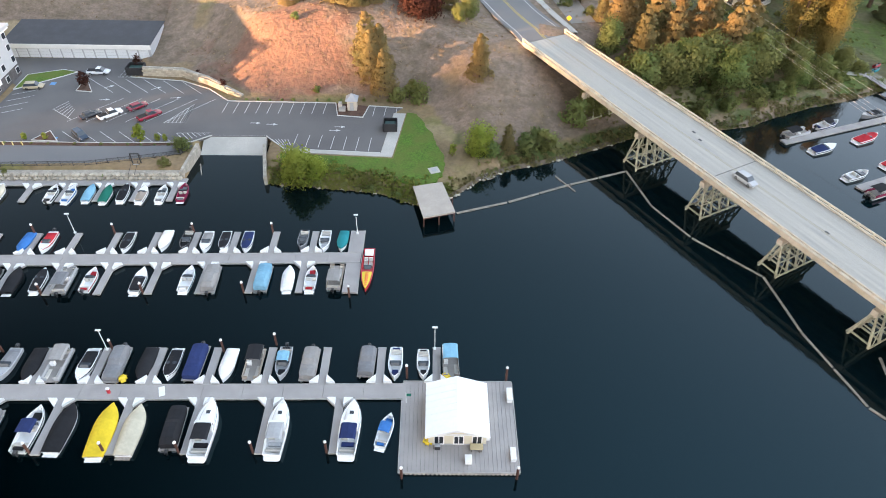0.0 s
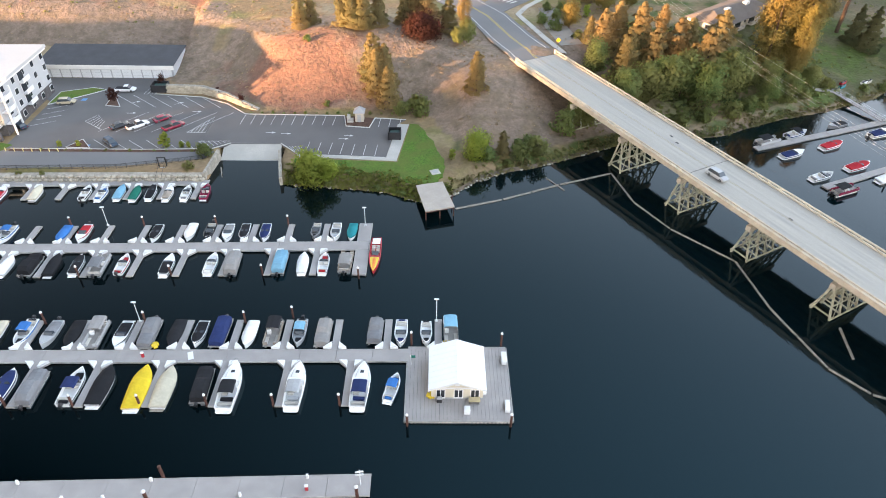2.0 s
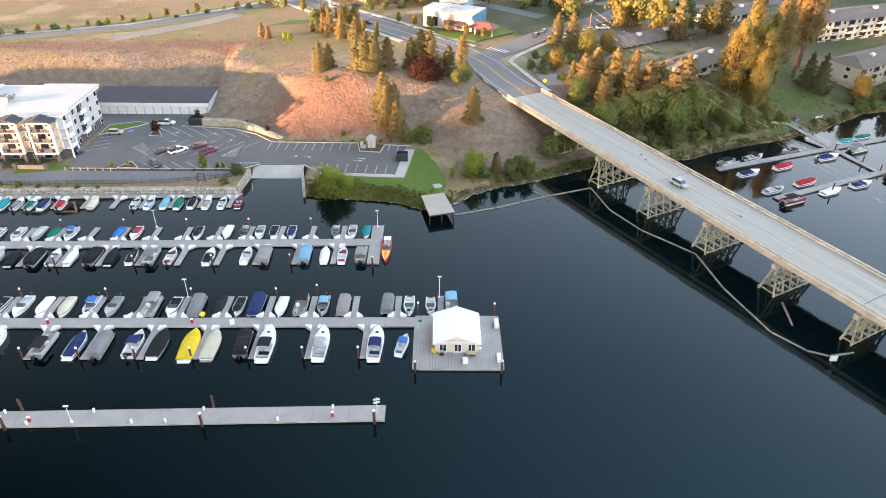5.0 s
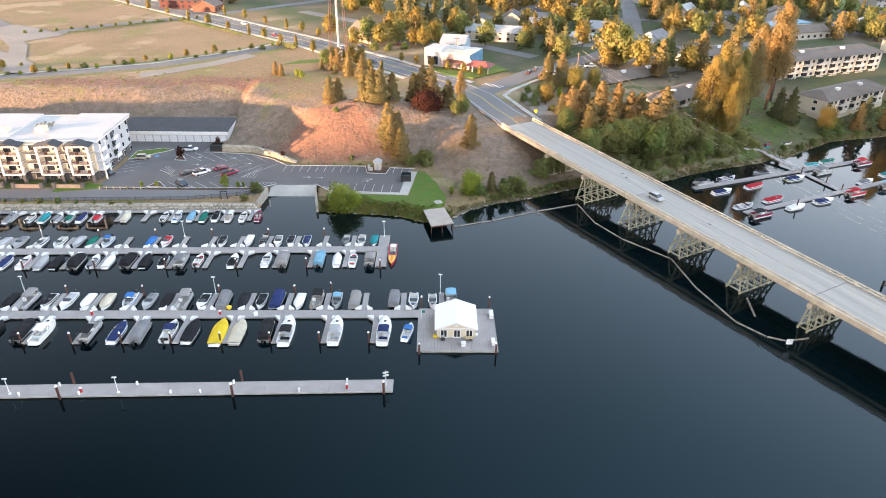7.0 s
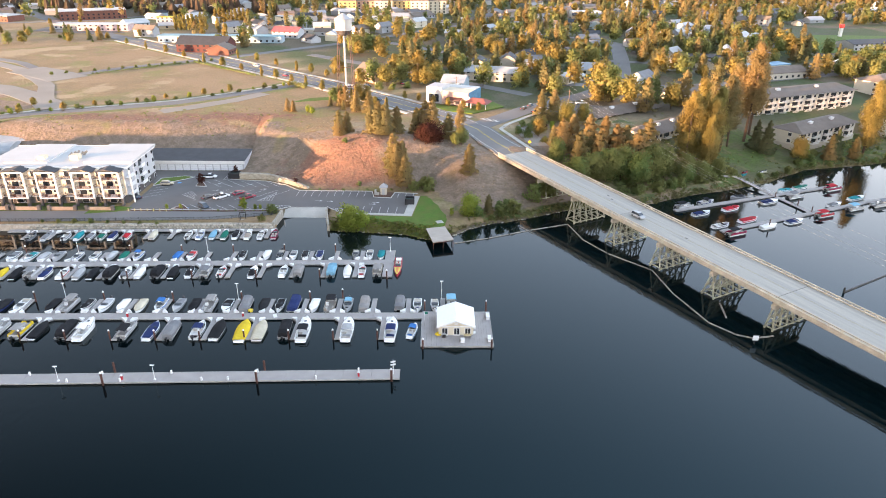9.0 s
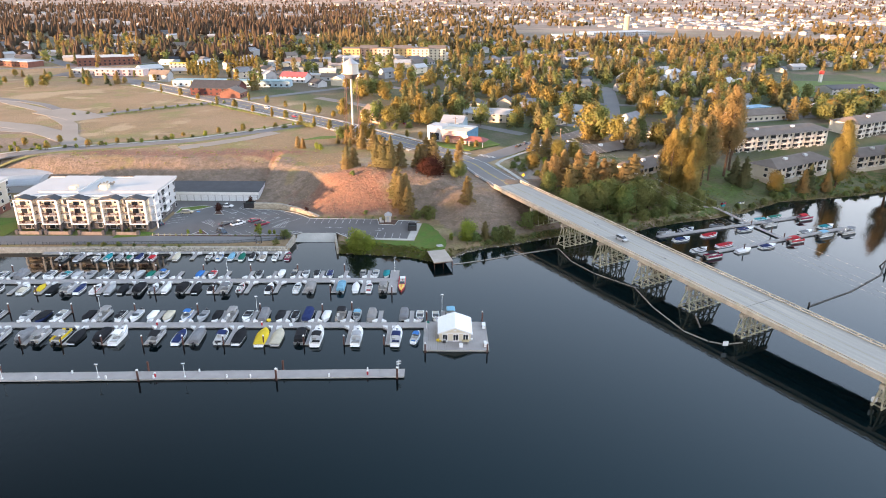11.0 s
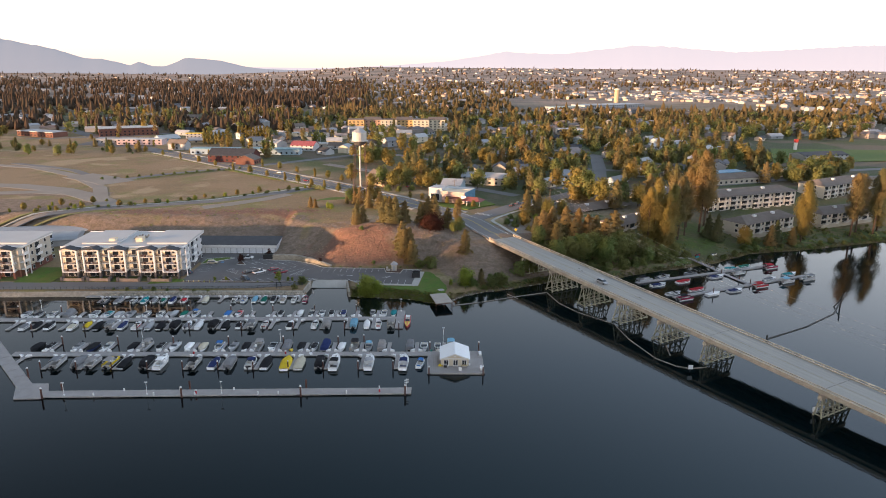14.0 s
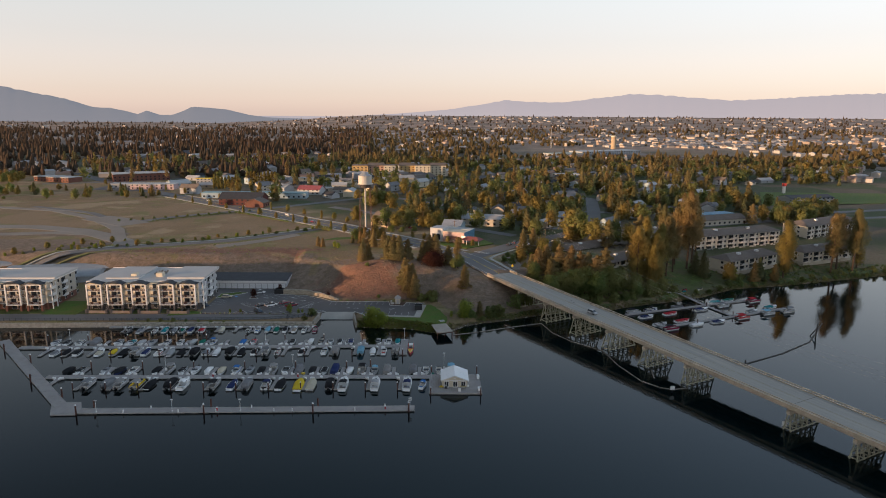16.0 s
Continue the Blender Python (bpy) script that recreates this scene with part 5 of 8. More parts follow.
def house(x, y, yaw, w, d, h, wm, rm, rise=2.6, flat=False, label="small gabled town house among trees", name="house", group="town houses"):
    t = thing(name, label, "house" if name == "house" else "building", group, pose(x, y, ground_z(x, y), 0, 0, yaw))
    if flat:
        part("wall", Shape().box(-w / 2, w / 2, -d / 2, d / 2, -0.5, h), wm, t)
        part("roof", Shape().box(-w / 2 - 0.3, w / 2 + 0.3, -d / 2 - 0.3, d / 2 + 0.3, h, h + 0.5), rm, t)
    else:
        part("wall", Shape().box(-w / 2, w / 2, -d / 2, d / 2, -0.5, h).loft([[(-w / 2, -d / 2, h), (-w / 2, d / 2, h), (-w / 2, 0, h + rise)], [(w / 2, -d / 2, h), (w / 2, d / 2, h), (w / 2, 0, h + rise)]]), wm, t)
        part("roof", Shape().loft([[(e * (w / 2 + 0.5), -d / 2 - 0.6, h - 0.3), (e * (w / 2 + 0.5), 0, h + rise + 0.05), (e * (w / 2 + 0.5), d / 2 + 0.6, h - 0.3), (e * (w / 2 + 0.5), d / 2 + 0.6, h - 0.1), (e * (w / 2 + 0.5), 0, h + rise + 0.28), (e * (w / 2 + 0.5), -d / 2 - 0.6, h - 0.1)] for e in (-1, 1)]), rm, t)
    n = max(2, round(w / 4.5)) if y < 400 or name != "house" else 1
    for fl in range(max(1, round(h / 3.2))):
        for i in range(n):
            u = -w / 2 + (i + 0.5) * w / n
            part("window", Shape().box(u - 0.8, u + 0.8, -d / 2 - 0.06, -d / 2 + 0.02, 0.9 + 3 * fl, 2.3 + 3 * fl), M["glass"], t)
    if not flat and y < 450:
        part("door", Shape().box(w / 2 - 2.0, w / 2 - 1.0, -d / 2 - 0.07, -d / 2, 0, 2.1), M["rail_dark"], t)
    return t


# named larger buildings of the town
house(-166, 414, -6, 36, 18, 5.5, surface("dark_red_siding", (0.105, 0.030, 0.026), 0.85, 0.2, 3, 0.4, 0.1), M["roof_dark"], 4.5, False, "dark red barn-like building with a charcoal roof", "town_building", "town blocks")
house(-151, 400, 84, 14, 15, 4, M["brick"], M["roof_brown"], 3.2, False, "red brick annex with a brown roof", "town_building", "town blocks")
house(-168, 458, 0, 94, 12, 4.5, TOWN_WALLS[4], surface("teal_roof", (0.20, 0.36, 0.42), 0.6), 2, True, "long low building with a teal roof", "town_building", "town blocks")
house(-123, 487, -12, 22, 14, 5, M["siding_white"], surface("red_roof", (0.36, 0.10, 0.11), 0.8), 3, False, "white building with a red roof", "town_building", "town blocks")
house(-338, 610, 28, 58, 26, 8, M["brick"], M["roof_white"], 2, True, "long red brick building with a pale flat roof", "town_building", "town blocks")
house(-286, 522, 3, 42, 15, 5, surface("pink_shop_wall", (0.56, 0.42, 0.42), 0.8), M["roof_white"], 2, True, "pink and white row of shops", "town_building", "town blocks")
house(-318, 532, 3, 30, 12, 4, M["siding_grey"], M["roof_grey"], 2, True, "long white shop with an awning roof", "town_building", "town blocks")
house(-420, 590, -20, 50, 18, 5, M["brick"], M["roof_grey"], 2, True, "low brick shop building", "town_building", "town blocks")
house(-256, 580, 3, 16, 8, 5, M["siding_grey"], surface("yellow_canopy", (0.70, 0.50, 0.05), 0.6), 2, True, "fuel station canopy with a yellow edge", "town_building", "town blocks")
house(153, 662, 8, 30, 14, 6, M["trim_white"], M["roof_white"], 2, True, "white warehouse with a pale flat roof", "town_building", "town blocks")
orange = [M["siding_cream"], surface("ochre_stucco", (0.56, 0.38, 0.17), 0.8), surface("rose_stucco", (0.46, 0.29, 0.21), 0.8)]
for k in range(6):
    house(-98 + 19 * k, 677 + 1.6 * k + 5 * (k % 2), 4, 19, 18, 13, orange[(1, 2, 0, 1, 0, 0)[k]], M["roof_brown"], 2.5, k % 2 == 0, "ochre four-storey apartment house", "town_apartments", "ochre apartments")
house(32, 318, -14, 34, 12, 5, M["siding_beige"], M["roof_grey"], 2.5, False, "long beige shed with a grey metal roof", "town_building", "town blocks")
house(8, 286, -14, 12, 16, 6, TOWN_WALLS[4], M["roof_grey"], 2.5, False, "pale blue building with a grey metal roof", "town_building", "town blocks")
house(330, 1190, 28, 150, 40, 6, M["siding_grey"], M["roof_grey"], 2, True, "large grey industrial hall", "town_building", "town blocks")
house(-38, 312, -45, 18, 13, 5, TOWN_WALLS[5], M["roof_brown"], 4, False, "tan house with a steep brown roof by the road", "house", "town houses")
house(330, 452, 15, 46, 18, 5, M["siding_grey"], M["roof_dark"], 2, False, "grey community hall in the park", "town_building", "town blocks")
house(228, 1092, 20, 64, 34, 6, M["siding_grey"], surface("pale_green_roof", (0.40, 0.47, 0.42), 0.7), 2, True, "low greenhouse hall with a pale green roof", "town_building", "town blocks")
house(200, 330, 20, 40, 14, 4, M["siding_beige"], M["roof_brown"], 2.4, False, "long low beige garage block with a brown roof", "town_building", "town blocks")
house(205, 352, 22, 32, 10, 4, M["siding_cream"], surface("blue_canopy", (0.20, 0.38, 0.52), 0.6), 1, True, "carport with a pale blue roof", "town_building", "town blocks")

# ---- roads of the town ----
def ribbon(name, pts, w, material, label, lift=0.12, step=6.0, foot=0.0):
    pts = [Vector((x, y, 0)) for x, y in pts]
    fine = []
    for a, b in zip(pts[:-1], pts[1:]):
        n = max(1, round((b - a).length / step))
        fine += [a.lerp(b, i / n) for i in range(n)]
    fine.append(pts[-1])
    rows = []
    for i, p in enumerate(fine):
        d = (fine[min(i + 1, len(fine) - 1)] - fine[max(i - 1, 0)]).normalized()
        n = Vector((-d.y, d.x, 0))
        q = [p + n * w * e for e in (-0.5, 0, 0.5)]
        zt = max(ground_z(v.x, v.y) for v in q) + lift
        lo, hi = q[0] - n * foot, q[2] + n * foot
        rows.append([(*lo.xy, zt - 0.5 - 0.55 * foot), (*q[0].xy, zt), (*q[2].xy, zt), (*hi.xy, zt - 0.5 - 0.55 * foot)])
    return structure(name, Shape().loft(rows, cap=False, closed=False), material, label)


MAIN = [(27.9, 169.8), (21.4, 186.5), (16, 205), (7, 220.5), (-8, 238), (-24, 256), (-41.3, 274.5), (-69, 305), (-97, 331), (-138, 369), (-186, 413), (-245, 467), (-320, 538), (-420, 650), (-560, 820)]
FIELDPATH = [(-330, 160), (-229, 196), (-210, 212), (-187, 228), (-159, 238), (-130, 251), (-96, 280), (-70, 310)]
ribbon("road", MAIN, 13.5, M["roadgrey"], "grey two-lane main road through the town")


def lane(name, pts, o, w, material, label, road=13.5):
    """A painted line o beside the middle of a road, laid on its surface."""
    pts = [Vector((x, y, 0)) for x, y in pts]
    fine, rows = [], []
    for a, b in zip(pts[:-1], pts[1:]):
        n = max(1, round((b - a).length / 6.0))
        fine += [a.lerp(b, i / n) for i in range(n)]
    fine.append(pts[-1])
    for i, p in enumerate(fine):
        d = (fine[min(i + 1, len(fine) - 1)] - fine[max(i - 1, 0)]).normalized()
        n = Vector((-d.y, d.x, 0))
        zt = max(ground_z(*(p + n * road * e).xy) for e in (-0.5, 0, 0.5)) + 0.12
        a, b = p + n * (o - w / 2), p + n * (o + w / 2)
        rows.append([(*a.xy, zt - 0.1), (*a.xy, zt + 0.012), (*b.xy, zt + 0.012), (*b.xy, zt - 0.1)])
    return structure(name, Shape().loft(rows, cap=False, closed=False), material, label)


def beside(pts, o):
    out = []
    for i, p in enumerate(pts):
        d = (Vector(pts[min(i + 1, len(pts) - 1)]) - Vector(pts[max(i - 1, 0)])).normalized()
        out.append((p[0] - d.y * o, p[1] + d.x * o))
    return out


for o in (-9.4, 9.4):
    ribbon("pavement", beside(MAIN[4 if o > 0 else 3:12], o), 2.2, M["concrete"], "pale concrete pavement beside the main road", 0.2)
for o in (-0.25, 0.25):
    lane("centre_line", MAIN[:12], o, 0.2, M["line_yellow"], "double yellow centre line")
for o in (-5.6, 5.6):
    lane("edge_line", MAIN[:10], o, 0.18, M["line_white"], "white edge line")
ribbon("road", [(14, 209), (28.8, 227), (41.7, 244), (60, 262), (77.7, 278), (94, 299), (110, 330), (124, 390), (140, 470)], 10.5, M["roadgrey"], "grey side street", 0.1)
for k in range(6):
    a = radians(-40)
    x, y = 20 + 1.6 * k * math.cos(a) - 2, 225 + 1.6 * k * math.sin(a) - 3
    structure("crossing_bar", Shape().beam((x, y, TOWN + 0.16), (x + 2.4, y + 2.2, TOWN + 0.16), 0.6, 0.02), M["line_white"], "white painted crossing bar")
ribbon("pavement", [(36, 174), (29.6, 193), (26, 207.5), (29.5, 215), (40, 229), (52, 243)], 1.8, M["concrete"], "pale concrete pavement at the road corner", 0.18)
M["gravel"] = surface("pale_gravel", (0.27, 0.245, 0.215), 0.95, 0.12, 4, 0.06, 0.3)
ribbon("road", FIELDPATH, 7, M["roadgrey"], "grey road along the edge of the field", 0.1)
ribbon("pavement", beside(FIELDPATH, 5.6), 2.0, M["concrete"], "pale walk along the field road", 0.1)
ribbon("gravel_path", [(-182, 232), (-200, 262), (-214, 290), (-226, 305), (-257, 339), (-301, 372), (-360, 388)], 8, M["gravel"], "pale gravel road across the field", 0.09)
ribbon("gravel_path", [(-330, 262), (-277, 269), (-246, 276), (-205, 268)], 9, M["gravel"], "broad pale gravel track", 0.07)
ribbon("road", [(-216, 318), (-201, 339), (-182, 356), (-163, 371), (-148, 380)], 8, M["roadgrey"], "short grey road between the fields", 0.11)
ribbon("gravel_path", [(-330, 300), (-270, 296), (-234, 283), (-214, 268), (-193, 250), (-182, 236)], 13, M["gravel"], "broad pale gravel road into the field", 0.10)
ribbon("pavement", [(-252, 337), (-232, 325), (-211, 309)], 22, M["gravel"], "pale paved turning place in the field", 0.13)
ribbon("road", [(-330, 392), (-289, 373), (-266, 359), (-240, 333)], 6, M["roadgrey"], "grey curved lane round the field", 0.12)
ribbon("gravel_path", [(-130.5, 232.8), (-119, 242), (-103, 258), (-92, 274)], 8, M["gravel"], "pale gravel spur", 0.08)
M["verge"] = surface("dry_green_verge", (0.125, 0.150, 0.040), 0.95, 0.35, 1.2, 0.12, 0.5, stain=(0.20, 0.165, 0.075))
for o, w in ((-6.2, 3.5), (8.4, 3.2)):
    ribbon("verge", beside(FIELDPATH, o), w, M["verge"], "half-dry green grass verge of the field road", 0.06)
ribbon("verge", beside(MAIN[7:12], 12.4), 3.0, M["verge"], "half-dry green grass verge of the main road", 0.06)
ribbon("verge", [(-207, 320), (-194, 337), (-176, 352), (-158, 366)], 3.0, M["verge"], "half-dry green grass verge", 0.06)
slab("lawn", [(-74, 254), (-50, 262), (-48, 268), (-66, 264)], TOWN - 1.6, TOWN + 0.1, M["lawn"], "small green lawn beside the road")
for pts in ([(47, 276), (-20, 340), (-90, 400)], [(78, 340), (10, 410), (-100, 520)], [(100, 390), (220, 360), (420, 420)], [(140, 470), (60, 560), (-60, 700)], [(-141, 388), (-60, 470), (60, 640), (160, 820)],
            [(-214, 470), (-120, 580), (0, 760)], [(62, 306), (140, 300), (250, 345), (420, 380)], [(-420, 560), (-330, 592), (-250, 690)]):
    ribbon("road", pts, 8, M["roadgrey"], "grey town street", 0.08, 20)
slab("car_park", [(280, 1120), (420, 1150), (400, 1230), (270, 1210)], TOWN, TOWN + 0.2, M["roadgrey"], "grey yard by the industrial hall")
slab("car_park", [(-235, 478), (-200, 440), (-150, 480), (-190, 520)], TOWN, TOWN + 0.14, M["asphalt"], "dark asphalt yard of the red building")
slab("car_park", [(-345, 512), (-300, 500), (-262, 505), (-312, 548), (-345, 545)], TOWN - 1, TOWN + 0.55, M["asphalt"], "dark asphalt parking yard of the shops")
slab("car_park", [(48, 232), (66, 226), (84, 246), (62, 262)], TOWN - 3, TOWN + 0.12, M["asphalt"], "dark asphalt parking yard by the condominiums")
slab("lawn", [(278, 425), (400, 445), (470, 520), (325, 528)], TOWN, TOWN + 0.1, M["lawn"], "green town park")
slab("lawn", [(-15, 259), (3, 238.5), (14.5, 233), (31, 247.5), (26, 258), (12, 244.5), (-6, 254)], TOWN - 0.3, TOWN + 0.13, M["lawn"], "green lawn round the corner shop")
slab("lawn", [(70, 322), (96, 330), (104, 352), (80, 356)], TOWN - 0.3, TOWN + 0.13, M["lawn"], "green town garden")

# ---- trees ----
FOL = {
    "pine": foliage("pine_needles", (0.180, 0.185, 0.084), (0.272, 0.236, 0.104), (0.325, 0.208, 0.092)),
    "fir": foliage("fir_needles", (0.112, 0.148, 0.072), (0.180, 0.195, 0.090), (0.23, 0.190, 0.088)),
    "green": foliage("green_leaves", (0.125, 0.200, 0.070), (0.210, 0.280, 0.094), (0.27, 0.250, 0.090)),
    "gold": foliage("turning_leaves", (0.225, 0.225, 0.070), (0.300, 0.265, 0.082), (0.335, 0.235, 0.076)),
    "bright": foliage("bright_willow_leaves", (0.215, 0.300, 0.046), (0.33, 0.385, 0.066), (0.28, 0.30, 0.062)),
    "red": foliage("smoke_bush_leaves", (0.058, 0.024, 0.020), (0.13, 0.052, 0.030), (0.07, 0.026, 0.022)),
}


def cards(centres, outward, size, rng):
    """Leaf clumps: small bent quads that face roughly outward."""
    n = len(centres)
    out = outward / (np.linalg.norm(outward, axis=1)[:, None] + 1e-9)
    nr = out + rng.normal(0, 0.75, (n, 3))
    nr /= np.linalg.norm(nr, axis=1)[:, None] + 1e-9
    nr *= np.where((nr * out).sum(1) < 0, -1.0, 1.0)[:, None]
    u = np.cross(nr, rng.normal(0, 1, (n, 3)))
    u /= np.linalg.norm(u, axis=1)[:, None] + 1e-9
    w = np.cross(nr, u)
    s = size * rng.uniform(0.55, 1.35, (n, 1))
    v = np.stack([centres - u * s * 0.5 - w * s * 0.33, centres + u * s * 0.5 - w * s * 0.33 - nr * s * 0.15, centres + u * s * 0.33 + w * s * 0.5, centres - u * s * 0.4 + w * s * 0.4 - nr * s * 0.15], 1)
    sh = Shape()
    sh.v = v.reshape(-1, 3).tolist()
    sh.f = [(4 * i, 4 * i + 1, 4 * i + 2, 4 * i + 3) for i in range(n)]
    soft_n = out * 0.65 + nr * 0.35
    soft_n /= np.linalg.norm(soft_n, axis=1)[:, None] + 1e-9
    sh.n = np.repeat(soft_n, 4, 0).tolist()
    return sh


def ball_points(n, rng):
    p = rng.normal(0, 1, (n, 3))
    return p / np.linalg.norm(p, axis=1)[:, None]


def broad_crown(h, r, n, rng, lobes=11, low=0.25, size=0.9):
    cs, ds = [], []
    for k in range(lobes):
        a = 2.4 * k + rng.uniform(-0.6, 0.6)
        t = (k + rng.uniform(0, 1)) / lobes
        zz = h * (low + (0.92 - low) * t)
        rad = r * 0.66 * math.sin(math.pi * (0.22 + 0.68 * t)) ** 0.8 * rng.uniform(0.45, 1.0)
        c = np.array([rad * math.cos(a), rad * math.sin(a), zz])
        lr = r * rng.uniform(0.26, 0.60)
        m = n // lobes
        d = ball_points(m, rng)
        cs.append(c + d * lr * rng.uniform(0.35, 1.25, (m, 1)) * np.array([1, 1, 0.8]))
        ds.append(d * 0.6 + (c - np.array([0, 0, h * 0.45])) / r * 0.7)
    return cards(np.concatenate(cs), np.concatenate(ds), size, rng)


def cone_crown(h, r, n, rng, low=0.12, size=0.8, power=0.9, tiers=13):
    t = rng.uniform(0, 1, n) ** 1.35
    tier = np.floor(t * tiers) / tiers
    t = tier + (t - tier) * 0.55
    z = h * (low + (1 - low) * t)
    rad = r * (1 - t) ** power * (0.75 + 0.35 * np.sin(tier * 40)) + 0.12
    a = rng.uniform(0, 6.28, n)
    lump = rng.uniform(0.55, 1.25, (tiers + 1, 7))
    rad = rad * lump[(tier * tiers + 0.5).astype(int), (a / 6.2832 * 7).astype(int) % 7] * rng.uniform(0.25, 1.1, n) ** 0.5
    c = np.stack([rad * np.cos(a), rad * np.sin(a), z - 0.12 * rad], 1)
    d = np.stack([np.cos(a), np.sin(a), np.full(n, 0.45)], 1)
    return cards(c, d, size, rng)


def column_crown(h, r, n, rng, low=0.3, size=1.0, lobes=38):
    cs, ds = [], []
    for k in range(lobes):
        t = k / (lobes - 1)
        zz = h * (low + (0.96 - low) * t)
        prof = r * (math.sin(math.pi * min(1, 0.18 + 0.80 * t)) ** 0.7) * rng.uniform(0.55, 1.15)
        a = rng.uniform(0, 6.28)
        c = np.array([prof * 0.68 * math.cos(a), prof * 0.68 * math.sin(a), zz])
        m = n // lobes
        d = ball_points(m, rng)
        cs.append(c + d * (0.20 * r + 0.32 * prof) * rng.uniform(0.3, 1.35, (m, 1)) * np.array([1, 1, 1.15]))
        ds.append(d * 0.6 + np.array([c[0], c[1], 0.25 * r]) / r * 0.8)
    return cards(np.concatenate(cs), np.concatenate(ds), size, rng)


def trunk_shape(h, r, limbs, rng, spread):
    s = Shape().tube((0, 0, -0.8), (0.02 * h, 0, h * 0.55), r, r * 0.6, 8).tube((0.02 * h, 0, h * 0.55), (0, 0.01 * h, h * 0.93), r * 0.6, r * 0.12, 7)
    for k in range(limbs):
        a = rng.uniform(0, 6.28)
        z = h * rng.uniform(0.35, 0.8)
        s.tube((0.012 * h, 0, z), (spread * math.cos(a), spread * math.sin(a), z + h * 0.12), r * 0.32, r * 0.08, 5)
    return s


KINDS = {
    # kind: (foliage, form, height, radius, clumps, label, bare part, clump size)
    "ponderosa": ("pine", "column", 34, 4.6, 9000, "tall ponderosa pine with a bare lower trunk", 0.32, 0.43),
    "cottonwood": ("gold", "column", 32, 5.2, 13000, "tall golden cottonwood lit by the low sun", 0.15, 0.40),
    "fir": ("fir", "cone", 13, 4.5, 4600, "dense conical fir on the dry slope", 0.05, 0.42),
    "pine": ("pine", "cone", 14, 5.0, 5600, "bushy pine with an uneven crown", 0.1, 0.40),
    "maple": ("green", "broad", 12, 5.4, 5200, "broad green deciduous town tree", 0.2, 0.42),
    "ash": ("gold", "broad", 12, 5.0, 5200, "broad tree with golden turning leaves", 0.22, 0.42),
    "willow": ("bright", "broad", 7, 4.2, 3600, "bright green willow by the water", 0.03, 0.34),
    "bush": ("green", "broad", 3.4, 2.6, 1100, "round green leafy shrub", 0.0, 0.34),
    "smoke_bush": ("red", "broad", 5.6, 6.0, 5200, "wide dark red smoke bush", 0.0, 0.36),
    "street_tree": ("gold", "broad", 6.5, 2.0, 700, "slim young street tree with yellowing leaves", 0.25, 0.45),
    "poplar": ("gold", "column", 15, 2.4, 1500, "narrow yellow poplar tree", 0.08, 0.7),
    "sapling": ("bright", "broad", 4.5, 1.8, 600, "small yellow-green sapling tree", 0.2, 0.38),
    "red_maple": ("red", "broad", 4.5, 1.7, 600, "small red-leaved ornamental tree", 0.25, 0.36),
}
SOURCE, NORMALS = {}, {}
TREES = [0]


def tree(kind, x, y, s=1.0, variant=None, z=None, sx=1.0, coarse=False):
    fol, how, h, r, n, label, low, size = KINDS[kind]
    TREES[0] += 1
    variant = TREES[0] % 3 if variant is None else variant
    if coarse or (y > 234 and n > 3000):
        variant, n, size = variant + 10, n // 4, size * 1.75
    at = pose(x, y, ground_z(x, y) - 0.1 if z is None else z, 0, 0, TREES[0] * 137.5)
    size_m = Matrix.Diagonal((s * sx, s * sx, s, 1))
    if (kind, variant) in SOURCE:
        src = SOURCE[kind, variant]
        return copy_thing(src, at @ size_m @ Matrix.Diagonal((1 / src.scale.x, 1 / src.scale.y, 1 / src.scale.z, 1)))
    rng = np.random.default_rng(len(SOURCE) * 7 + 11)
    name = {"bush": "shrub", "smoke_bush": "shrub"}.get(kind, "tree")
    t = thing(name, label, name, "trees and shrubs", Matrix.Identity(4))
    if how == "column":
        crown = column_crown(h, r, n, rng, low, size)
    elif how == "cone":
        crown = cone_crown(h, r, n, rng, low, size, 0.85 if kind == "fir" else 0.55)
    else:
        crown = broad_crown(h, r, n, rng, 9 if h < 5 else 18, low, size)
    part("trunk", trunk_shape(h, max(0.08, h * 0.016), 5 if how != "cone" else 0, rng, r * 0.6), M["trunk"], t)
    leaves = part("crown", crown, FOL[fol], t)
    NORMALS[leaves.data.name] = np.array(crown.n)
    t.matrix_basis = at @ size_m
    SOURCE[kind, variant] = t
    return t


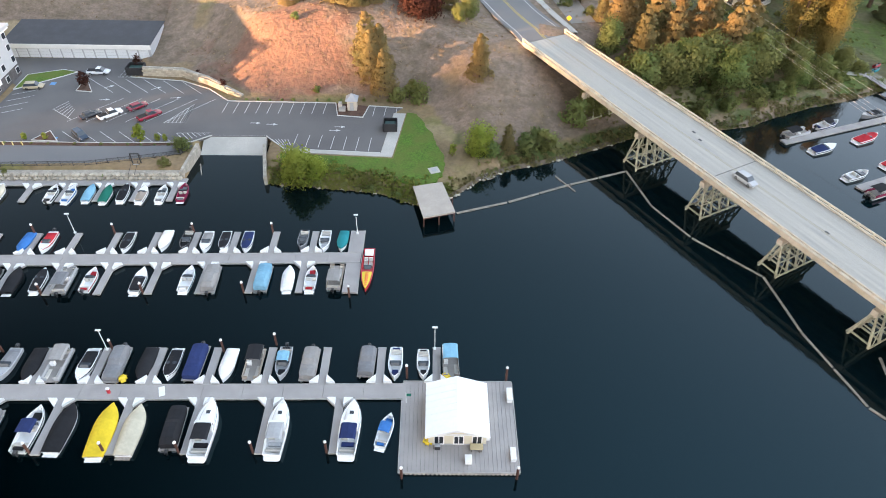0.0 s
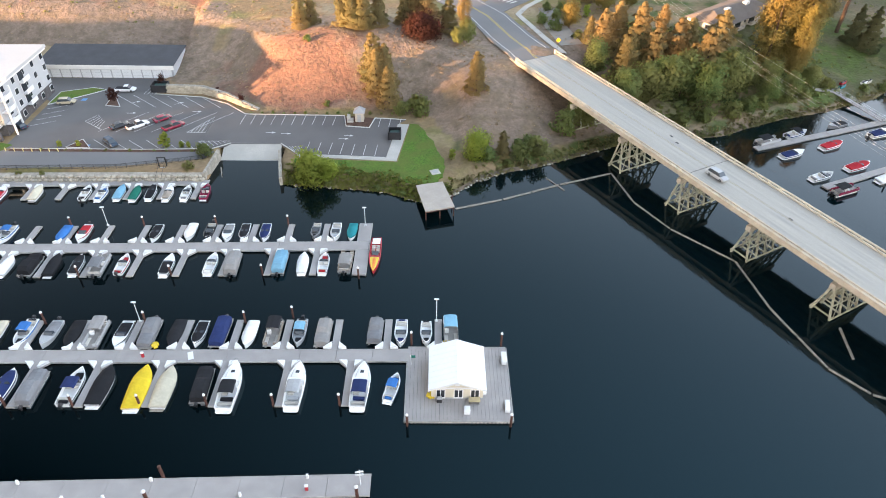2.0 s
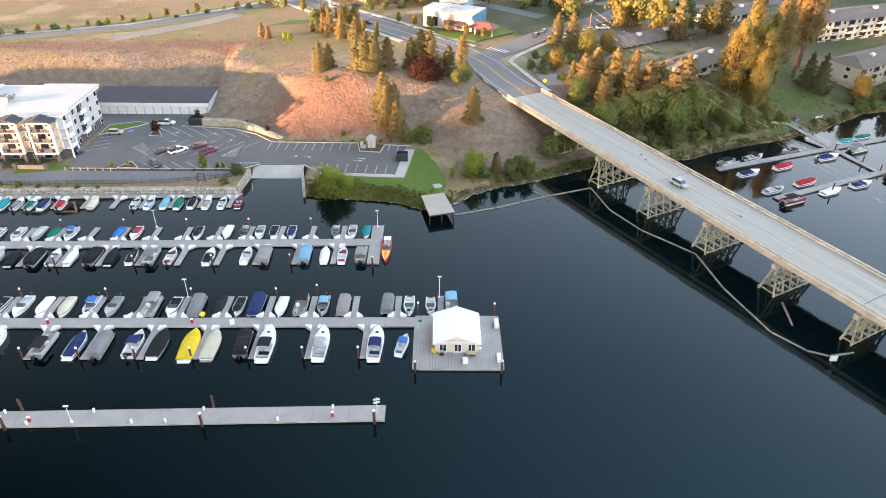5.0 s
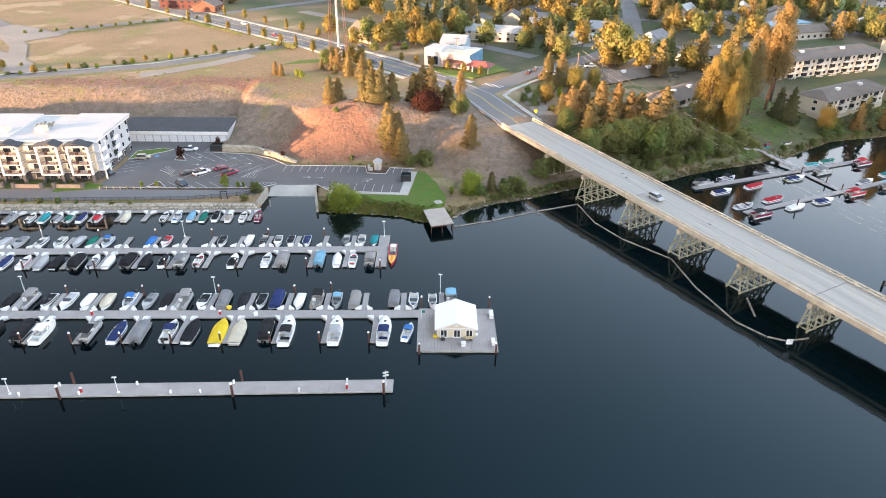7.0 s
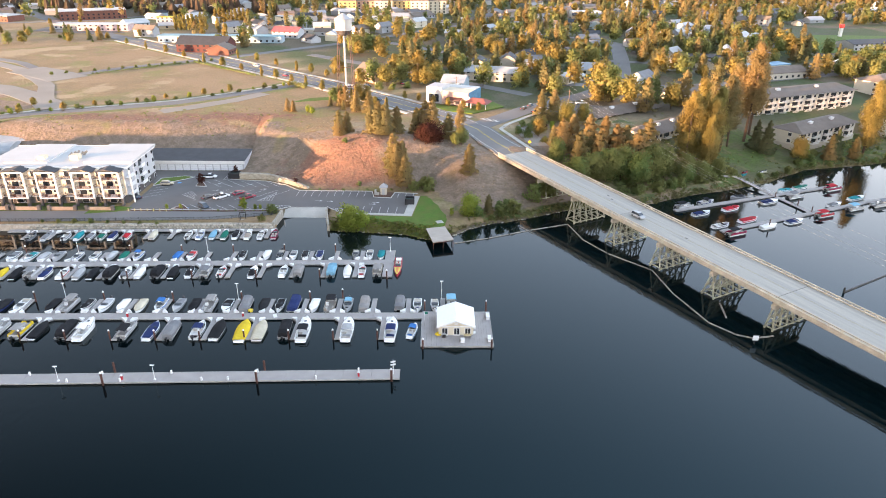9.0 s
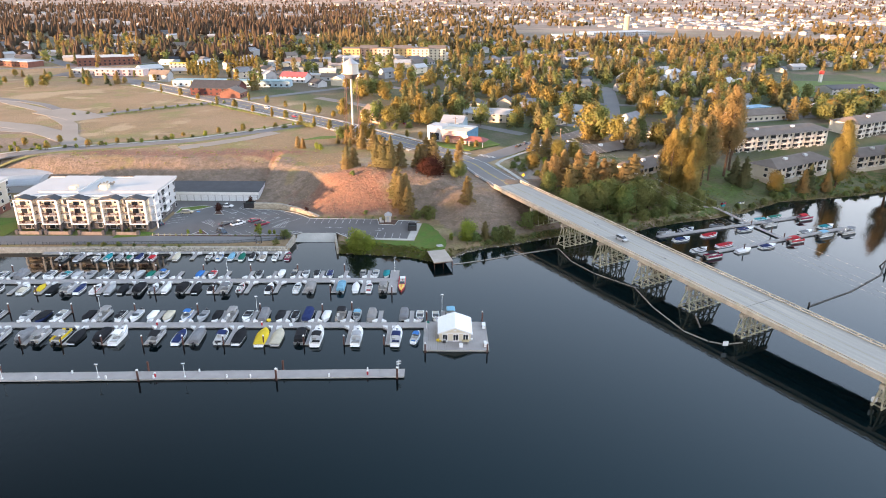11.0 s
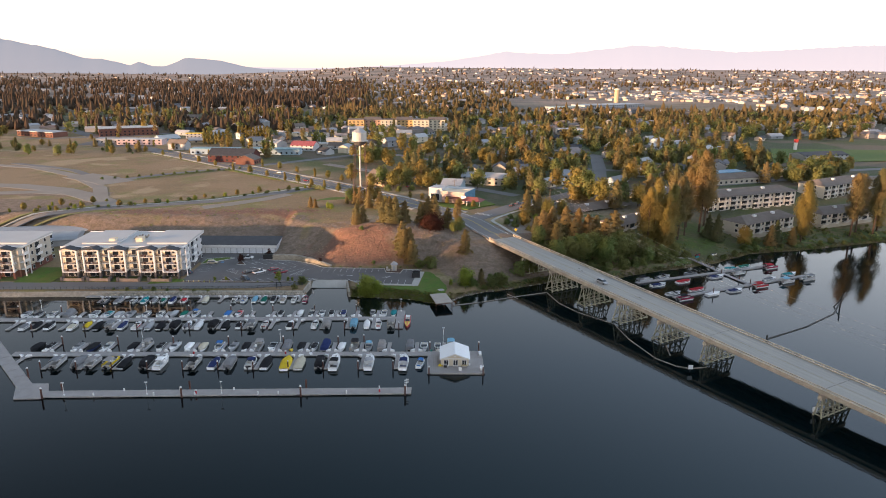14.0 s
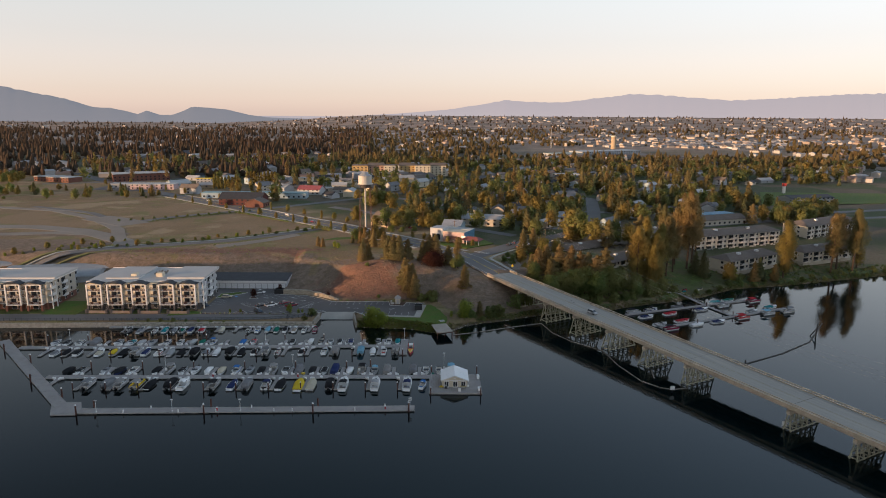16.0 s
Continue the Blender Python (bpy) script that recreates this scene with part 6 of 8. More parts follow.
# river bank west of the bridge and the dry slope
for k, x, y, s in (("willow", -29.5, 121.0, 1.12), ("willow", -25.6, 121.4, 0.7), ("willow", 9.4, 130.6, 1.0), ("bush", 12.5, 129.5, 1.0), ("pine", 15.8, 131.5, 0.5), ("bush", 20, 131.6, 1.25), ("bush", 24.5, 133.2, 1.35), ("bush", 22, 135, 1.0),
                   ("bush", 17, 128.4, 0.6), ("sapling", 3.5, 130, 0.6), ("bush", -4.5, 152.5, 1.3), ("bush", -9.6, 152.6, 1.05), ("bush", -6.5, 155, 1.0), ("maple", 35.5, 146, 0.6), ("bush", 33, 143.4, 1.75), ("bush", 38.5, 146.5, 1.2),
                   ("pine", -16.5, 159, 0.95), ("pine", -13.2, 155.5, 0.85), ("pine", -17.8, 162.5, 1.0), ("pine", -14.5, 161, 0.9), ("pine", -40.5, 184, 0.75), ("pine", -37.8, 187, 0.65), ("pine", -28, 184, 0.8),
                   ("pine", -24.5, 181, 0.95), ("pine", -21.5, 180, 0.95), ("pine", -17.5, 184, 0.8), ("pine", -6.5, 190, 1.05), ("pine", -3.5, 188, 1.1), ("pine", -10, 192, 0.8),
                   ("ponderosa", 7.6, 183, 0.47), ("maple", 8.2, 181, 0.6), ("pine", 10.1, 153.6, 0.82), ("pine", 3, 189, 0.8), ("maple", 5.5, 178, 0.45), ("bush", -37, 174, 0.5), ("bush", -30, 155.5, 0.45),
                   ("smoke_bush", -4.5, 181.0, 1.15), ("red_maple", -88.8, 158.0, 0.95), ("sapling", -66.8, 133.6, 0.9), ("red_maple", -79.0, 168.5, 0.8), ("red_maple", -72, 166, 0.45), ("red_maple", -62, 164, 0.45), ("red_maple", -53.8, 157.4, 0.6),
                   ("bush", -56.5, 130.2, 0.9), ("bush", -58.3, 123.6, 0.6), ("bush", -40, 187.5, 0.4), ("sapling", -62, 232, 0.9), ("sapling", -59.5, 230, 0.8), ("pine", -72, 236, 0.45), ("pine", -69, 234, 0.4)):
    tree(k, x, y, s)
for x in range(-99, -57, 3):
    tree("bush", x + 0.4 * math.sin(x), 131.6, 0.16 + 0.05 * math.sin(x * 3))
for x, c in ((-92.6, "ash"), (-88, "ash"), (-62.8, "ash"), (-61.2, "ash")):
    tree("bush" if c == "x" else "sapling", x, 133.4, 0.42)
for i in range(16):
    tree("bush", -50 + 2.9 * i, 152.2, 0.16 + 0.04 * (i % 3))
for i in range(14):
    tree("bush", -128 + 5.2 * i, 121.3, 0.28 + 0.06 * (i % 4))
for i in range(12):
    tree("bush", -116 + 0.2 * i, 136 + 1.6 * i, 0.26, sx=1.0)
# along the shore below the lawn
for i in range(18):
    x = -34 + 1.9 * i + 0.6 * math.sin(i * 2.1)
    tree("bush", x, float(np.interp(x, SHX, SHY)) + 0.7, 0.2 + 0.08 * (i % 3))
# grove by the east end of the bridge, tall pines and cottonwoods of the condominiums
for k, x, y, s in (("maple", 50, 156, 0.95), ("maple", 56, 158, 1.0), ("pine", 52, 166, 1.1), ("maple", 62, 160, 1.1), ("pine", 60, 168, 1.15), ("maple", 68, 163, 1.1), ("pine", 67, 171, 1.35), ("pine", 74, 166, 1.4), ("maple", 73, 158, 1.1),
                   ("maple", 80, 164, 1.2), ("pine", 47, 176, 1.0), ("pine", 52, 180, 1.1), ("pine", 58, 178, 1.25), ("ponderosa", 64, 178, 0.52), ("pine", 72, 176, 1.2), ("pine", 80, 174, 1.5), ("maple", 86, 168, 1.0), ("maple", 44, 168, 0.8),
                   ("cottonwood", 97, 178, 0.95), ("cottonwood", 102, 184, 1.06), ("cottonwood", 107, 181, 0.85), ("cottonwood", 112, 190, 0.9), ("cottonwood", 104, 174, 0.72), ("ponderosa", 118, 196, 0.95), ("ponderosa", 124, 203, 0.8),
                   ("ponderosa", 134, 210, 1.26), ("ponderosa", 140, 219, 1.05), ("ponderosa", 129, 215, 0.95), ("fir", 139, 199, 1.1), ("fir", 136, 203, 1.0), ("sapling", 152, 193, 1.6), ("ash", 149, 190, 0.85), ("fir", 168, 197, 1.0), ("pine", 164, 194, 0.8),
                   ("cottonwood", 184, 203, 0.98), ("ponderosa", 188, 208, 0.9), ("ponderosa", 216, 214, 1.0), ("ponderosa", 224, 222, 0.95), ("ponderosa", 232, 220, 1.05), ("cottonwood", 238, 226, 0.9), ("pine", 176, 196, 0.7), ("maple", 94, 168, 0.8),
                   ("maple", 92, 162, 0.7), ("maple", 100, 166, 0.65), ("maple", 108, 171, 0.6), ("bush", 114, 172, 1.0), ("bush", 86, 158, 1.2), ("bush", 80, 154, 1.2), ("bush", 72, 151, 1.1), ("bush", 64, 148, 1.1), ("bush", 58, 147, 1.0),
                   ("bush", 90, 160, 1.1), ("bush", 98, 163, 1.0), ("bush", 105, 166, 0.9), ("pine", 45, 184, 0.6), ("ash", 41, 196, 0.7), ("bush", 33, 200, 0.9), ("bush", 36, 193, 1.0), ("bush", 38, 204, 0.9), ("bush", 41, 213, 0.8), ("bush", 36, 212, 0.8), ("bush", 46, 216, 0.9), ("bush", 42, 187, 0.8),
                   ("pine", 51, 222, 1.05), ("ash", 55, 212, 0.9), ("ash", 63, 214, 0.8), ("red_maple", 44, 203, 1.0), ("sapling", 48, 206, 0.9), ("pine", 47, 232, 0.9), ("pine", 120, 252, 1.3), ("ash", 112, 246, 1.1), ("pine", 128, 236, 1.2), ("maple", 104, 256, 1.1),
                   ("pine", 98, 240, 1.2), ("ash", 92, 250, 1.3), ("maple", 86, 262, 1.5), ("ash", 82, 270, 1.6), ("fir", 108, 262, 1.4), ("ponderosa", 150, 240, 0.8), ("ponderosa", 132, 246, 0.75), ("bush", 158, 197, 0.9), ("bush", 190, 212, 0.9), ("bush", 155, 192, 0.8)):
    tree(k, x, y, s)
for i in range(26):
    x = 118 + 7.4 * i
    tree("bush", x, float(np.interp(x, SHX, SHY)) + 2.5 + 1.5 * math.sin(i * 1.9), 0.55 + 0.25 * math.sin(i * 2.7) ** 2)
# street trees along the road and the field
for i in range(26):
    u = i / 25 * 9.6 + 2.6
    k = int(u)
    if k + 1 < len(MAIN):
        p = Vector(MAIN[k]).lerp(Vector(MAIN[k + 1]), u - k)
        for o in (-12.5, 12.5):
            d = (Vector(MAIN[k + 1]) - Vector(MAIN[k])).normalized()
            if not (o < 0 and p.y < 300) and not (20 < p.y - 0.0 < 246):
                tree(("street_tree", "street_tree", "poplar")[i % 3], p.x - d.y * o, p.y + d.x * o, (0.8, 1.0, 0.42)[i % 3])
for i in range(6):
    tree("street_tree", -16 + 7.2 * i - 2, 247 - 4.5 * i + 14, 0.75)
for i in range(30):
    u = i / 29
    x, y = -214 + 132 * u, 214 + 74 * u ** 1.3 + 7
    tree(("bush", "sapling", "street_tree")[i % 3], x + 1.5 * math.sin(i), y + 2 * math.sin(i * 2.3), 0.55 + 0.15 * math.sin(i * 1.7), sx=1.25)
for i in range(14):
    tree(("ash", "bush", "sapling")[i % 3], -250 + 4.6 * i, 206 + 3.2 * i + 3 * math.sin(i), 0.35 + 0.1 * (i % 3))
for i in range(14):
    tree("bush", -228 + 6.5 * i, 322 + 4.2 * i, 0.5)
for i in range(6, 16):
    tree("pine", -66 + 2.4 * i + 2 * math.sin(i * 4), 246 + 1.2 * math.sin(i * 2.2) - 0.9 * i * (i > 8), 0.35 + 0.2 * (i % 3))

# trees of the town, kept off streets and roofs
BUILT = [o.matrix_basis.translation.copy() for o in scene.objects if o.parent is None and o.get("category") in ("house", "building", "shop", "apartment building", "water tower")]
STREETS = [MAIN, FIELDPATH, [(14, 209), (41.7, 244), (77.7, 278), (110, 330), (124, 390), (140, 470)], [(47, 276), (-20, 340), (-90, 400)], [(78, 340), (10, 410), (-100, 520)], [(-141, 388), (-60, 470), (60, 640), (160, 820)]]


def near_street(x, y, gap):
    p = Vector((x, y))
    for pts in STREETS:
        for a, b in zip(pts[:-1], pts[1:]):
            a, b = Vector(a), Vector(b)
            u = max(0, min(1, (p - a).dot(b - a) / (b - a).length_squared))
            if (p - a.lerp(b, u)).length < gap:
                return True
    return False


rt = random.Random(21)
for i, k in enumerate(("ash", "maple", "pine", "fir", "ponderosa", "poplar")):
    for v in range(3):
        tree(k, -452 - 14 * i - 5 * v, 560 + 17 * v + 9 * i, 0.4 if k == "ponderosa" else 0.9, v, coarse=True)
HOUSES = []
tries = 0
for hx, hy, hw in ((-176, 512, 14), (-158, 520, 16), (-140, 512, 13), (-112, 512, 15), (-96, 500, 14), (-182, 548, 14), (-164, 556, 18), (-146, 546, 14), (-126, 552, 13), (-104, 540, 15), (-86, 552, 14), (-190, 590, 16), (-170, 600, 14), (-148, 590, 14), (-128, 604, 18), (-104, 590, 13), (-82, 604, 14), (-60, 590, 14), (-38, 602, 16),
                   (-100, 460, 13), (-84, 472, 15), (-66, 500, 14), (-48, 520, 13), (-20, 560, 15), (4, 585, 14), (22, 610, 13), (60, 345, 15), (44, 362, 14), (24, 352, 14), (62, 372, 13), (96, 405, 16), (116, 430, 14), (150, 455, 15), (176, 478, 14), (128, 508, 13), (205, 520, 15), (240, 545, 14)):
    HOUSES.append((hx, hy))
    house(hx, hy, rt.choice((-42, 48, -10, 8, 80)), hw, rt.uniform(8, 11), rt.choice((3.2, 5.4)), rt.choice(TOWN_WALLS[:4]), rt.choice(TOWN_ROOFS), rt.uniform(1.8, 3.2), rt.random() < 0.2, "pale town house among trees")
while len(HOUSES) < 146 and tries < 9000:
    tries += 1
    y = 285 + 560 * rt.random() ** 1.2
    x = rt.uniform(-0.55, 0.66) * (y + 60)
    if (x < 190 - 0.42 * y and y < 470) or near_street(x, y, 13) or any((Vector((x, y)) - v.xy).length < 26 for v in BUILT) or any(math.dist((x, y), q) < 19 for q in HOUSES) or (270 < x < 520 and 390 < y < 600) or (y < 350 and 120 < x < 330):
        continue
    HOUSES.append((x, y))
    w, d = rt.uniform(11, 19), rt.uniform(8, 12)
    big = rt.random() < 0.2
    house(x, y, rt.choice((-42, 48, -14, 20, 70)), w * (1.6 if big else 1), d * (1.3 if big else 1), rt.choice((3, 3.2, 5.6)), rt.choice(TOWN_WALLS), rt.choice(TOWN_ROOFS), rt.uniform(1.8, 3.4), big and rt.random() < 0.6,
          "flat-roofed town building among trees" if big else "small gabled town house among trees", "town_building" if big else "house", "town houses")
for i in range(46):
    x, y = rt.uniform(-430, -255), rt.uniform(436, 508)
    if not near_street(x, y, 11):
        k = rt.choice(("maple", "maple", "ash", "pine", "fir", "bush"))
        tree(k, x, y, rt.uniform(0.45, 0.8), coarse=k != "bush")
count, tries = 0, 0
PLACED = []
NEAR, REST = [0], {}
while count < 1200 and tries < 30000:
    tries += 1
    y = 258 + 660 * rt.random() ** 1.2
    x = rt.uniform(-0.6, 0.68) * (y + 80)
    left = x < 118 - 0.45 * y
    if left and y < 425:
        continue
    if near_street(x, y, 9) or any((Vector((x, y)) - v.xy).length < 17 for v in BUILT) or any(math.dist((x, y), q) < 9 for q in HOUSES) or any(abs(x - q[0]) < 4.5 and abs(y - q[1]) < 4.5 for q in PLACED):
        continue
    if (280 < x < 520 and 395 < y < 600) or (100 < x < 330 and 255 < y < 325) or (-30 < x < 40 and y < 275) or (left and rt.random() < 0.5):
        continue
    if -420 < x < -195 and 425 < y < 610 and rt.random() < 0.85:
        continue
    if -205 < x < 15 and 430 < y < 690 and rt.random() < (0.72 if x > -120 and y > 540 else 0.5):
        continue
    if any(abs(x - q[0]) < 8 and 0 < q[1] - y < 22 for q in HOUSES) and rt.random() < 0.4:
        continue
    PLACED.append((x, y))
    count += 1
    k = rt.choice(("ash", "ash", "maple", "maple", "pine", "maple", "fir", "ponderosa", "ash", "fir")) if not left else rt.choice(("maple", "pine", "fir", "ponderosa", "poplar"))
    size = rt.uniform(0.4, 0.68) if k == "ponderosa" else rt.uniform(0.75, 1.35) if k in ("fir", "pine") else rt.uniform(0.65, 1.2)
    if y < 420 and count < 190 and NEAR[0] < 60:
        NEAR[0] += 1
        tree(k, x, y, size, coarse=True)
    else:
        REST.setdefault(KINDS[k][0], []).append((k, count % 3, x, y, size))
for fol, rest in REST.items():
    vs, ns = [], []
    for k, v, x, y, size in rest:
        v += 10
        if (k, v) not in SOURCE:
            v = next(b for a, b in SOURCE if a == k and b >= 10)
        me = next(o for o in SOURCE[k, v].children if o.name.startswith("crown")).data
        co = np.empty(len(me.vertices) * 3)
        me.vertices.foreach_get("co", co)
        co = co.reshape(-1, 4, 3)
        nm = NORMALS[me.name].reshape(-1, 4, 3)
        keep, grow = (0.5, 1.35) if y < 430 else (0.26, 1.75) if y < 580 else (0.15, 2.1)
        co, nm = co[::max(1, round(1 / keep))], nm[::max(1, round(1 / keep))]
        mid = co.mean(1, keepdims=True)
        co = (mid + (co - mid) * grow).reshape(-1, 3) * size
        a = len(vs) * 0.001 + x
        rot = np.array([[math.cos(a), -math.sin(a), 0], [math.sin(a), math.cos(a), 0], [0, 0, 1]])
        vs.append(co @ rot.T + np.array([x, y, ground_z(x, y)]))
        ns.append(nm.reshape(-1, 3) @ rot.T)
    v = np.concatenate(vs)
    sh = Shape()
    sh.v = v.tolist()
    sh.n = np.concatenate(ns).tolist()
    sh.f = [(4 * i, 4 * i + 1, 4 * i + 2, 4 * i + 3) for i in range(len(v) // 4)]
    tagged(part("town_trees", sh, FOL[fol], None, "many leafy trees between the town houses"), category="trees", kind="stuff")
for k, x, y, sz in (("maple", -53, 254, 0.62), ("maple", -49.5, 257, 0.7), ("ash", -41, 256, 0.75), ("ash", -37, 260, 0.6), ("ash", -30, 296, 1.0), ("maple", -22, 302, 1.05), ("ash", -8, 296, 0.9), ("maple", -38, 304, 1.1), ("ash", -2, 304, 1.0), ("ash", -44, 296, 0.8),
                     ("maple", 24, 300, 1.1), ("ash", 46, 300, 1.0), ("bush", -33, 287, 1.1), ("bush", -26, 286, 1.0), ("bush", -18, 290, 1.0), ("ash", -60, 322, 1.0)):
    tree(k, x, y, sz, coarse=k != "bush")
for i in range(18):
    tree("poplar", -228 + 3.6 * i + (i > 7) * -8, 527 + 0.3 * i + (i > 7) * 44, rt.uniform(0.75, 1.0), coarse=True)


# ---- distance: woods and roofs as far as the plain reaches ----
def far_woods(name, count, y0, y1, side, conifer, seed, label, material):
    rng = np.random.default_rng(seed)
    s = Shape()
    made = 0
    while made < count:
        y = y0 + (y1 - y0) * rng.random() ** 1.5
        x = rng.uniform(*side) * (y + 150)
        if (140 < x < 730 and 1040 < y < 1480) or (380 < x < 900 and 1480 < y < 1800 and rng.random() < 0.75) or (350 < x < 1500 and 1500 < y < 2300 and rng.random() < 0.8) or (rng.random() < 0.5 + 0.5 * math.sin(x / 90.0) * math.cos(y / 140.0) - 0.25):
            continue
        made += 1
        z = ground_z(x, y)
        h = rng.uniform(11, 21) if rng.random() < conifer else rng.uniform(6, 11)
        tall = h > 11.5
        r = h * (0.21 if tall else 0.46)
        n = 5
        j = lambda: rng.uniform(0.65, 1.3)
        prof = ((0.08, 0.55), (0.28, 1.0), (0.6, 0.62), (1.0, 0.05)) if tall else ((0.1, 0.6), (0.4, 1.05), (0.75, 0.8), (1.0, 0.2))
        s.loft([[(x + r * q * j() * math.cos(a), y + r * q * j() * math.sin(a), z + h * p) for a in (2 * math.pi * i / n for i in range(n))] for p, q in prof])
    return tagged(part(name, s, material, None, label), category="woods", kind="stuff")


FAR_DARK = foliage("distant_conifers", (0.062, 0.062, 0.046), (0.135, 0.102, 0.070), (0.15, 0.092, 0.062))
FAR_MIX = foliage("distant_mixed_trees", (0.075, 0.092, 0.045), (0.20, 0.155, 0.068), (0.2, 0.14, 0.07))
far_woods("far_woods", 2700, 1060, 2700, (-0.75, -0.10), 0.85, 3, "dark conifer woods beyond the town", FAR_DARK)
far_woods("far_woods", 760, 640, 1120, (-0.80, -0.20), 0.45, 13, "scattered trees between the shops and the woods", FAR_DARK)
far_woods("far_woods", 2700, 820, 2600, (-0.16, 0.78), 0.25, 4, "mixed trees among distant roofs", FAR_MIX)
far_woods("far_woods", 1900, 2000, 4500, (-0.75, 0.78), 0.4, 5, "distant woods on the plain", FAR_DARK)


def far_roofs(count, y0, y1, seed, side=(-0.7, 0.75), size=1.0):
    rng = np.random.default_rng(seed)
    walls, roofs = Shape(), Shape()
    made = 0
    while made < count:
        y = y0 + (y1 - y0) * rng.random() ** 1.4
        x = rng.uniform(*side) * (y + 150)
        if (x < -0.2 * y and rng.random() < (0.2 if y < 1500 else 0.7)) or (140 < x < 600 and 1040 < y < 1440):
            continue
        made += 1
        z = ground_z(x, y)
        w, d, h = rng.uniform(9, 16) * size, rng.uniform(8, 11) * size, rng.uniform(3, 6)
        a = rng.choice((0.3, -0.7, 0.9))
        c, sn = math.cos(a), math.sin(a)
        P = lambda u, v, q: (x + u * c - v * sn, y + u * sn + v * c, z + q)
        walls.loft([[P(-w / 2, -d / 2, 0), P(w / 2, -d / 2, 0), P(w / 2, d / 2, 0), P(-w / 2, d / 2, 0)], [P(-w / 2, -d / 2, h), P(w / 2, -d / 2, h), P(w / 2, d / 2, h), P(-w / 2, d / 2, h)]])
        roofs.loft([[P(-w / 2 - 0.5, -d / 2 - 0.5, h), P(w / 2 + 0.5, -d / 2 - 0.5, h), P(w / 2 + 0.5, d / 2 + 0.5, h), P(-w / 2 - 0.5, d / 2 + 0.5, h)], [P(-w / 2, -0.3, h + 2.2), P(w / 2, -0.3, h + 2.2), P(w / 2, 0.3, h + 2.2), P(-w / 2, 0.3, h + 2.2)]])
    return walls, roofs


def island_mix(name, cols):
    m, nodes, links, bsdf = node_mat(name)
    geo = nodes.new("ShaderNodeNewGeometry")
    ramp = nodes.new("ShaderNodeValToRGB")
    ramp.color_ramp.interpolation = 'CONSTANT'
    while len(ramp.color_ramp.elements) < len(cols):
        ramp.color_ramp.elements.new(0.5)
    for i, c in enumerate(cols):
        ramp.color_ramp.elements[i].position = i / len(cols)
        ramp.color_ramp.elements[i].color = (*c, 1)
    links.new(geo.outputs["Random Per Island"], ramp.inputs["Fac"])
    links.new(ramp.outputs["Color"], bsdf.inputs["Base Color"])
    bsdf.inputs["Roughness"].default_value = 0.8
    return m


FW = island_mix("distant_walls", [(0.42, 0.40, 0.38), (0.33, 0.26, 0.21), (0.24, 0.24, 0.25), (0.45, 0.38, 0.32)])
FR = island_mix("distant_roofs", [(0.18, 0.17, 0.17), (0.36, 0.36, 0.37), (0.24, 0.17, 0.14), (0.28, 0.28, 0.29), (0.13, 0.12, 0.12), (0.44, 0.43, 0.42), (0.20, 0.17, 0.15)])
for n_, a_, b_, sd, sz, sp in ((520, 640, 1900, 31, 1.15, (-0.7, 0.75)), (640, 1700, 4400, 32, 1.6, (-0.7, 0.75)), (130, 1440, 1760, 33, 1.5, (0.32, 0.52))):
    w_, r_ = far_roofs(n_, a_, b_, sd, sp, size=sz)
    tagged(part("distant_houses", w_, FW, None, "pale distant houses on the plain"), category="houses", kind="stuff")
    tagged(part("distant_roofs", r_, FR, None, "grey and white distant roofs on the plain"), category="roofs", kind="stuff")


silo = thing("storage_silo", "tall tan concrete storage silo on the open field", "silo", at=pose(394, 1375, ground_z(394, 1375)))
part("shaft", Shape().loft([ring_at(-1, 6.0), ring_at(27, 5.6)]), TOWN_WALLS[5], silo)
part("cap", Shape().loft([ring_at(27, 6.2), ring_at(29.5, 6.2), ring_at(31, 1.5)]), M["siding_cream"], silo, "pale cap")
mast = thing("radio_mast", "slim grey lattice radio mast on the open field", "mast", at=pose(258, 1408, ground_z(258, 1408)))
for ax, ay in ((-1.3, -0.8), (1.3, -0.8), (0, 1.5)):
    part("leg", Shape().tube((ax, ay, -0.5), (ax * 0.3, ay * 0.3, 46), 0.28, 0.2, 5), M["roof_grey"], mast)
for z in range(4, 46, 6):
    part("brace", Shape().beam((-1.3 + 0.02 * z, -0.8, z), (1.3 - 0.02 * z, -0.8, z + 4), 0.2, 0.2), M["roof_grey"], mast)
structure("yard_wall", Shape().beam((628, 1733, 12), (679, 1410, 12), 2.0, 5.0), M["trim_white"], "long white wall across the open field")
ps = thing("pole_sign", "tall white pole sign with a red top beside the park", "sign", at=pose(344.5, 519, ground_z(344.5, 519)))
part("post", Shape().soft(-1.2, 1.2, -1.2, 1.2, 0, 7.5, 0.2), M["trim_white"], ps)
part("panel", Shape().soft(-1.5, 1.5, -1.5, 1.5, 7.5, 10.5, 0.3), surface("red_sign_panel", (0.5, 0.05, 0.04), 0.6), ps, "red top panel")


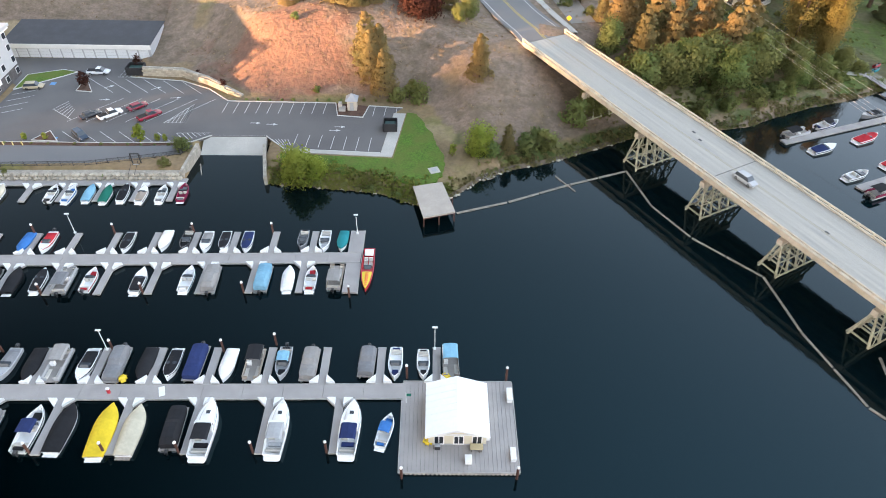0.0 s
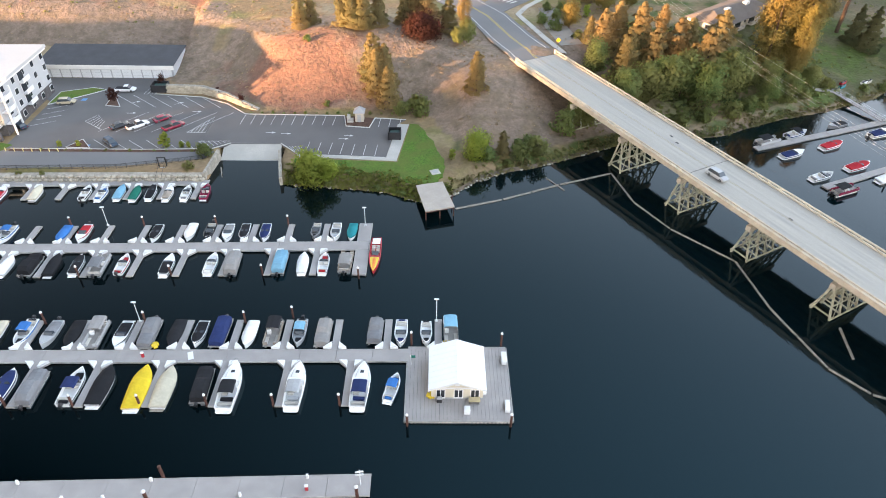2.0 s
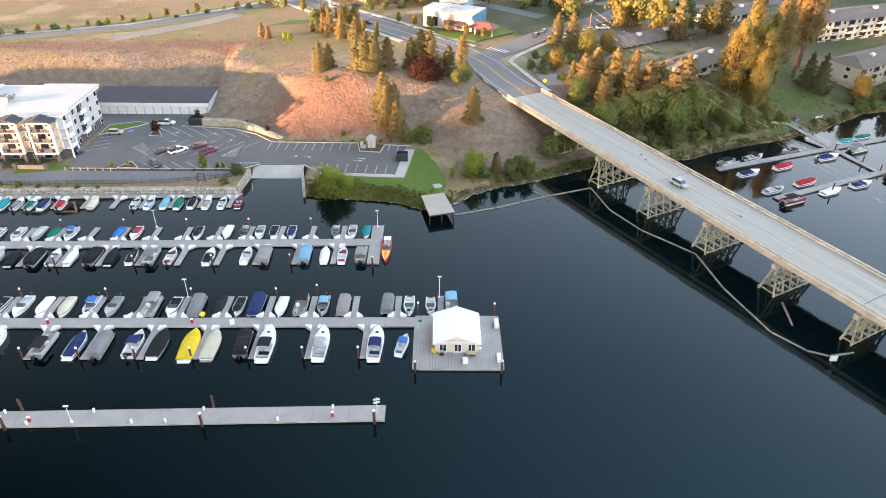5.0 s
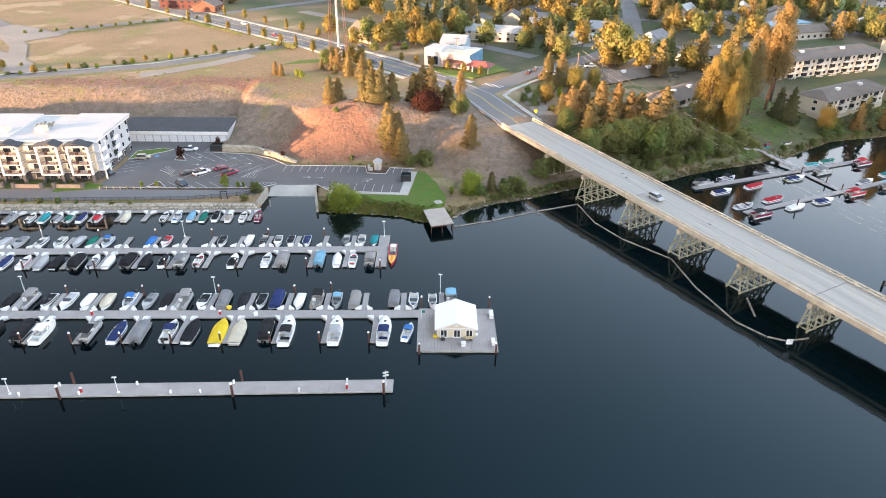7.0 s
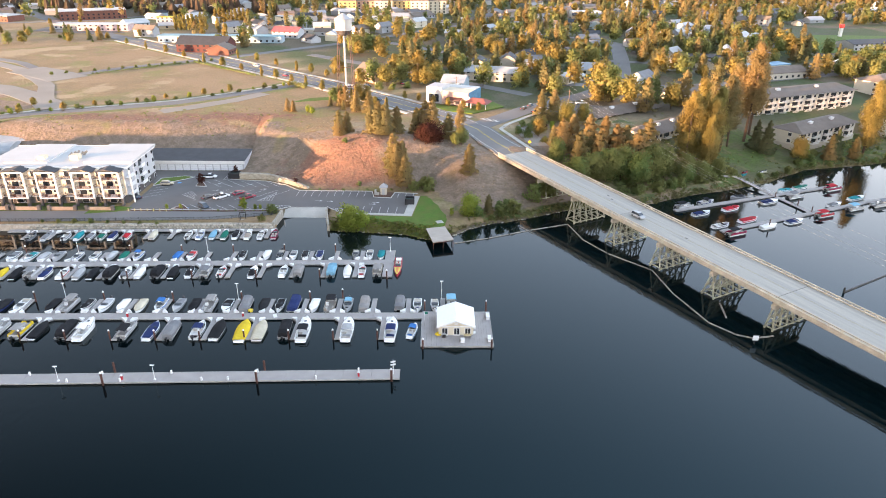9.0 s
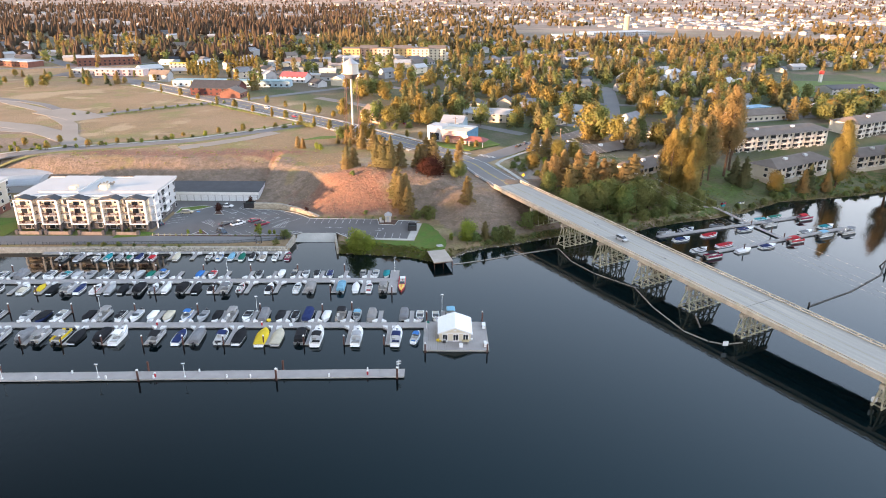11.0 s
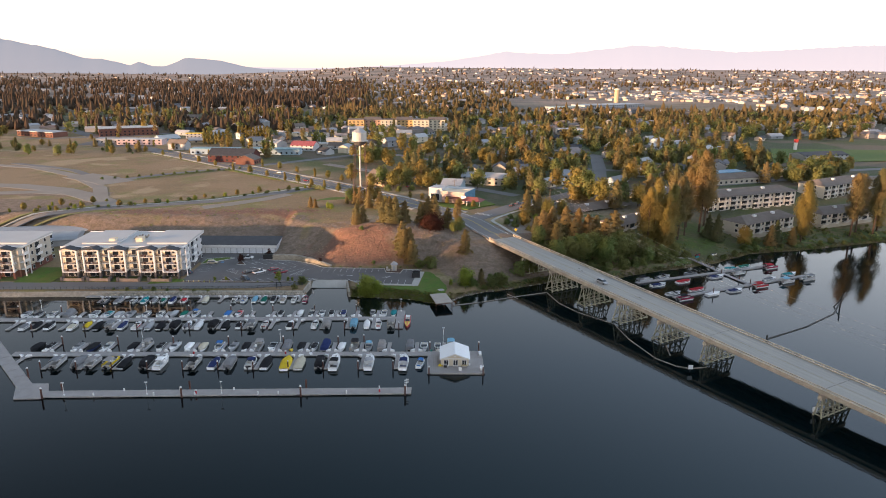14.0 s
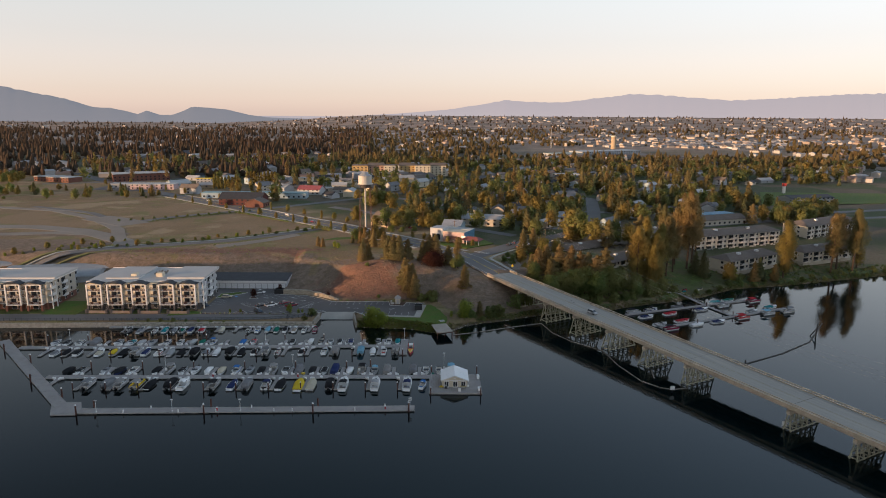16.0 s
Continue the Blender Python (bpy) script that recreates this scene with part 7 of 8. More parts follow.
def scatter(name, count, spots, size, material, label, seed):
    """Low tufts strewn over the bank, one joined mesh."""
    rng = np.random.default_rng(seed)
    cs, ds, n = [], [], 0
    while n < count:
        x0, x1, y0, y1 = spots[int(rng.integers(len(spots)))]
        x, y = rng.uniform(x0, x1), rng.uniform(y0, y1)
        if y - float(np.interp(x, FTX, FTY)) < 3 or near_street(x, y, 8):
            continue
        n += 1
        r = size * rng.uniform(0.5, 1.6)
        d = ball_points(9, rng)
        d[:, 2] = abs(d[:, 2])
        cs.append(np.array([x, y, ground_z(x, y) + 0.05]) + d * r * np.array([1, 1, 0.6]))
        ds.append(d)
    return tagged(part(name, cards(np.concatenate(cs), np.concatenate(ds), size * 0.8, rng), material, None, label), category="grass", kind="stuff")


scatter("dry_tufts", 1300, [(-200, 0, 160, 228), (-60, 40, 140, 215)], 0.3, foliage("dry_tuft_stems", (0.28, 0.21, 0.13), (0.42, 0.32, 0.20), (0.32, 0.22, 0.14)), "dry brown tufts over the bank", 5)
scatter("green_tufts", 300, [(-230, -60, 205, 240), (44, 250, 150, 250), (44, 140, 145, 200)], 0.5, FOL["green"], "low green weeds over field and bank", 6)
scatter("undergrowth", 520, [(46, 110, 146, 185), (60, 118, 150, 200), (150, 260, 196, 235)], 1.2, FOL["green"], "dense low undergrowth beneath the grove", 7)


def shore_weeds(name, count, x0, x1, reach, material, label, seed):
    """Grass and weeds hanging over the water's edge."""
    rng = np.random.default_rng(seed)
    cs, ds = [], []
    for k in range(count):
        x = rng.uniform(x0, x1)
        y = float(np.interp(x, SHX, SHY)) + abs(rng.normal(0, reach)) + 0.2
        r = rng.uniform(0.3, 0.9)
        d = ball_points(10, rng)
        d[:, 2] = abs(d[:, 2])
        cs.append(np.array([x, y, max(0.1, ground_z(x, y))]) + d * r * np.array([1, 1, 0.7]))
        ds.append(d + np.array([0, 0, 0.8]))
    sh = cards(np.concatenate(cs), np.concatenate(ds), 0.5, rng)
    return tagged(part(name, sh, material, None, label), category="grass", kind="stuff")


def hedge(x0, y0, x1, y1, w, h, label):
    """A clipped hedge: a dense strip of leaf clumps on a straight line."""
    rng = np.random.default_rng(int(abs(x0) * 10))
    n = int(math.dist((x0, y0), (x1, y1)) * w * h * 7)
    u, o, q = rng.random(n), rng.uniform(-0.5, 0.5, n) * w, rng.random(n) ** 0.7
    d = np.array([x1 - x0, y1 - y0]) / math.dist((x0, y0), (x1, y1))
    c = np.stack([x0 + (x1 - x0) * u - d[1] * o, y0 + (y1 - y0) * u + d[0] * o, ground_z((x0 + x1) / 2, (y0 + y1) / 2) + 0.15 + h * q], 1)
    out = np.stack([-d[1] * o / w, d[0] * o / w, q - 0.3], 1)
    t = thing("hedge", label, "hedge", "hedges")
    part("leaves", cards(c, out * 2, 0.5, rng), FOL["green"], t)


hedge(-159.4, 366, -108, 320, 1.6, 1.2, "long low clipped green hedge beside the main road")
hedge(-84, 295, -73, 287, 2.4, 2.6, "dark clipped hedge block at the road corner")
hedge(-205, 322, -165, 362, 1.4, 0.9, "low hedge along the field lane")
BANK_GRASS = foliage("bank_grass", (0.13, 0.155, 0.052), (0.25, 0.225, 0.088), (0.29, 0.215, 0.11))
shore_weeds("shore_weeds", 500, -35, 60, 1.6, BANK_GRASS, "rough grass and weeds along the water", 12)
shore_weeds("shore_weeds", 900, 40, 250, 1.8, BANK_GRASS, "rough grass and weeds along the condominium shore", 14)
shore_weeds("bank_grass", 620, -36, 3, 2.2, foliage("lush_bank_grass", (0.115, 0.170, 0.026), (0.205, 0.235, 0.048), (0.23, 0.21, 0.06)), "lush green grass on the bank below the lawn", 13)
ribbon("gravel_path", [(39.5, 181), (37.5, 191), (36, 203), (37, 214)], 7, M["gravel"], "pale bare gravel at the road corner", 0.05)

# ---- boats ----
COL = {"white": (0.84, 0.84, 0.83), "silver": (0.42, 0.43, 0.44), "grey": (0.21, 0.215, 0.225), "black": (0.022, 0.023, 0.026), "navy": (0.025, 0.04, 0.12), "blue": (0.04, 0.16, 0.42), "sky": (0.20, 0.42, 0.56),
       "teal": (0.02, 0.24, 0.27), "green": (0.015, 0.15, 0.11), "red": (0.45, 0.03, 0.04), "maroon": (0.25, 0.02, 0.06), "yellow": (0.72, 0.52, 0.04), "cream": (0.58, 0.53, 0.41), "tan": (0.34, 0.29, 0.24), "dust": (0.30, 0.29, 0.28),
       "orange": (0.75, 0.20, 0.03)}
PAINT, CLOTH = {}, {}


def paint(c):
    if c not in PAINT:
        PAINT[c] = gloss("gelcoat_" + c, COL[c], 0.25, 0.0, 0.0, 0.05)
    return PAINT[c]


def cloth(c):
    if c not in CLOTH:
        CLOTH[c] = surface("canvas_" + c, COL[c], 0.9, 0.12, 2.5, 0.7, 0.3, 0, 'Object', 0.1)
        CLOTH[c].node_tree.nodes["Principled BSDF"].inputs["Specular IOR Level"].default_value = 0.12
    return CLOTH[c]


M["clear"] = gloss("tinted_windscreen", (0.05, 0.06, 0.07), 0.06)
M["chrome"] = gloss("bright_metal", (0.6, 0.6, 0.6), 0.25, 0.9)
M["vinyl"] = surface("pale_vinyl_seat", (0.55, 0.52, 0.47), 0.6, 0.08, 4, 0.7, 0.1, 0, 'Object', 0.15)
M["motor"] = gloss("black_outboard", (0.03, 0.03, 0.033), 0.35)
M["alu"] = gloss("aluminium_tube", (0.5, 0.51, 0.52), 0.35, 0.8)


def half_beam(u, B, stern=0.86):
    """Half the beam at u from stern (0) to bow (1)."""
    if u < 0.5:
        return B / 2 * (stern + (1 - stern) * math.sin(math.pi * u))
    return max(0.03, B / 2 * (1 - ((u - 0.5) / 0.5) ** 2.6))


def hull_shape(L, B, fore=0.62, well=0.28, sheer=0.72, rise=0.32, open_bow=False):
    s = Shape()
    rings = []
    for k in range(17):
        u = k / 16
        y = -L / 2 + L * u
        b = half_beam(u, B)
        zs = sheer + rise * u * u
        if u < 0.04 or (u > fore and not (open_bow and u < 0.9)):
            zi = zs + 0.015
        else:
            zi = well
        bi = max(0.01, b - 0.16)
        rings.append([(-b, y, zs), (-0.86 * b, y, -0.05), (0, y, -0.35 + 0.3 * u ** 3), (0.86 * b, y, -0.05), (b, y, zs), (bi, y, zs + 0.03), (bi * 0.96, y, zi), (-bi * 0.96, y, zi), (-bi, y, zs + 0.03)])
    return s.loft(rings)


def outboard(parent, y, z=0.7):
    m = part("outboard_motor", Shape().soft(-0.24, 0.24, y - 0.62, y - 0.05, z, z + 0.55, 0.12).box(-0.1, 0.1, y - 0.45, y - 0.2, -0.2, z), M["motor"], parent, "black outboard motor")
    return m


def bimini(parent, y0, y1, w, z, colour, legs=True):
    prof = [(-w / 2, z - 0.28), (-w / 2 * 0.8, z - 0.05), (0, z + 0.05), (w / 2 * 0.8, z - 0.05), (w / 2, z - 0.28)]
    lower = [(x, q - 0.05) for x, q in reversed(prof)]
    part("canopy", Shape().loft([[(x, y, q) for x, q in prof + lower] for y in (y0, (y0 + y1) / 2, y1)]), cloth(colour), parent, colour + " canvas canopy")
    if legs:
        for sx in (-1, 1):
            part("canopy_leg", Shape().tube((sx * w / 2, (y0 + y1) / 2, 0.75), (sx * w / 2, y0 + 0.1, z - 0.28), 0.025, n=5), M["alu"], parent)
            part("canopy_leg", Shape().tube((sx * w / 2, (y0 + y1) / 2, 0.75), (sx * w / 2, y1 - 0.1, z - 0.28), 0.025, n=5), M["alu"], parent)


def cover_shape(L, B, peak, hump=0.55, sheer=0.74, rise=0.32, start=0.0, stop=1.0):
    s = Shape()
    rings = []
    for k in range(19):
        u = start + (stop - start) * k / 18
        y = -L / 2 + L * u
        b = half_beam(u, B) + 0.05
        zs = sheer + rise * u * u
        top = zs + peak * (0.25 + 0.75 * math.exp(-((u - hump) / 0.2) ** 2)) * min(1, (stop - u) * 7 + 0.15) * min(1, (u - start) * 9 + 0.35) + 0.035 * math.sin(k * 2.4)
        rings.append([(-b, y, zs - 0.28), (-b, y, zs), (-0.55 * b, y, zs + (top - zs) * 0.62), (0, y, top), (0.55 * b, y, zs + (top - zs) * 0.58), (b, y, zs), (b, y, zs - 0.28)])
    return s.loft(rings)


BOATS = []


def boat_thing(label, x, y, heading):
    t = thing("boat", label, "boat", "moored boats", pose(x, y, 0, 0, 0, heading))
    BOATS.append(t)
    return t


def windscreen(parent, y, w, z):
    part("windscreen", Shape().loft([[(-w / 2, y - 0.55, z), (-w / 2 * 0.75, y, z), (w / 2 * 0.75, y, z), (w / 2, y - 0.55, z)], [(-w / 2 * 0.92, y - 0.75, z + 0.42), (-w / 2 * 0.66, y - 0.28, z + 0.42), (w / 2 * 0.66, y - 0.28, z + 0.42), (w / 2 * 0.92, y - 0.75, z + 0.42)]]), M["clear"], parent, "tinted windscreen")


def seat(parent, x0, x1, y0, y1, back):
    part("seat", Shape().soft(x0, x1, y0, y1, 0.3, 0.62, 0.06).soft(x0, x1, y0 if back < 0 else y1 - 0.16, y0 + 0.16 if back < 0 else y1, 0.62, 0.98, 0.05), M["vinyl"], parent)


def runabout(x, y, head, L=6.2, B=2.35, hull="white", top="black", motor=True, canopy="", cockpit="open"):
    t = boat_thing(f"{hull} runabout with a {canopy or top} {'canopy' if canopy else 'cockpit cover' if cockpit != 'open' else 'trim stripe'} at its mooring", x, y, head)
    part("hull", hull_shape(L, B, 0.62, 0.28, open_bow=cockpit == "open"), paint("white" if hull in ("navy", "red", "teal", "blue") else hull), t)
    band = Shape()
    for sx in (-1, 1):
        rows = []
        for k in range(13):
            u = k / 12 * 0.97
            b = half_beam(u, B) * 0.975 + 0.03
            z = 0.72 + 0.32 * u * u
            yy = -L / 2 + L * u
            rows.append([(sx * b, yy, z - 0.06), (sx * (b - 0.05), yy, z - 0.34), (sx * (b - 0.12), yy, z - 0.34), (sx * (b - 0.1), yy, z - 0.06)])
        band.loft(rows)
    part("hull_stripe", band, paint(hull if hull != "white" else top if top in COL else "navy"), t)
    windscreen(t, 0.12 * L, B * 0.82, 0.82)
    if cockpit == "open":
        seat(t, -B * 0.38, -B * 0.08, -0.05 * L, 0.03 * L, -1)
        seat(t, B * 0.08, B * 0.38, -0.05 * L, 0.03 * L, -1)
        seat(t, -B * 0.38, B * 0.38, -0.4 * L, -0.3 * L, -1)
        part("bow_cushion", Shape().soft(-B * 0.22, B * 0.22, 0.2 * L, 0.36 * L, 0.3, 0.6, 0.08), cloth(top), t, top + " bow cushion")
        part("engine_cover", Shape().soft(-B * 0.25, B * 0.25, -0.47 * L, -0.41 * L, 0.6, 0.95, 0.08), cloth(top), t)
    elif cockpit == "mid":
        part("cockpit_cover", cover_shape(L, B * 0.85, 0.42, 0.45, 0.82, 0.3, 0.10, 0.6), cloth(top), t, top + " cockpit cover")
    else:
        part("cockpit_cover", cover_shape(L, B * 0.84, 0.42, 0.5, 0.82, 0.32, 0.06, 0.92), cloth(top), t, top + " canvas cover")
    if canopy:
        bimini(t, -0.2 * L, 0.1 * L, B * 0.82, 2.05, canopy)
    if motor:
        outboard(t, -L / 2)
    else:
        part("swim_deck", Shape().box(-B * 0.36, B * 0.36, -L / 2 - 0.55, -L / 2, 0.12, 0.2), paint("white"), t)
    part("cleat_rail", Shape().tube((-B * 0.3, 0.33 * L, 0.98), (0, 0.47 * L, 1.2), 0.02, n=5).tube((B * 0.3, 0.33 * L, 0.98), (0, 0.47 * L, 1.2), 0.02, n=5), M["chrome"], t)
    return t


def covered(x, y, head, L=6.4, B=2.4, top="black", hull="white", peak=0.75):
    t = boat_thing(f"{hull} boat under a fitted {top} canvas cover at its mooring", x, y, head)
    part("hull", hull_shape(L, B), paint(hull), t)
    part("cover", cover_shape(L, B, peak, 0.52), cloth(top), t, top + " canvas cover", True)
    part("swim_deck", Shape().box(-B * 0.36, B * 0.36, -L / 2 - 0.5, -L / 2, 0.1, 0.19), M["log"] if top == "cream" else paint("white"), t)
    return t


def cruiser(x, y, head, L=9.4, B=2.9, top="black", arch=True):
    L, B = L * 0.97, B * 1.06
    t = boat_thing(f"large white cabin cruiser with a {top} cockpit canopy", x, y, head)
    part("hull", hull_shape(L, B, 0.50, 0.4, 1.05, 0.5), paint("white"), t)
    rings = []
    for k in range(9):
        u = 0.5 + 0.44 * k / 8
        yy, b = -L / 2 + L * u, half_beam(u, B) * 0.72
        z = 1.05 + 0.5 * u * u
        h = 0.42 * (1 - ((u - 0.5) / 0.44) ** 2) + 0.02
        rings.append([(-b, yy, z), (-b * 0.7, yy, z + h), (b * 0.7, yy, z + h), (b, yy, z)])
    part("cabin_top", Shape().loft(rings), paint("white"), t, "", True)
    part("hatch", Shape().soft(-0.3, 0.3, 0.2 * L, 0.2 * L + 0.55, 1.62, 1.72, 0.03), M["clear"], t, "dark deck hatch")
    windscreen(t, 0.06 * L, B * 0.8, 1.5)
    bimini(t, -0.30 * L, -0.02 * L, B * 0.76, 2.45, top, False)
    if arch:
        part("arch", Shape().beam((-B * 0.42, -0.1 * L, 1.2), (-B * 0.36, 0.01 * L, 2.3), 0.12, 0.35).beam((B * 0.42, -0.1 * L, 1.2), (B * 0.36, 0.01 * L, 2.3), 0.12, 0.35).beam((-B * 0.37, 0.01 * L, 2.3), (B * 0.37, 0.01 * L, 2.3), 0.35, 0.12), paint("white"), t)
    seat(t, -B * 0.36, B * 0.36, -0.42 * L, -0.34 * L, -1)
    seat(t, -B * 0.34, -B * 0.05, -0.2 * L, -0.12 * L, -1)
    part("sun_pad", Shape().soft(-B * 0.3, B * 0.3, -0.32 * L, -0.25 * L, 0.4, 0.75, 0.08), cloth(top), t)
    part("swim_deck", Shape().prism([(-B * 0.40, -L / 2), (-B * 0.38, -L / 2 - 0.42), (-B * 0.3, -L / 2 - 0.6), (B * 0.3, -L / 2 - 0.6), (B * 0.38, -L / 2 - 0.42), (B * 0.40, -L / 2)], 0.25, 0.36), paint("white"), t)
    rail = Shape()
    for sx in (-1, 1):
        pts = [(sx * half_beam(u, B) * 0.96, -L / 2 + L * u, 1.1 + 0.5 * u * u + 0.5) for u in (0.55, 0.7, 0.85, 0.985)]
        for a, b in zip(pts[:-1], pts[1:]):
            rail.tube(a, b, 0.025, n=5)
            rail.tube(a, (a[0], a[1], a[2] - 0.5), 0.02, n=5)
    part("bow_rail", rail, M["chrome"], t)
    return t


def pontoon(x, y, head, L=7.0, B=2.55, side="silver", top="black", full=False):
    t = boat_thing(f"{side} pontoon boat with a {top} {'full canvas cover' if full else 'canopy'} at its mooring", x, y, head)
    for sx in (-1, 1):
        part("float", Shape().tube((sx * B * 0.33, -L / 2, 0.12), (sx * B * 0.33, L / 2 - 0.7, 0.12), 0.32, n=10).tube((sx * B * 0.33, L / 2 - 0.7, 0.12), (sx * B * 0.33, L / 2, 0.3), 0.32, 0.05, 10), M["alu"], t, "aluminium float")
    part("deck", Shape().box(-B / 2, B / 2, -L / 2, L / 2 - 0.15, 0.42, 0.52), M["dust"], t)
    if full:
        rings = []
        for k in range(9):
            u = k / 8
            yy = -L / 2 + 0.35 + (L - 0.8) * u
            pk = 1.5 + (0.75 if 0.1 < u < 0.62 else 0.1) + 0.06 * math.sin(k * 3)
            w = B / 2 * (0.96 if 0.05 < u < 0.95 else 0.85)
            rings.append([(-w, yy, 0.5), (-w, yy, 1.3), (-w * 0.7, yy, pk - 0.12), (0, yy, pk), (w * 0.7, yy, pk - 0.12), (w, yy, 1.3), (w, yy, 0.5)])
        part("cover", Shape().loft(rings), cloth(top), t, top + " full canvas cover")
    else:
        for a in ((-B / 2 + 0.02, -B / 2 + 0.1, -L / 2 + 0.4, L / 2 - 0.4), (B / 2 - 0.1, B / 2 - 0.02, -L / 2 + 0.4, L / 2 - 0.4), (-B / 2 + 0.1, -0.5, L / 2 - 0.48, L / 2 - 0.4), (0.5, B / 2 - 0.1, L / 2 - 0.48, L / 2 - 0.4)):
            part("side_panel", Shape().box(*a, 0.52, 1.2), paint(side), t)
        seat(t, -B / 2 + 0.15, -B / 2 + 0.75, 0.05 * L, 0.4 * L, 1)
        seat(t, B / 2 - 0.75, B / 2 - 0.15, 0.12 * L, 0.4 * L, 1)
        seat(t, -B / 2 + 0.2, B / 2 - 0.2, -0.42 * L, -0.32 * L, -1)
        part("helm", Shape().soft(B / 2 - 0.9, B / 2 - 0.2, -0.05 * L, 0.03 * L, 0.52, 1.35, 0.1), paint("white"), t)
        bimini(t, -0.42 * L, 0.05 * L, B * 0.94, 2.35, top)
    outboard(t, -L / 2, 0.55)
    return t


M["dust"] = surface("boat_carpet", (0.30, 0.28, 0.26), 0.95, 0.12, 5, 0.9, 0.2, 0, 'Object')
BR = random.Random(8)


def moor(row, y_of, head):
    """Rows of (x, style, hull or side colour, cover colour, length)."""
    for x, style, a, b, L in row:
        y = y_of(x) + BR.uniform(-0.25, 0.25)
        hd = head + BR.uniform(-2.5, 2.5)
        if style == "run":
            runabout(x, y, hd, L, L * 0.37, a, b, BR.random() < 0.4)
        elif style == "mid":
            runabout(x, y, hd, L, L * 0.37, a, b, BR.random() < 0.4, "", "mid")
        elif style == "skin":
            runabout(x, y, hd, L, L * 0.37, a, b, False, "", "full")
        elif style == "bim":
            runabout(x, y, hd, L, L * 0.37, a, "black" if b != "black" else "navy", True, b)
        elif style == "cov":
            covered(x, y, hd, L, L * 0.36, b, a)
        elif style == "cru":
            cruiser(x, y, hd, L, L * 0.31, b)
        elif style == "pon":
            pontoon(x, y, hd, L, 2.55, a, b)
        else:
            pontoon(x, y, hd, L, 2.55, a, b, True)


moor([(-62.9, "cov", "black", "black", 6.6), (-59, "pon", "silver", "dust", 6.8), (-54.6, "mid", "white", "black", 6.4), (-49.9, "tent", "teal", "grey", 7.2), (-45.4, "cov", "black", "black", 6.5), (-41.3, "skin", "white", "black", 5.9),
      (-37.7, "tent", "silver", "navy", 7.2), (-32.6, "cov", "white", "white", 6.2), (-28.5, "pon", "tan", "black", 6.4), (-24.0, "bim", "silver", "sky", 6.3), (-19.8, "tent", "silver", "dust", 6.6), (-10.8, "tent", "silver", "grey", 6.0),
      (-6.3, "run", "white", "navy", 6.2), (-1.9, "run", "white", "black", 5.6), (2.4, "pon", "dust", "sky", 6.2)], lambda x: Y3(x) + 5.2, 180)
moor([(-67, "mid", "silver", "grey", 6.3), (-71.5, "bim", "blue", "blue", 6.6), (-76.5, "cov", "white", "cream", 6.4), (-81, "cov", "white", "white", 6.0), (-85.5, "mid", "white", "silver", 6.6), (-90, "skin", "white", "black", 5.8), (-94.6, "pon", "silver", "dust", 7.0),
      (-98.6, "cov", "black", "black", 6.4), (-106.6, "run", "white", "silver", 6.4), (-111.2, "cov", "navy", "black", 6.6), (-115.8, "mid", "silver", "grey", 6.0), (-124.4, "skin", "white", "black", 6.0), (-128.6, "cov", "black", "black", 6.2)], lambda x: Y3(x) + 5.2, 180)
moor([(-12.2, "cru", "white", "navy", 9.3), (-22.6, "cru", "white", "silver", 9.2), (-33.0, "cru", "white", "black", 9.7), (-37.6, "tent", "black", "black", 7.4), (-43.4, "cov", "white", "cream", 8.2), (-47.5, "cov", "white", "yellow", 8.8),
      (-53.5, "cov", "white", "black", 8.0), (-58.1, "bim", "white", "navy", 7.6), (-64.3, "tent", "silver", "grey", 7.4), (-69.0, "skin", "white", "navy", 7.4), (-75.1, "pon", "silver", "black", 7.2)], lambda x: Y3(x) - 6.6, 0)
moor([(-84.9, "cru", "white", "white", 9.0), (-89.3, "tent", "black", "black", 7.4), (-95.7, "cov", "black", "black", 7.0), (-100, "pon", "yellow", "dust", 7.0), (-105.4, "pon", "silver", "dust", 7.0), (-109.4, "tent", "silver", "grey", 7.0), (-115.9, "pon", "silver", "grey", 7.2)], lambda x: Y3(x) - 6.2, 0)
runabout(-7.1, 59.6, -14, 5.6, 2.1, "white", "blue", False, "blue")
moor([(-17.9, "cov", "white", "teal", 5.4), (-21.3, "run", "white", "silver", 5.8), (-25.5, "run", "grey", "black", 5.4), (-36, "skin", "white", "navy", 5.8), (-40.3, "skin", "white", "black", 5.6), (-43.7, "mid", "white", "dust", 5.8), (-47.6, "run", "black", "black", 5.8),
      (-51.6, "cov", "white", "white", 5.6), (-58.6, "skin", "white", "black", 5.6), (-73.5, "mid", "white", "red", 5.8), (-77.5, "cov", "blue", "blue", 5.6), (-89, "bim", "blue", "blue", 5.8), (-93, "cov", "white", "green", 5.4)], lambda x: Y2(x) + 4.9, 180)
moor([(-96.7, "cov", "silver", "silver", 5.8), (-101.5, "run", "white", "grey", 5.8), (-106.4, "run", "white", "navy", 5.8), (-112, "mid", "silver", "grey", 6.0), (-116.1, "cov", "white", "silver", 5.8), (-119.8, "mid", "white", "teal", 5.8), (-124.9, "mid", "white", "grey", 6.4),
      (-133.2, "tent", "green", "grey", 6.2), (-139.6, "run", "white", "grey", 5.8), (-144.1, "skin", "white", "black", 5.8), (-148.6, "mid", "white", "grey", 6.0)], lambda x: Y2(x) + 4.9, 180)
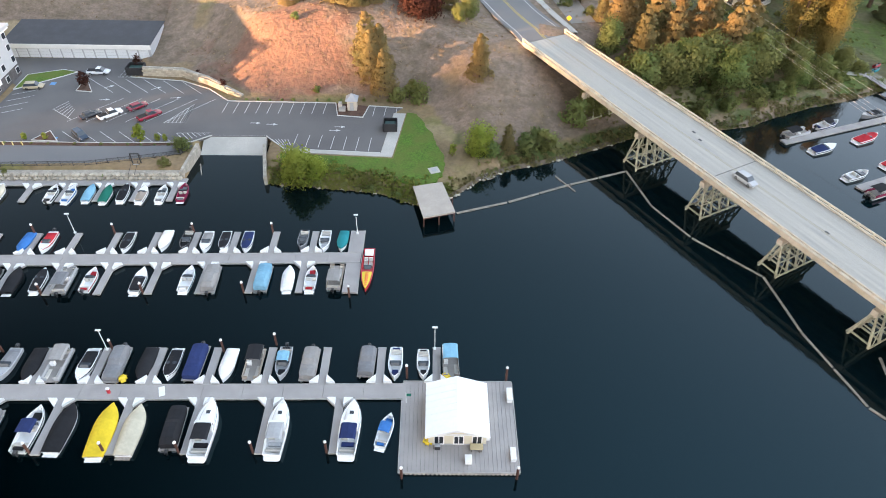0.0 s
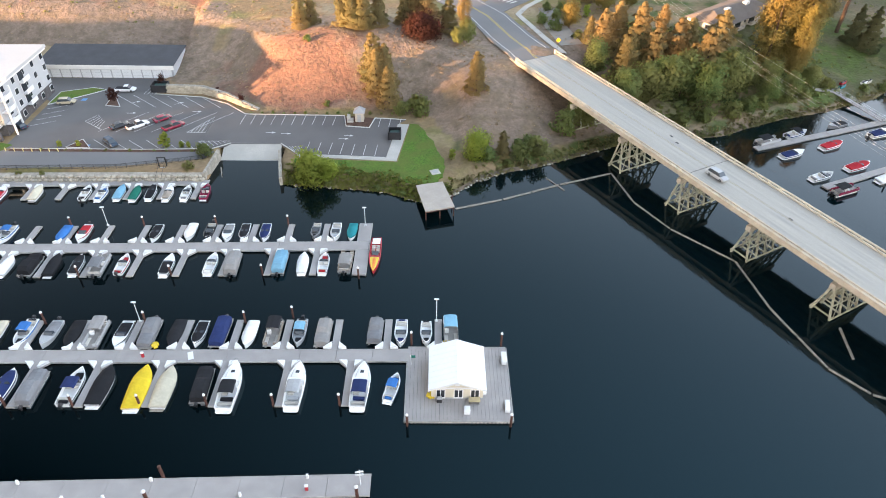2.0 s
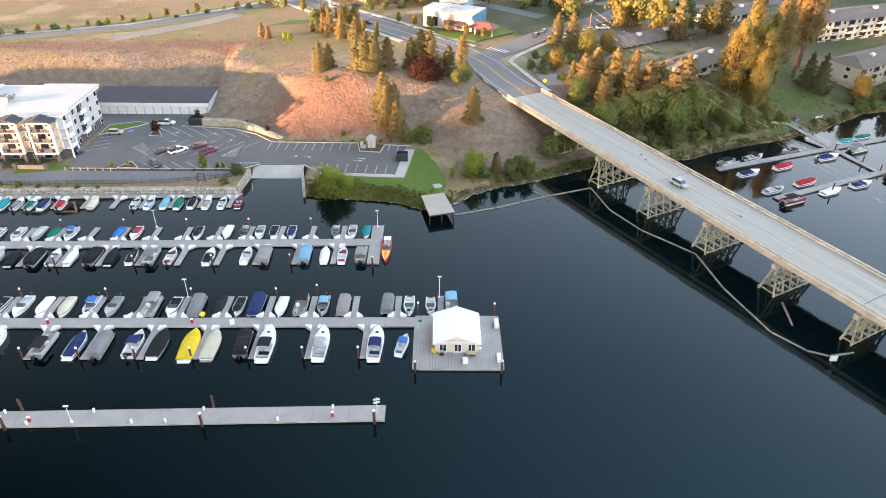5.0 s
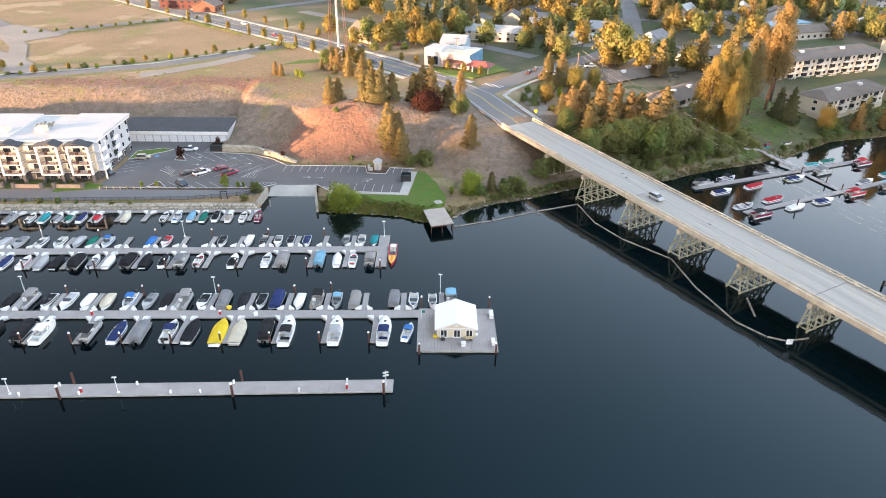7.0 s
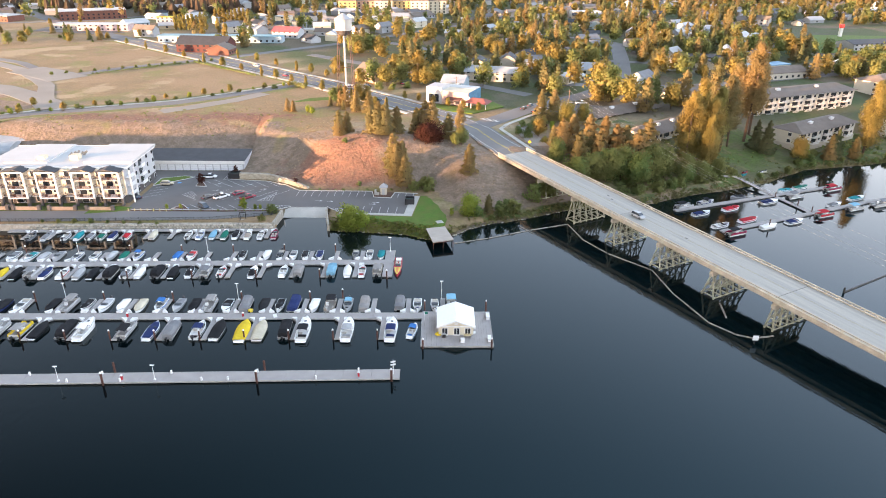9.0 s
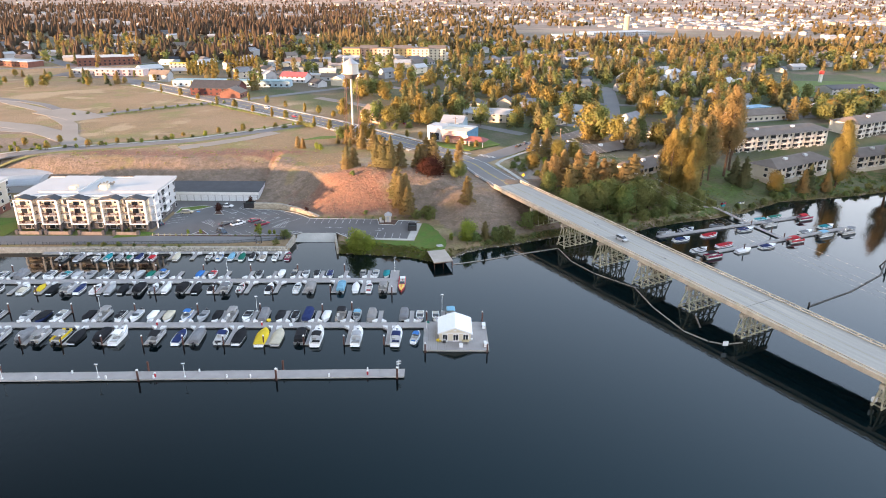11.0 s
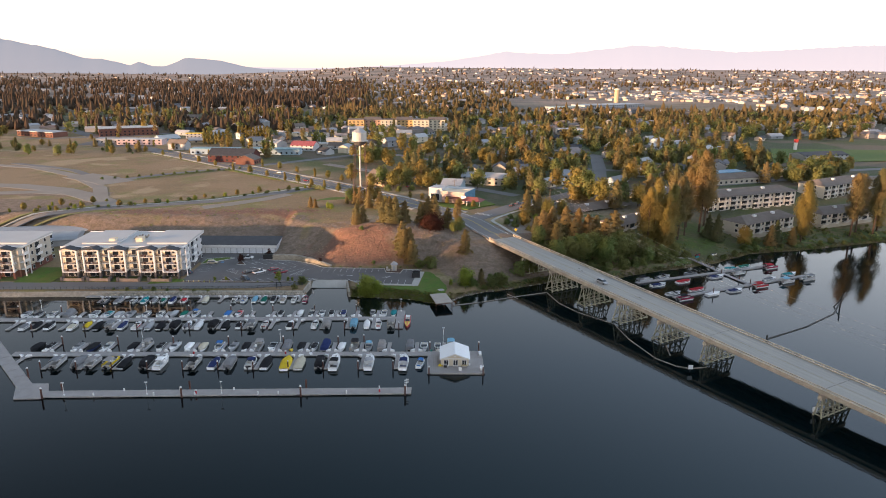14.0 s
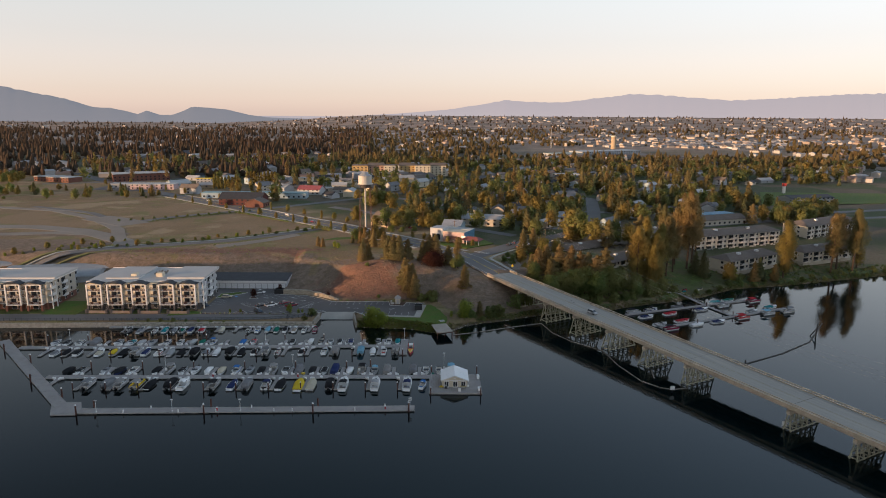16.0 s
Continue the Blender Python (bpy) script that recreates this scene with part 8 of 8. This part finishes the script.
moor([(-18.1, "pon", "tan", "dust", 6.4), (-22.4, "run", "blue", "red", 6.0), (-26.5, "cov", "white", "white", 6.0), (-31.0, "tent", "white", "sky", 6.8), (-40.2, "tent", "silver", "dust", 6.8), (-44.4, "run", "teal", "white", 6.2), (-52.8, "mid", "white", "black", 6.2),
      (-61.6, "run", "white", "red", 5.8), (-66.0, "pon", "silver", "grey", 6.6), (-70.3, "skin", "white", "black", 5.8), (-74.9, "cov", "black", "black", 6.2), (-79.2, "tent", "silver", "black", 6.4), (-83.9, "cov", "white", "white", 5.8)], lambda x: Y2(x) - 5.6, 0)
moor([(-87.8, "mid", "white", "grey", 6.2), (-92.0, "tent", "silver", "black", 6.6), (-96.8, "cov", "black", "black", 6.0), (-100.6, "cov", "silver", "silver", 6.2), (-105.0, "run", "red", "white", 6.0), (-109.7, "skin", "white", "navy", 6.2), (-113.6, "pon", "silver", "grey", 6.4),
      (-117.9, "cov", "black", "black", 6.0), (-121.6, "cov", "white", "yellow", 5.2), (-126.4, "mid", "white", "cream", 6.4), (-134.3, "skin", "white", "black", 6.0), (-138.6, "cov", "black", "black", 6.0), (-142.4, "mid", "white", "grey", 6.2)], lambda x: Y2(x) - 5.6, 0)
moor([(-52.6, "run", "maroon", "grey", 5.6), (-56.8, "run", "white", "grey", 5.4), (-60.8, "mid", "white", "tan", 5.4), (-64.7, "skin", "white", "black", 5.6), (-68.1, "cov", "white", "green", 5.4), (-71.7, "cov", "white", "sky", 5.4), (-75.6, "run", "white", "blue", 5.4), (-79.3, "run", "white", "black", 5.4),
      (-90.2, "cov", "white", "cream", 5.6), (-98.2, "mid", "white", "red", 5.6), (-102.5, "skin", "white", "navy", 5.6), (-105.9, "mid", "white", "green", 5.4), (-109.4, "mid", "white", "grey", 5.6), (-112.9, "cov", "white", "teal", 5.4), (-116.9, "run", "white", "grey", 5.4), (-122.8, "skin", "silver", "grey", 5.6), (-127.6, "run", "grey", "black", 5.6)],
     lambda x: Y1(x) - 4.3, 0)

# long red and yellow speedboat outside the arm
rb = boat_thing("long red speedboat with orange and yellow bow paint", -12.5, 93.6, 180)
part("hull", hull_shape(10.8, 2.35, 0.55, 0.35, 0.75, 0.1), paint("red"), rb)
part("bow_flash", cover_shape(10.8, 1.7, 0.10, 0.6, 0.80, 0.1, 0.6, 0.985), paint("yellow"), rb, "yellow flame paint on the foredeck")
part("bow_flash", cover_shape(10.8, 0.8, 0.15, 0.6, 0.82, 0.1, 0.62, 0.95), paint("orange"), rb, "orange flame paint on the foredeck")
windscreen(rb, 0.5, 1.5, 0.85)
for q in (-1.1, -2.3):
    seat(rb, -0.8, -0.1, q - 0.4, q + 0.2, -1)
    seat(rb, 0.1, 0.8, q - 0.4, q + 0.2, -1)
part("engine_hatch", Shape().soft(-0.8, 0.8, -5.0, -3.3, 0.75, 0.95, 0.06), paint("white"), rb)

# ---- docks and boats east of the bridge ----
for (x0, y0), (x1, y1) in (((81.2, 138.4), (148.5, 163.6)), ((90.6, 120.3), (158.5, 149.8))):
    t = thing("floating_dock", "narrow grey floating dock on the condominium shore", "dock", "east docks")
    a0, a1 = Vector((x0, y0, 0)), Vector((x1, y1, 0))
    along = (a1 - a0).normalized()
    side_v = Vector((-along.y, along.x, 0))
    n = round((a1 - a0).length / 6)
    for k in range(n):
        a, b = a0.lerp(a1, k / n), a0.lerp(a1, (k + 0.985) / n)
        part("deck_section", Shape().prism([(a - side_v)[:2], (b - side_v)[:2], (b + side_v)[:2], (a + side_v)[:2]], 0.1, DZ), M["dock"], t)
gw = thing("gangway", "pale gangway bridge from the bank to the floating docks", "gangway")
part("deck", Shape().beam((115.5, 170.1, 1.9), (122.2, 153.6, 0.6), 1.7, 0.2), M["dock"], gw)
part("pier", Shape().beam((102.5, 172.6, 2.0), (115.7, 170, 1.9), 1.9, 0.2), M["concrete"], gw)
for o in (-0.8, 0.8):
    for h in (0.5, 1.0):
        part("handrail", Shape().beam((115.5 + o, 170.1 + 0.4 * o, 1.95 + h), (122.2 + o, 153.6 + 0.4 * o, 0.65 + h), 0.07, 0.07), M["chrome"], gw)
    for k in range(8):
        q = k / 7
        part("rail_post", Shape().box(115.45 + 6.7 * q + o, 115.55 + 6.7 * q + o, 170.05 - 16.5 * q + 0.4 * o, 170.15 - 16.5 * q + 0.4 * o, 1.95 - 1.3 * q, 2.95 - 1.3 * q), M["chrome"], gw)
part("link_deck", Shape().beam((123.0, 152.2, 0.35), (127.8, 137.6, 0.35), 1.8, 0.2), M["dock"], gw)
for x, y, h in ((107.6, 124.0, 3.2), (122.5, 152.0, 2.4), (126.6, 143.5, 2.6), (128.6, 137.6, 2.4)):
    pile(x, y, h, top=False)
EAST = [(85.6, 142.2, "pon", "silver", "black", 7.4), (95.0, 146.3, "bim", "white", "black", 7.2), (108.3, 151.6, "mid", "grey", "black", 6.4), (89.6, 135.6, "mid", "white", "navy", 7.4), (101.8, 140.2, "skin", "white", "red", 7.4), (118.2, 147.0, "mid", "white", "navy", 8.2), (129.2, 159.2, "skin", "white", "teal", 6.8), (137.2, 162.6, "skin", "white", "green", 6.8),
        (130.2, 152.6, "pon", "silver", "grey", 7.2), (148.6, 161.2, "pon", "maroon", "red", 7.4), (92.2, 124.8, "run", "white", "grey", 6.8), (103.4, 129.8, "skin", "white", "red", 7.6), (94.6, 118.6, "pon", "maroon", "black", 7.2), (107.8, 124.6, "cov", "white", "white", 7.0), (118.6, 129.0, "mid", "white", "navy", 7.4), (131.6, 134.8, "pon", "red", "red", 7.0),
        (146.0, 141.2, "pon", "silver", "sky", 7.2), (152.2, 151.2, "mid", "white", "teal", 7.6), (156.4, 144.8, "pon", "silver", "grey", 7.2), (140.4, 144.6, "mid", "white", "grey", 6.6)]
for x, y, st, a, b, L in EAST:
    moor([(x, st, a, b, L)], lambda q: y, -67 + (180 if x % 3 < 1 else 0))
for x, y, c in ((119.6, 173.0, "teal"), (120.8, 175.2, "red"), (127.6, 176.0, "white"), (129.4, 176.8, "cream")):
    j = thing("jet_ski", f"small {c} jet ski on the grass", "jet ski", "jet skis", pose(x, y, ground_z(x, y), 0, 0, -60))
    part("hull", hull_shape(2.8, 1.1, 0.3, 0.3, 0.5, 0.2), paint(c), j)
    part("saddle", Shape().soft(-0.22, 0.22, -1.0, 0.3, 0.5, 0.85, 0.12), M["motor"], j)
    part("handlebar", Shape().tube((-0.4, 0.45, 1.0), (0.4, 0.45, 1.0), 0.03, n=5).box(-0.15, 0.15, 0.4, 0.8, 0.5, 0.98), M["motor"], j)

# ---- cars ----
M["tyre"] = surface("tyre_rubber", (0.02, 0.02, 0.02), 0.9, 0.2, 6, 1, 0.1, 0, 'Object')
CARCOL = {"white": (0.72, 0.72, 0.72), "black": (0.02, 0.02, 0.024), "red": (0.22, 0.012, 0.03), "tan": (0.42, 0.36, 0.25), "slate": (0.05, 0.07, 0.10), "silver": (0.4, 0.41, 0.42)}
CARPAINT = {k: gloss("car_paint_" + k, v, 0.22) for k, v in CARCOL.items()}


def car(x, y, z, yaw, kind="sedan", colour="white", group="parked cars"):
    L, W = (5.7, 2.0) if kind == "pickup" else (4.8, 1.9)
    t = thing("car", f"{colour} {kind} parked on the asphalt" if group == "parked cars" else f"{colour} {kind} on the road", "car", group, pose(x, y, z, 0, 0, yaw))
    h = 0.95 if kind != "sedan" else 0.8
    sect = lambda xx, a, b, w: [(xx, -w / 2, a), (xx, w / 2, a), (xx, w / 2, b * 0.75), (xx, w / 2 - 0.12, b), (xx, -w / 2 + 0.12, b), (xx, -w / 2, b * 0.75)]
    part("body", Shape().loft([sect(-L / 2, 0.45, h, W * 0.9), sect(-L / 2 + 0.2, 0.32, h + 0.03, W), sect(0, 0.3, h + 0.06, W), sect(L / 2 - 0.7, 0.32, h, W), sect(L / 2, 0.45, h - 0.2, W * 0.86)]), CARPAINT[colour], t)
    if kind == "pickup":
        c0, c1, rf = -0.55, 1.25, 1.75
        part("bed", Shape().box(-L / 2 + 0.15, -0.65, -W / 2 + 0.2, W / 2 - 0.2, h + 0.05, h + 0.085), M["tyre"], t, "dark open bed")
    elif kind == "suv":
        c0, c1, rf = -2.1, 0.95, 1.68
    else:
        c0, c1, rf = -1.7, 0.9, 1.38
    ring = lambda zz, e, w: [(c0 + e, -w / 2, zz), (c1 - 2.2 * e + 0.35, -w / 2, zz), (c1 - 2.2 * e + 0.35, w / 2, zz), (c0 + e, w / 2, zz)]
    part("glasshouse", Shape().loft([ring(h, 0, W * 0.9), ring(rf - 0.06, 0.3, W * 0.76)]), M["clear"], t, "dark car windows")
    part("roof", Shape().loft([ring(rf - 0.07, 0.3, W * 0.77), ring(rf, 0.42, W * 0.68)]), CARPAINT[colour], t)
    for sx in (-0.31, 0.31):
        for sy in (-1, 1):
            wh = part("wheel", Shape().tube((sx * L, sy * (W / 2 - 0.22), 0.34), (sx * L, sy * (W / 2 + 0.01), 0.34), 0.34, n=12), M["tyre"], t)
            part("rim", Shape().tube((sx * L, sy * (W / 2 + 0.005), 0.34), (sx * L, sy * (W / 2 + 0.02), 0.34), 0.21, n=10), M["chrome"], wh)
    for sy in (-0.62, 0.62):
        part("headlight", Shape().box(L / 2 - 0.12, L / 2 - 0.02, sy - 0.16, sy + 0.16, 0.55, 0.7), M["white"], t)
        part("tail_light", Shape().box(-L / 2 - 0.01, -L / 2 + 0.08, sy - 0.14, sy + 0.14, 0.6, 0.78), paint("red"), t)
    return t


for x, y, a, k, c in ((-101.2, 157.0, 8, "suv", "tan"), (-88.2, 165.2, 2, "pickup", "white"), (-81.8, 143.6, 45, "sedan", "black"), (-77.3, 143.9, 45, "pickup", "white"), (-72.2, 147.8, 45, "sedan", "red"), (-68.0, 143.6, 45, "pickup", "red"), (-80.6, 134.6, -42, "suv", "slate"),
                      (-107, 143, 150, "sedan", "slate")):
    car(x, y, LZ, a, k, c)
for k, (x, y, a, kd, c) in enumerate(((40, 242, 60, "sedan", "black"), (44, 248, 60, "sedan", "slate"), (50, 243, 20, "sedan", "white"), (45, 236, 30, "sedan", "black"), (58, 244, 30, "suv", "white"), (61, 247, 30, "sedan", "white"), (64, 250, 30, "suv", "silver"), (70, 254, 0, "pickup", "white"),
                                     (-40, 292, -45, "suv", "slate"), (-20, 300, 30, "sedan", "red"), (96, 318, 30, "sedan", "slate"), (88, 312, 30, "sedan", "white"), (180, 322, 20, "sedan", "white"), (186, 325, 20, "suv", "silver"), (192, 327, 20, "sedan", "black"))):
    car(x, y, max(ground_z(x, y), TOWN) + 0.14, a, kd, c)
p = on_bridge(24, 5.0, DECK + 0.01)
car(p.x, p.y, p.z, math.degrees(math.atan2(AX.y, AX.x)), "suv", "silver", "moving cars")
for u, o in ((5.3, 3), (6.4, -3), (7.7, 3), (8.5, -3), (9.4, 3), (10.3, -3)):
    k = int(u)
    q = Vector(MAIN[k]).lerp(Vector(MAIN[k + 1]), u - k)
    d = (Vector(MAIN[k + 1]) - Vector(MAIN[k])).normalized()
    car(q.x - d.y * o, q.y + d.x * o, ground_z(q.x, q.y) + 0.13, math.degrees(math.atan2(d.y, d.x)) + (180 if o > 0 else 0), ("suv", "sedan")[k % 2], ("white", "black", "silver", "red")[k % 4], "moving cars")

# ---- small things ----
for x, y, s in ((11.2, 65.6, (0.8, 2.2, 0.9)), (11.0, 55.6, (0.7, 1.9, 0.8)), (4.7, 54.8, (0.9, 1.1, 0.8)), (7.6, 58.3, (0.5, 0.5, 0.5))):
    b = thing("dock_box", "white lidded storage box on the marina deck", "box", "deck boxes", pose(x, y, DZ + 0.02))
    part("body", Shape().soft(-s[0] / 2, s[0] / 2, -s[1] / 2, s[1] / 2, 0, s[2] * 0.8, 0.03), M["white"], b)
    part("lid", Shape().soft(-s[0] / 2 - 0.04, s[0] / 2 + 0.04, -s[1] / 2 - 0.04, s[1] / 2 + 0.04, s[2] * 0.8, s[2], 0.08), M["white"], b)
tb = thing("picnic_bench", "pale wooden bench table on the marina deck", "bench", at=pose(5.9, 56.6, DZ + 0.02))
part("top", Shape().box(-0.9, 0.9, -0.5, 0.5, 0.68, 0.75), surface("pale_pine", (0.55, 0.45, 0.26), 0.7), tb)
for sx in (-0.7, 0.7):
    part("leg", Shape().box(sx - 0.05, sx + 0.05, -0.45, 0.45, 0, 0.68), M["log"], tb)
gr = thing("barbecue_grill", "small black barbecue grill on the marina deck", "grill", at=pose(0.4, 56.7, DZ + 0.02))
part("stand", Shape().box(-0.4, 0.4, -0.25, 0.25, 0, 0.8), M["black"], gr)
part("lid", Shape().tube((-0.4, 0, 0.9), (0.4, 0, 0.9), 0.27, n=10), M["siding_grey"], gr)
for x, y in ((1.6, 69.2), (-0.95, 57.8), (-48.0, 68.4)):
    c = thing("yellow_tub", "yellow plastic paddle float lying on the dock", "float", "yellow floats", pose(x, y, DZ + 0.03, 0, 0, x * 20))
    part("body", Shape().soft(-0.7, 0.7, -0.35, 0.35, 0, 0.4, 0.12).soft(-0.3, 0.3, -0.6, 0.6, 0.05, 0.55, 0.14), paint("yellow"), c)
sgn = thing("dock_sign", "two slanting white sign boards on a post at the breakwater end", "sign", at=pose(-10.6, YB(-10.6), DZ))
part("post", Shape().tube((0, 0, 0), (0, 0, 3.6), 0.07, n=6), M["white"], sgn)
part("board", Shape().beam((-0.55, 0, 2.3), (0.55, 0, 2.6), 0.06, 0.34).beam((-0.55, 0, 3.0), (0.55, 0, 3.3), 0.06, 0.34), M["white"], sgn)
for x in (-67.9, -18.0, -49.2, -77.5):
    yy = YB(x) - 0.6 if x in (-67.9, -18.0) else Y3(x) - 0.2
    f = thing("fire_cabinet", "small red and white fire cabinet on the dock", "cabinet", "fire cabinets", pose(x, yy, DZ))
    part("body", Shape().soft(-0.2, 0.2, -0.15, 0.15, 0, 0.9, 0.04), paint("red"), f)
    part("top", Shape().soft(-0.24, 0.24, -0.19, 0.19, 0.9, 1.15, 0.05), M["white"], f)
fl = thing("flag_post", "short post with a green flag at the deck corner", "flag", at=pose(-4.3, 64.4, DZ))
part("post", Shape().tube((0, 0, 0), (0, 0, 2.4), 0.05, n=6), M["white"], fl)
part("flag", Shape().box(0.05, 0.75, -0.02, 0.02, 1.7, 2.3), cloth("green"), fl)
mat_ = thing("dock_mat", "pale rubber mat on the dock walkway", "mat", at=pose(-41.4, 66.2, DZ + 0.004, 0, 0, 20))
part("mat", Shape().soft(-0.45, 0.45, -0.9, 0.9, 0, 0.04, 0.01), M["white"], mat_)
dw = thing("driftwood", "bleached driftwood snag in the shallows", "driftwood", at=pose(11.2, 122.6, 0))
for a in range(6):
    part("branch", Shape().tube((0, 0, 0), (1.6 * math.cos(a * 1.1), 1.3 * math.sin(a * 1.1), 0.9 + 0.3 * (a % 2)), 0.14, 0.03, 5), M["log"], dw)
lg = thing("driftwood", "pale log leaning in the water by the ramp", "driftwood", at=pose(-51.6, 126, 0))
part("log", Shape().tube((0, 0, 0.9), (0.9, -3.2, -0.2), 0.16, 0.1, 6), M["log"], lg)
ys = thing("road_sign", "yellow diamond road sign at the bridge", "sign", at=pose(34.7, 177.6, ground_z(34.7, 177.6)))
part("post", Shape().tube((0, 0, 0), (0, 0, 2.2), 0.05, n=6), M["chrome"], ys)
part("plate", Shape().prism([(0.75, 0), (0, 0.75), (-0.75, 0), (0, -0.75)], -0.03, 0.03), paint("yellow"), ys).matrix_basis = pose(0, 0, 2.4, 90, 0, 0)

# riprap on the bank below the lawn and at the bridge
rr = random.Random(12)
SM = [boulder(rr).mesh("rock") for _ in range(4)]
for me in SM:
    me.materials.append(M["stone"])
M["bank"] = surface("bank_soil", (0.15, 0.115, 0.08), 0.95, 0.3, 2.5, 0.5, 0.5)
bank = structure("riprap_bank", Shape().loft([[(x, float(np.interp(x, SHX, SHY)) + o, z) for o, z in ((-0.7, -0.8), (0.9, -0.8), (0.9, 0.6), (0.1, 0.18))] for x in np.linspace(-35.5, 44, 60)]), M["bank"], "loose pale stones along the water's edge")
for i in range(170):
    x = -35.5 + 79 * i / 169 + rr.uniform(-0.3, 0.3)
    ob = new("rock", SM[i % 4])
    ob.parent = bank
    y = float(np.interp(x, SHX, SHY)) + rr.uniform(-0.4, 1.5)
    ob.matrix_basis = Matrix.LocRotScale((x, y, max(0.1, ground_z(x, y) * 0.8)), Euler((rr.uniform(-0.3, 0.3), 0, rr.uniform(0, 6))), Vector((1, 0.8, 0.7)) * rr.uniform(0.2, 0.55))

# ---- power line ----
def utility_pole(x, y, h):
    t = thing("utility_pole", "tall wooden utility pole with a cross arm", "pole", "utility poles", pose(x, y, ground_z(x, y)))
    part("shaft", Shape().tube((0, 0, -0.5), (0, 0, h), 0.2, 0.13, 8), surface("pole_wood", (0.26, 0.16, 0.09), 0.9, 0.2, 3, 0.8, 0.2), t)
    part("cross_arm", Shape().beam((-1.4, -0.4, h - 0.8), (1.4, 0.4, h - 0.8), 0.14, 0.18), M["trunk"], t)
    return t


utility_pole(59, 230, 12.5)
utility_pole(-12.5, 299.5, 12)
utility_pole(-60, 330, 11)
utility_pole(8, 268, 11)
WIRE = gloss("bright_aluminium_wire", (0.75, 0.70, 0.62), 0.4)
wires = thing("power_line", "thin sagging power wires across the river", "wires")
for o, up in ((-2.4, 0.0), (-0.8, 1.3), (0.8, 0.0), (2.4, 1.3), (0.0, 3.0)):
    pts = []
    for k in range(25):
        u = k / 24
        pts.append((59 + o + 0.35 * 300 * u, 230 + 0.5 * o - 0.937 * 300 * u, 21.6 + up - (50 + 4 * o - 3 * up) * u * (1 - u)))
    r = 0.014
    part("wire", Shape().loft([[(x - r, y, z), (x, y, z - r), (x + r, y, z), (x, y, z + r)] for x, y, z in pts]), WIRE, wires)
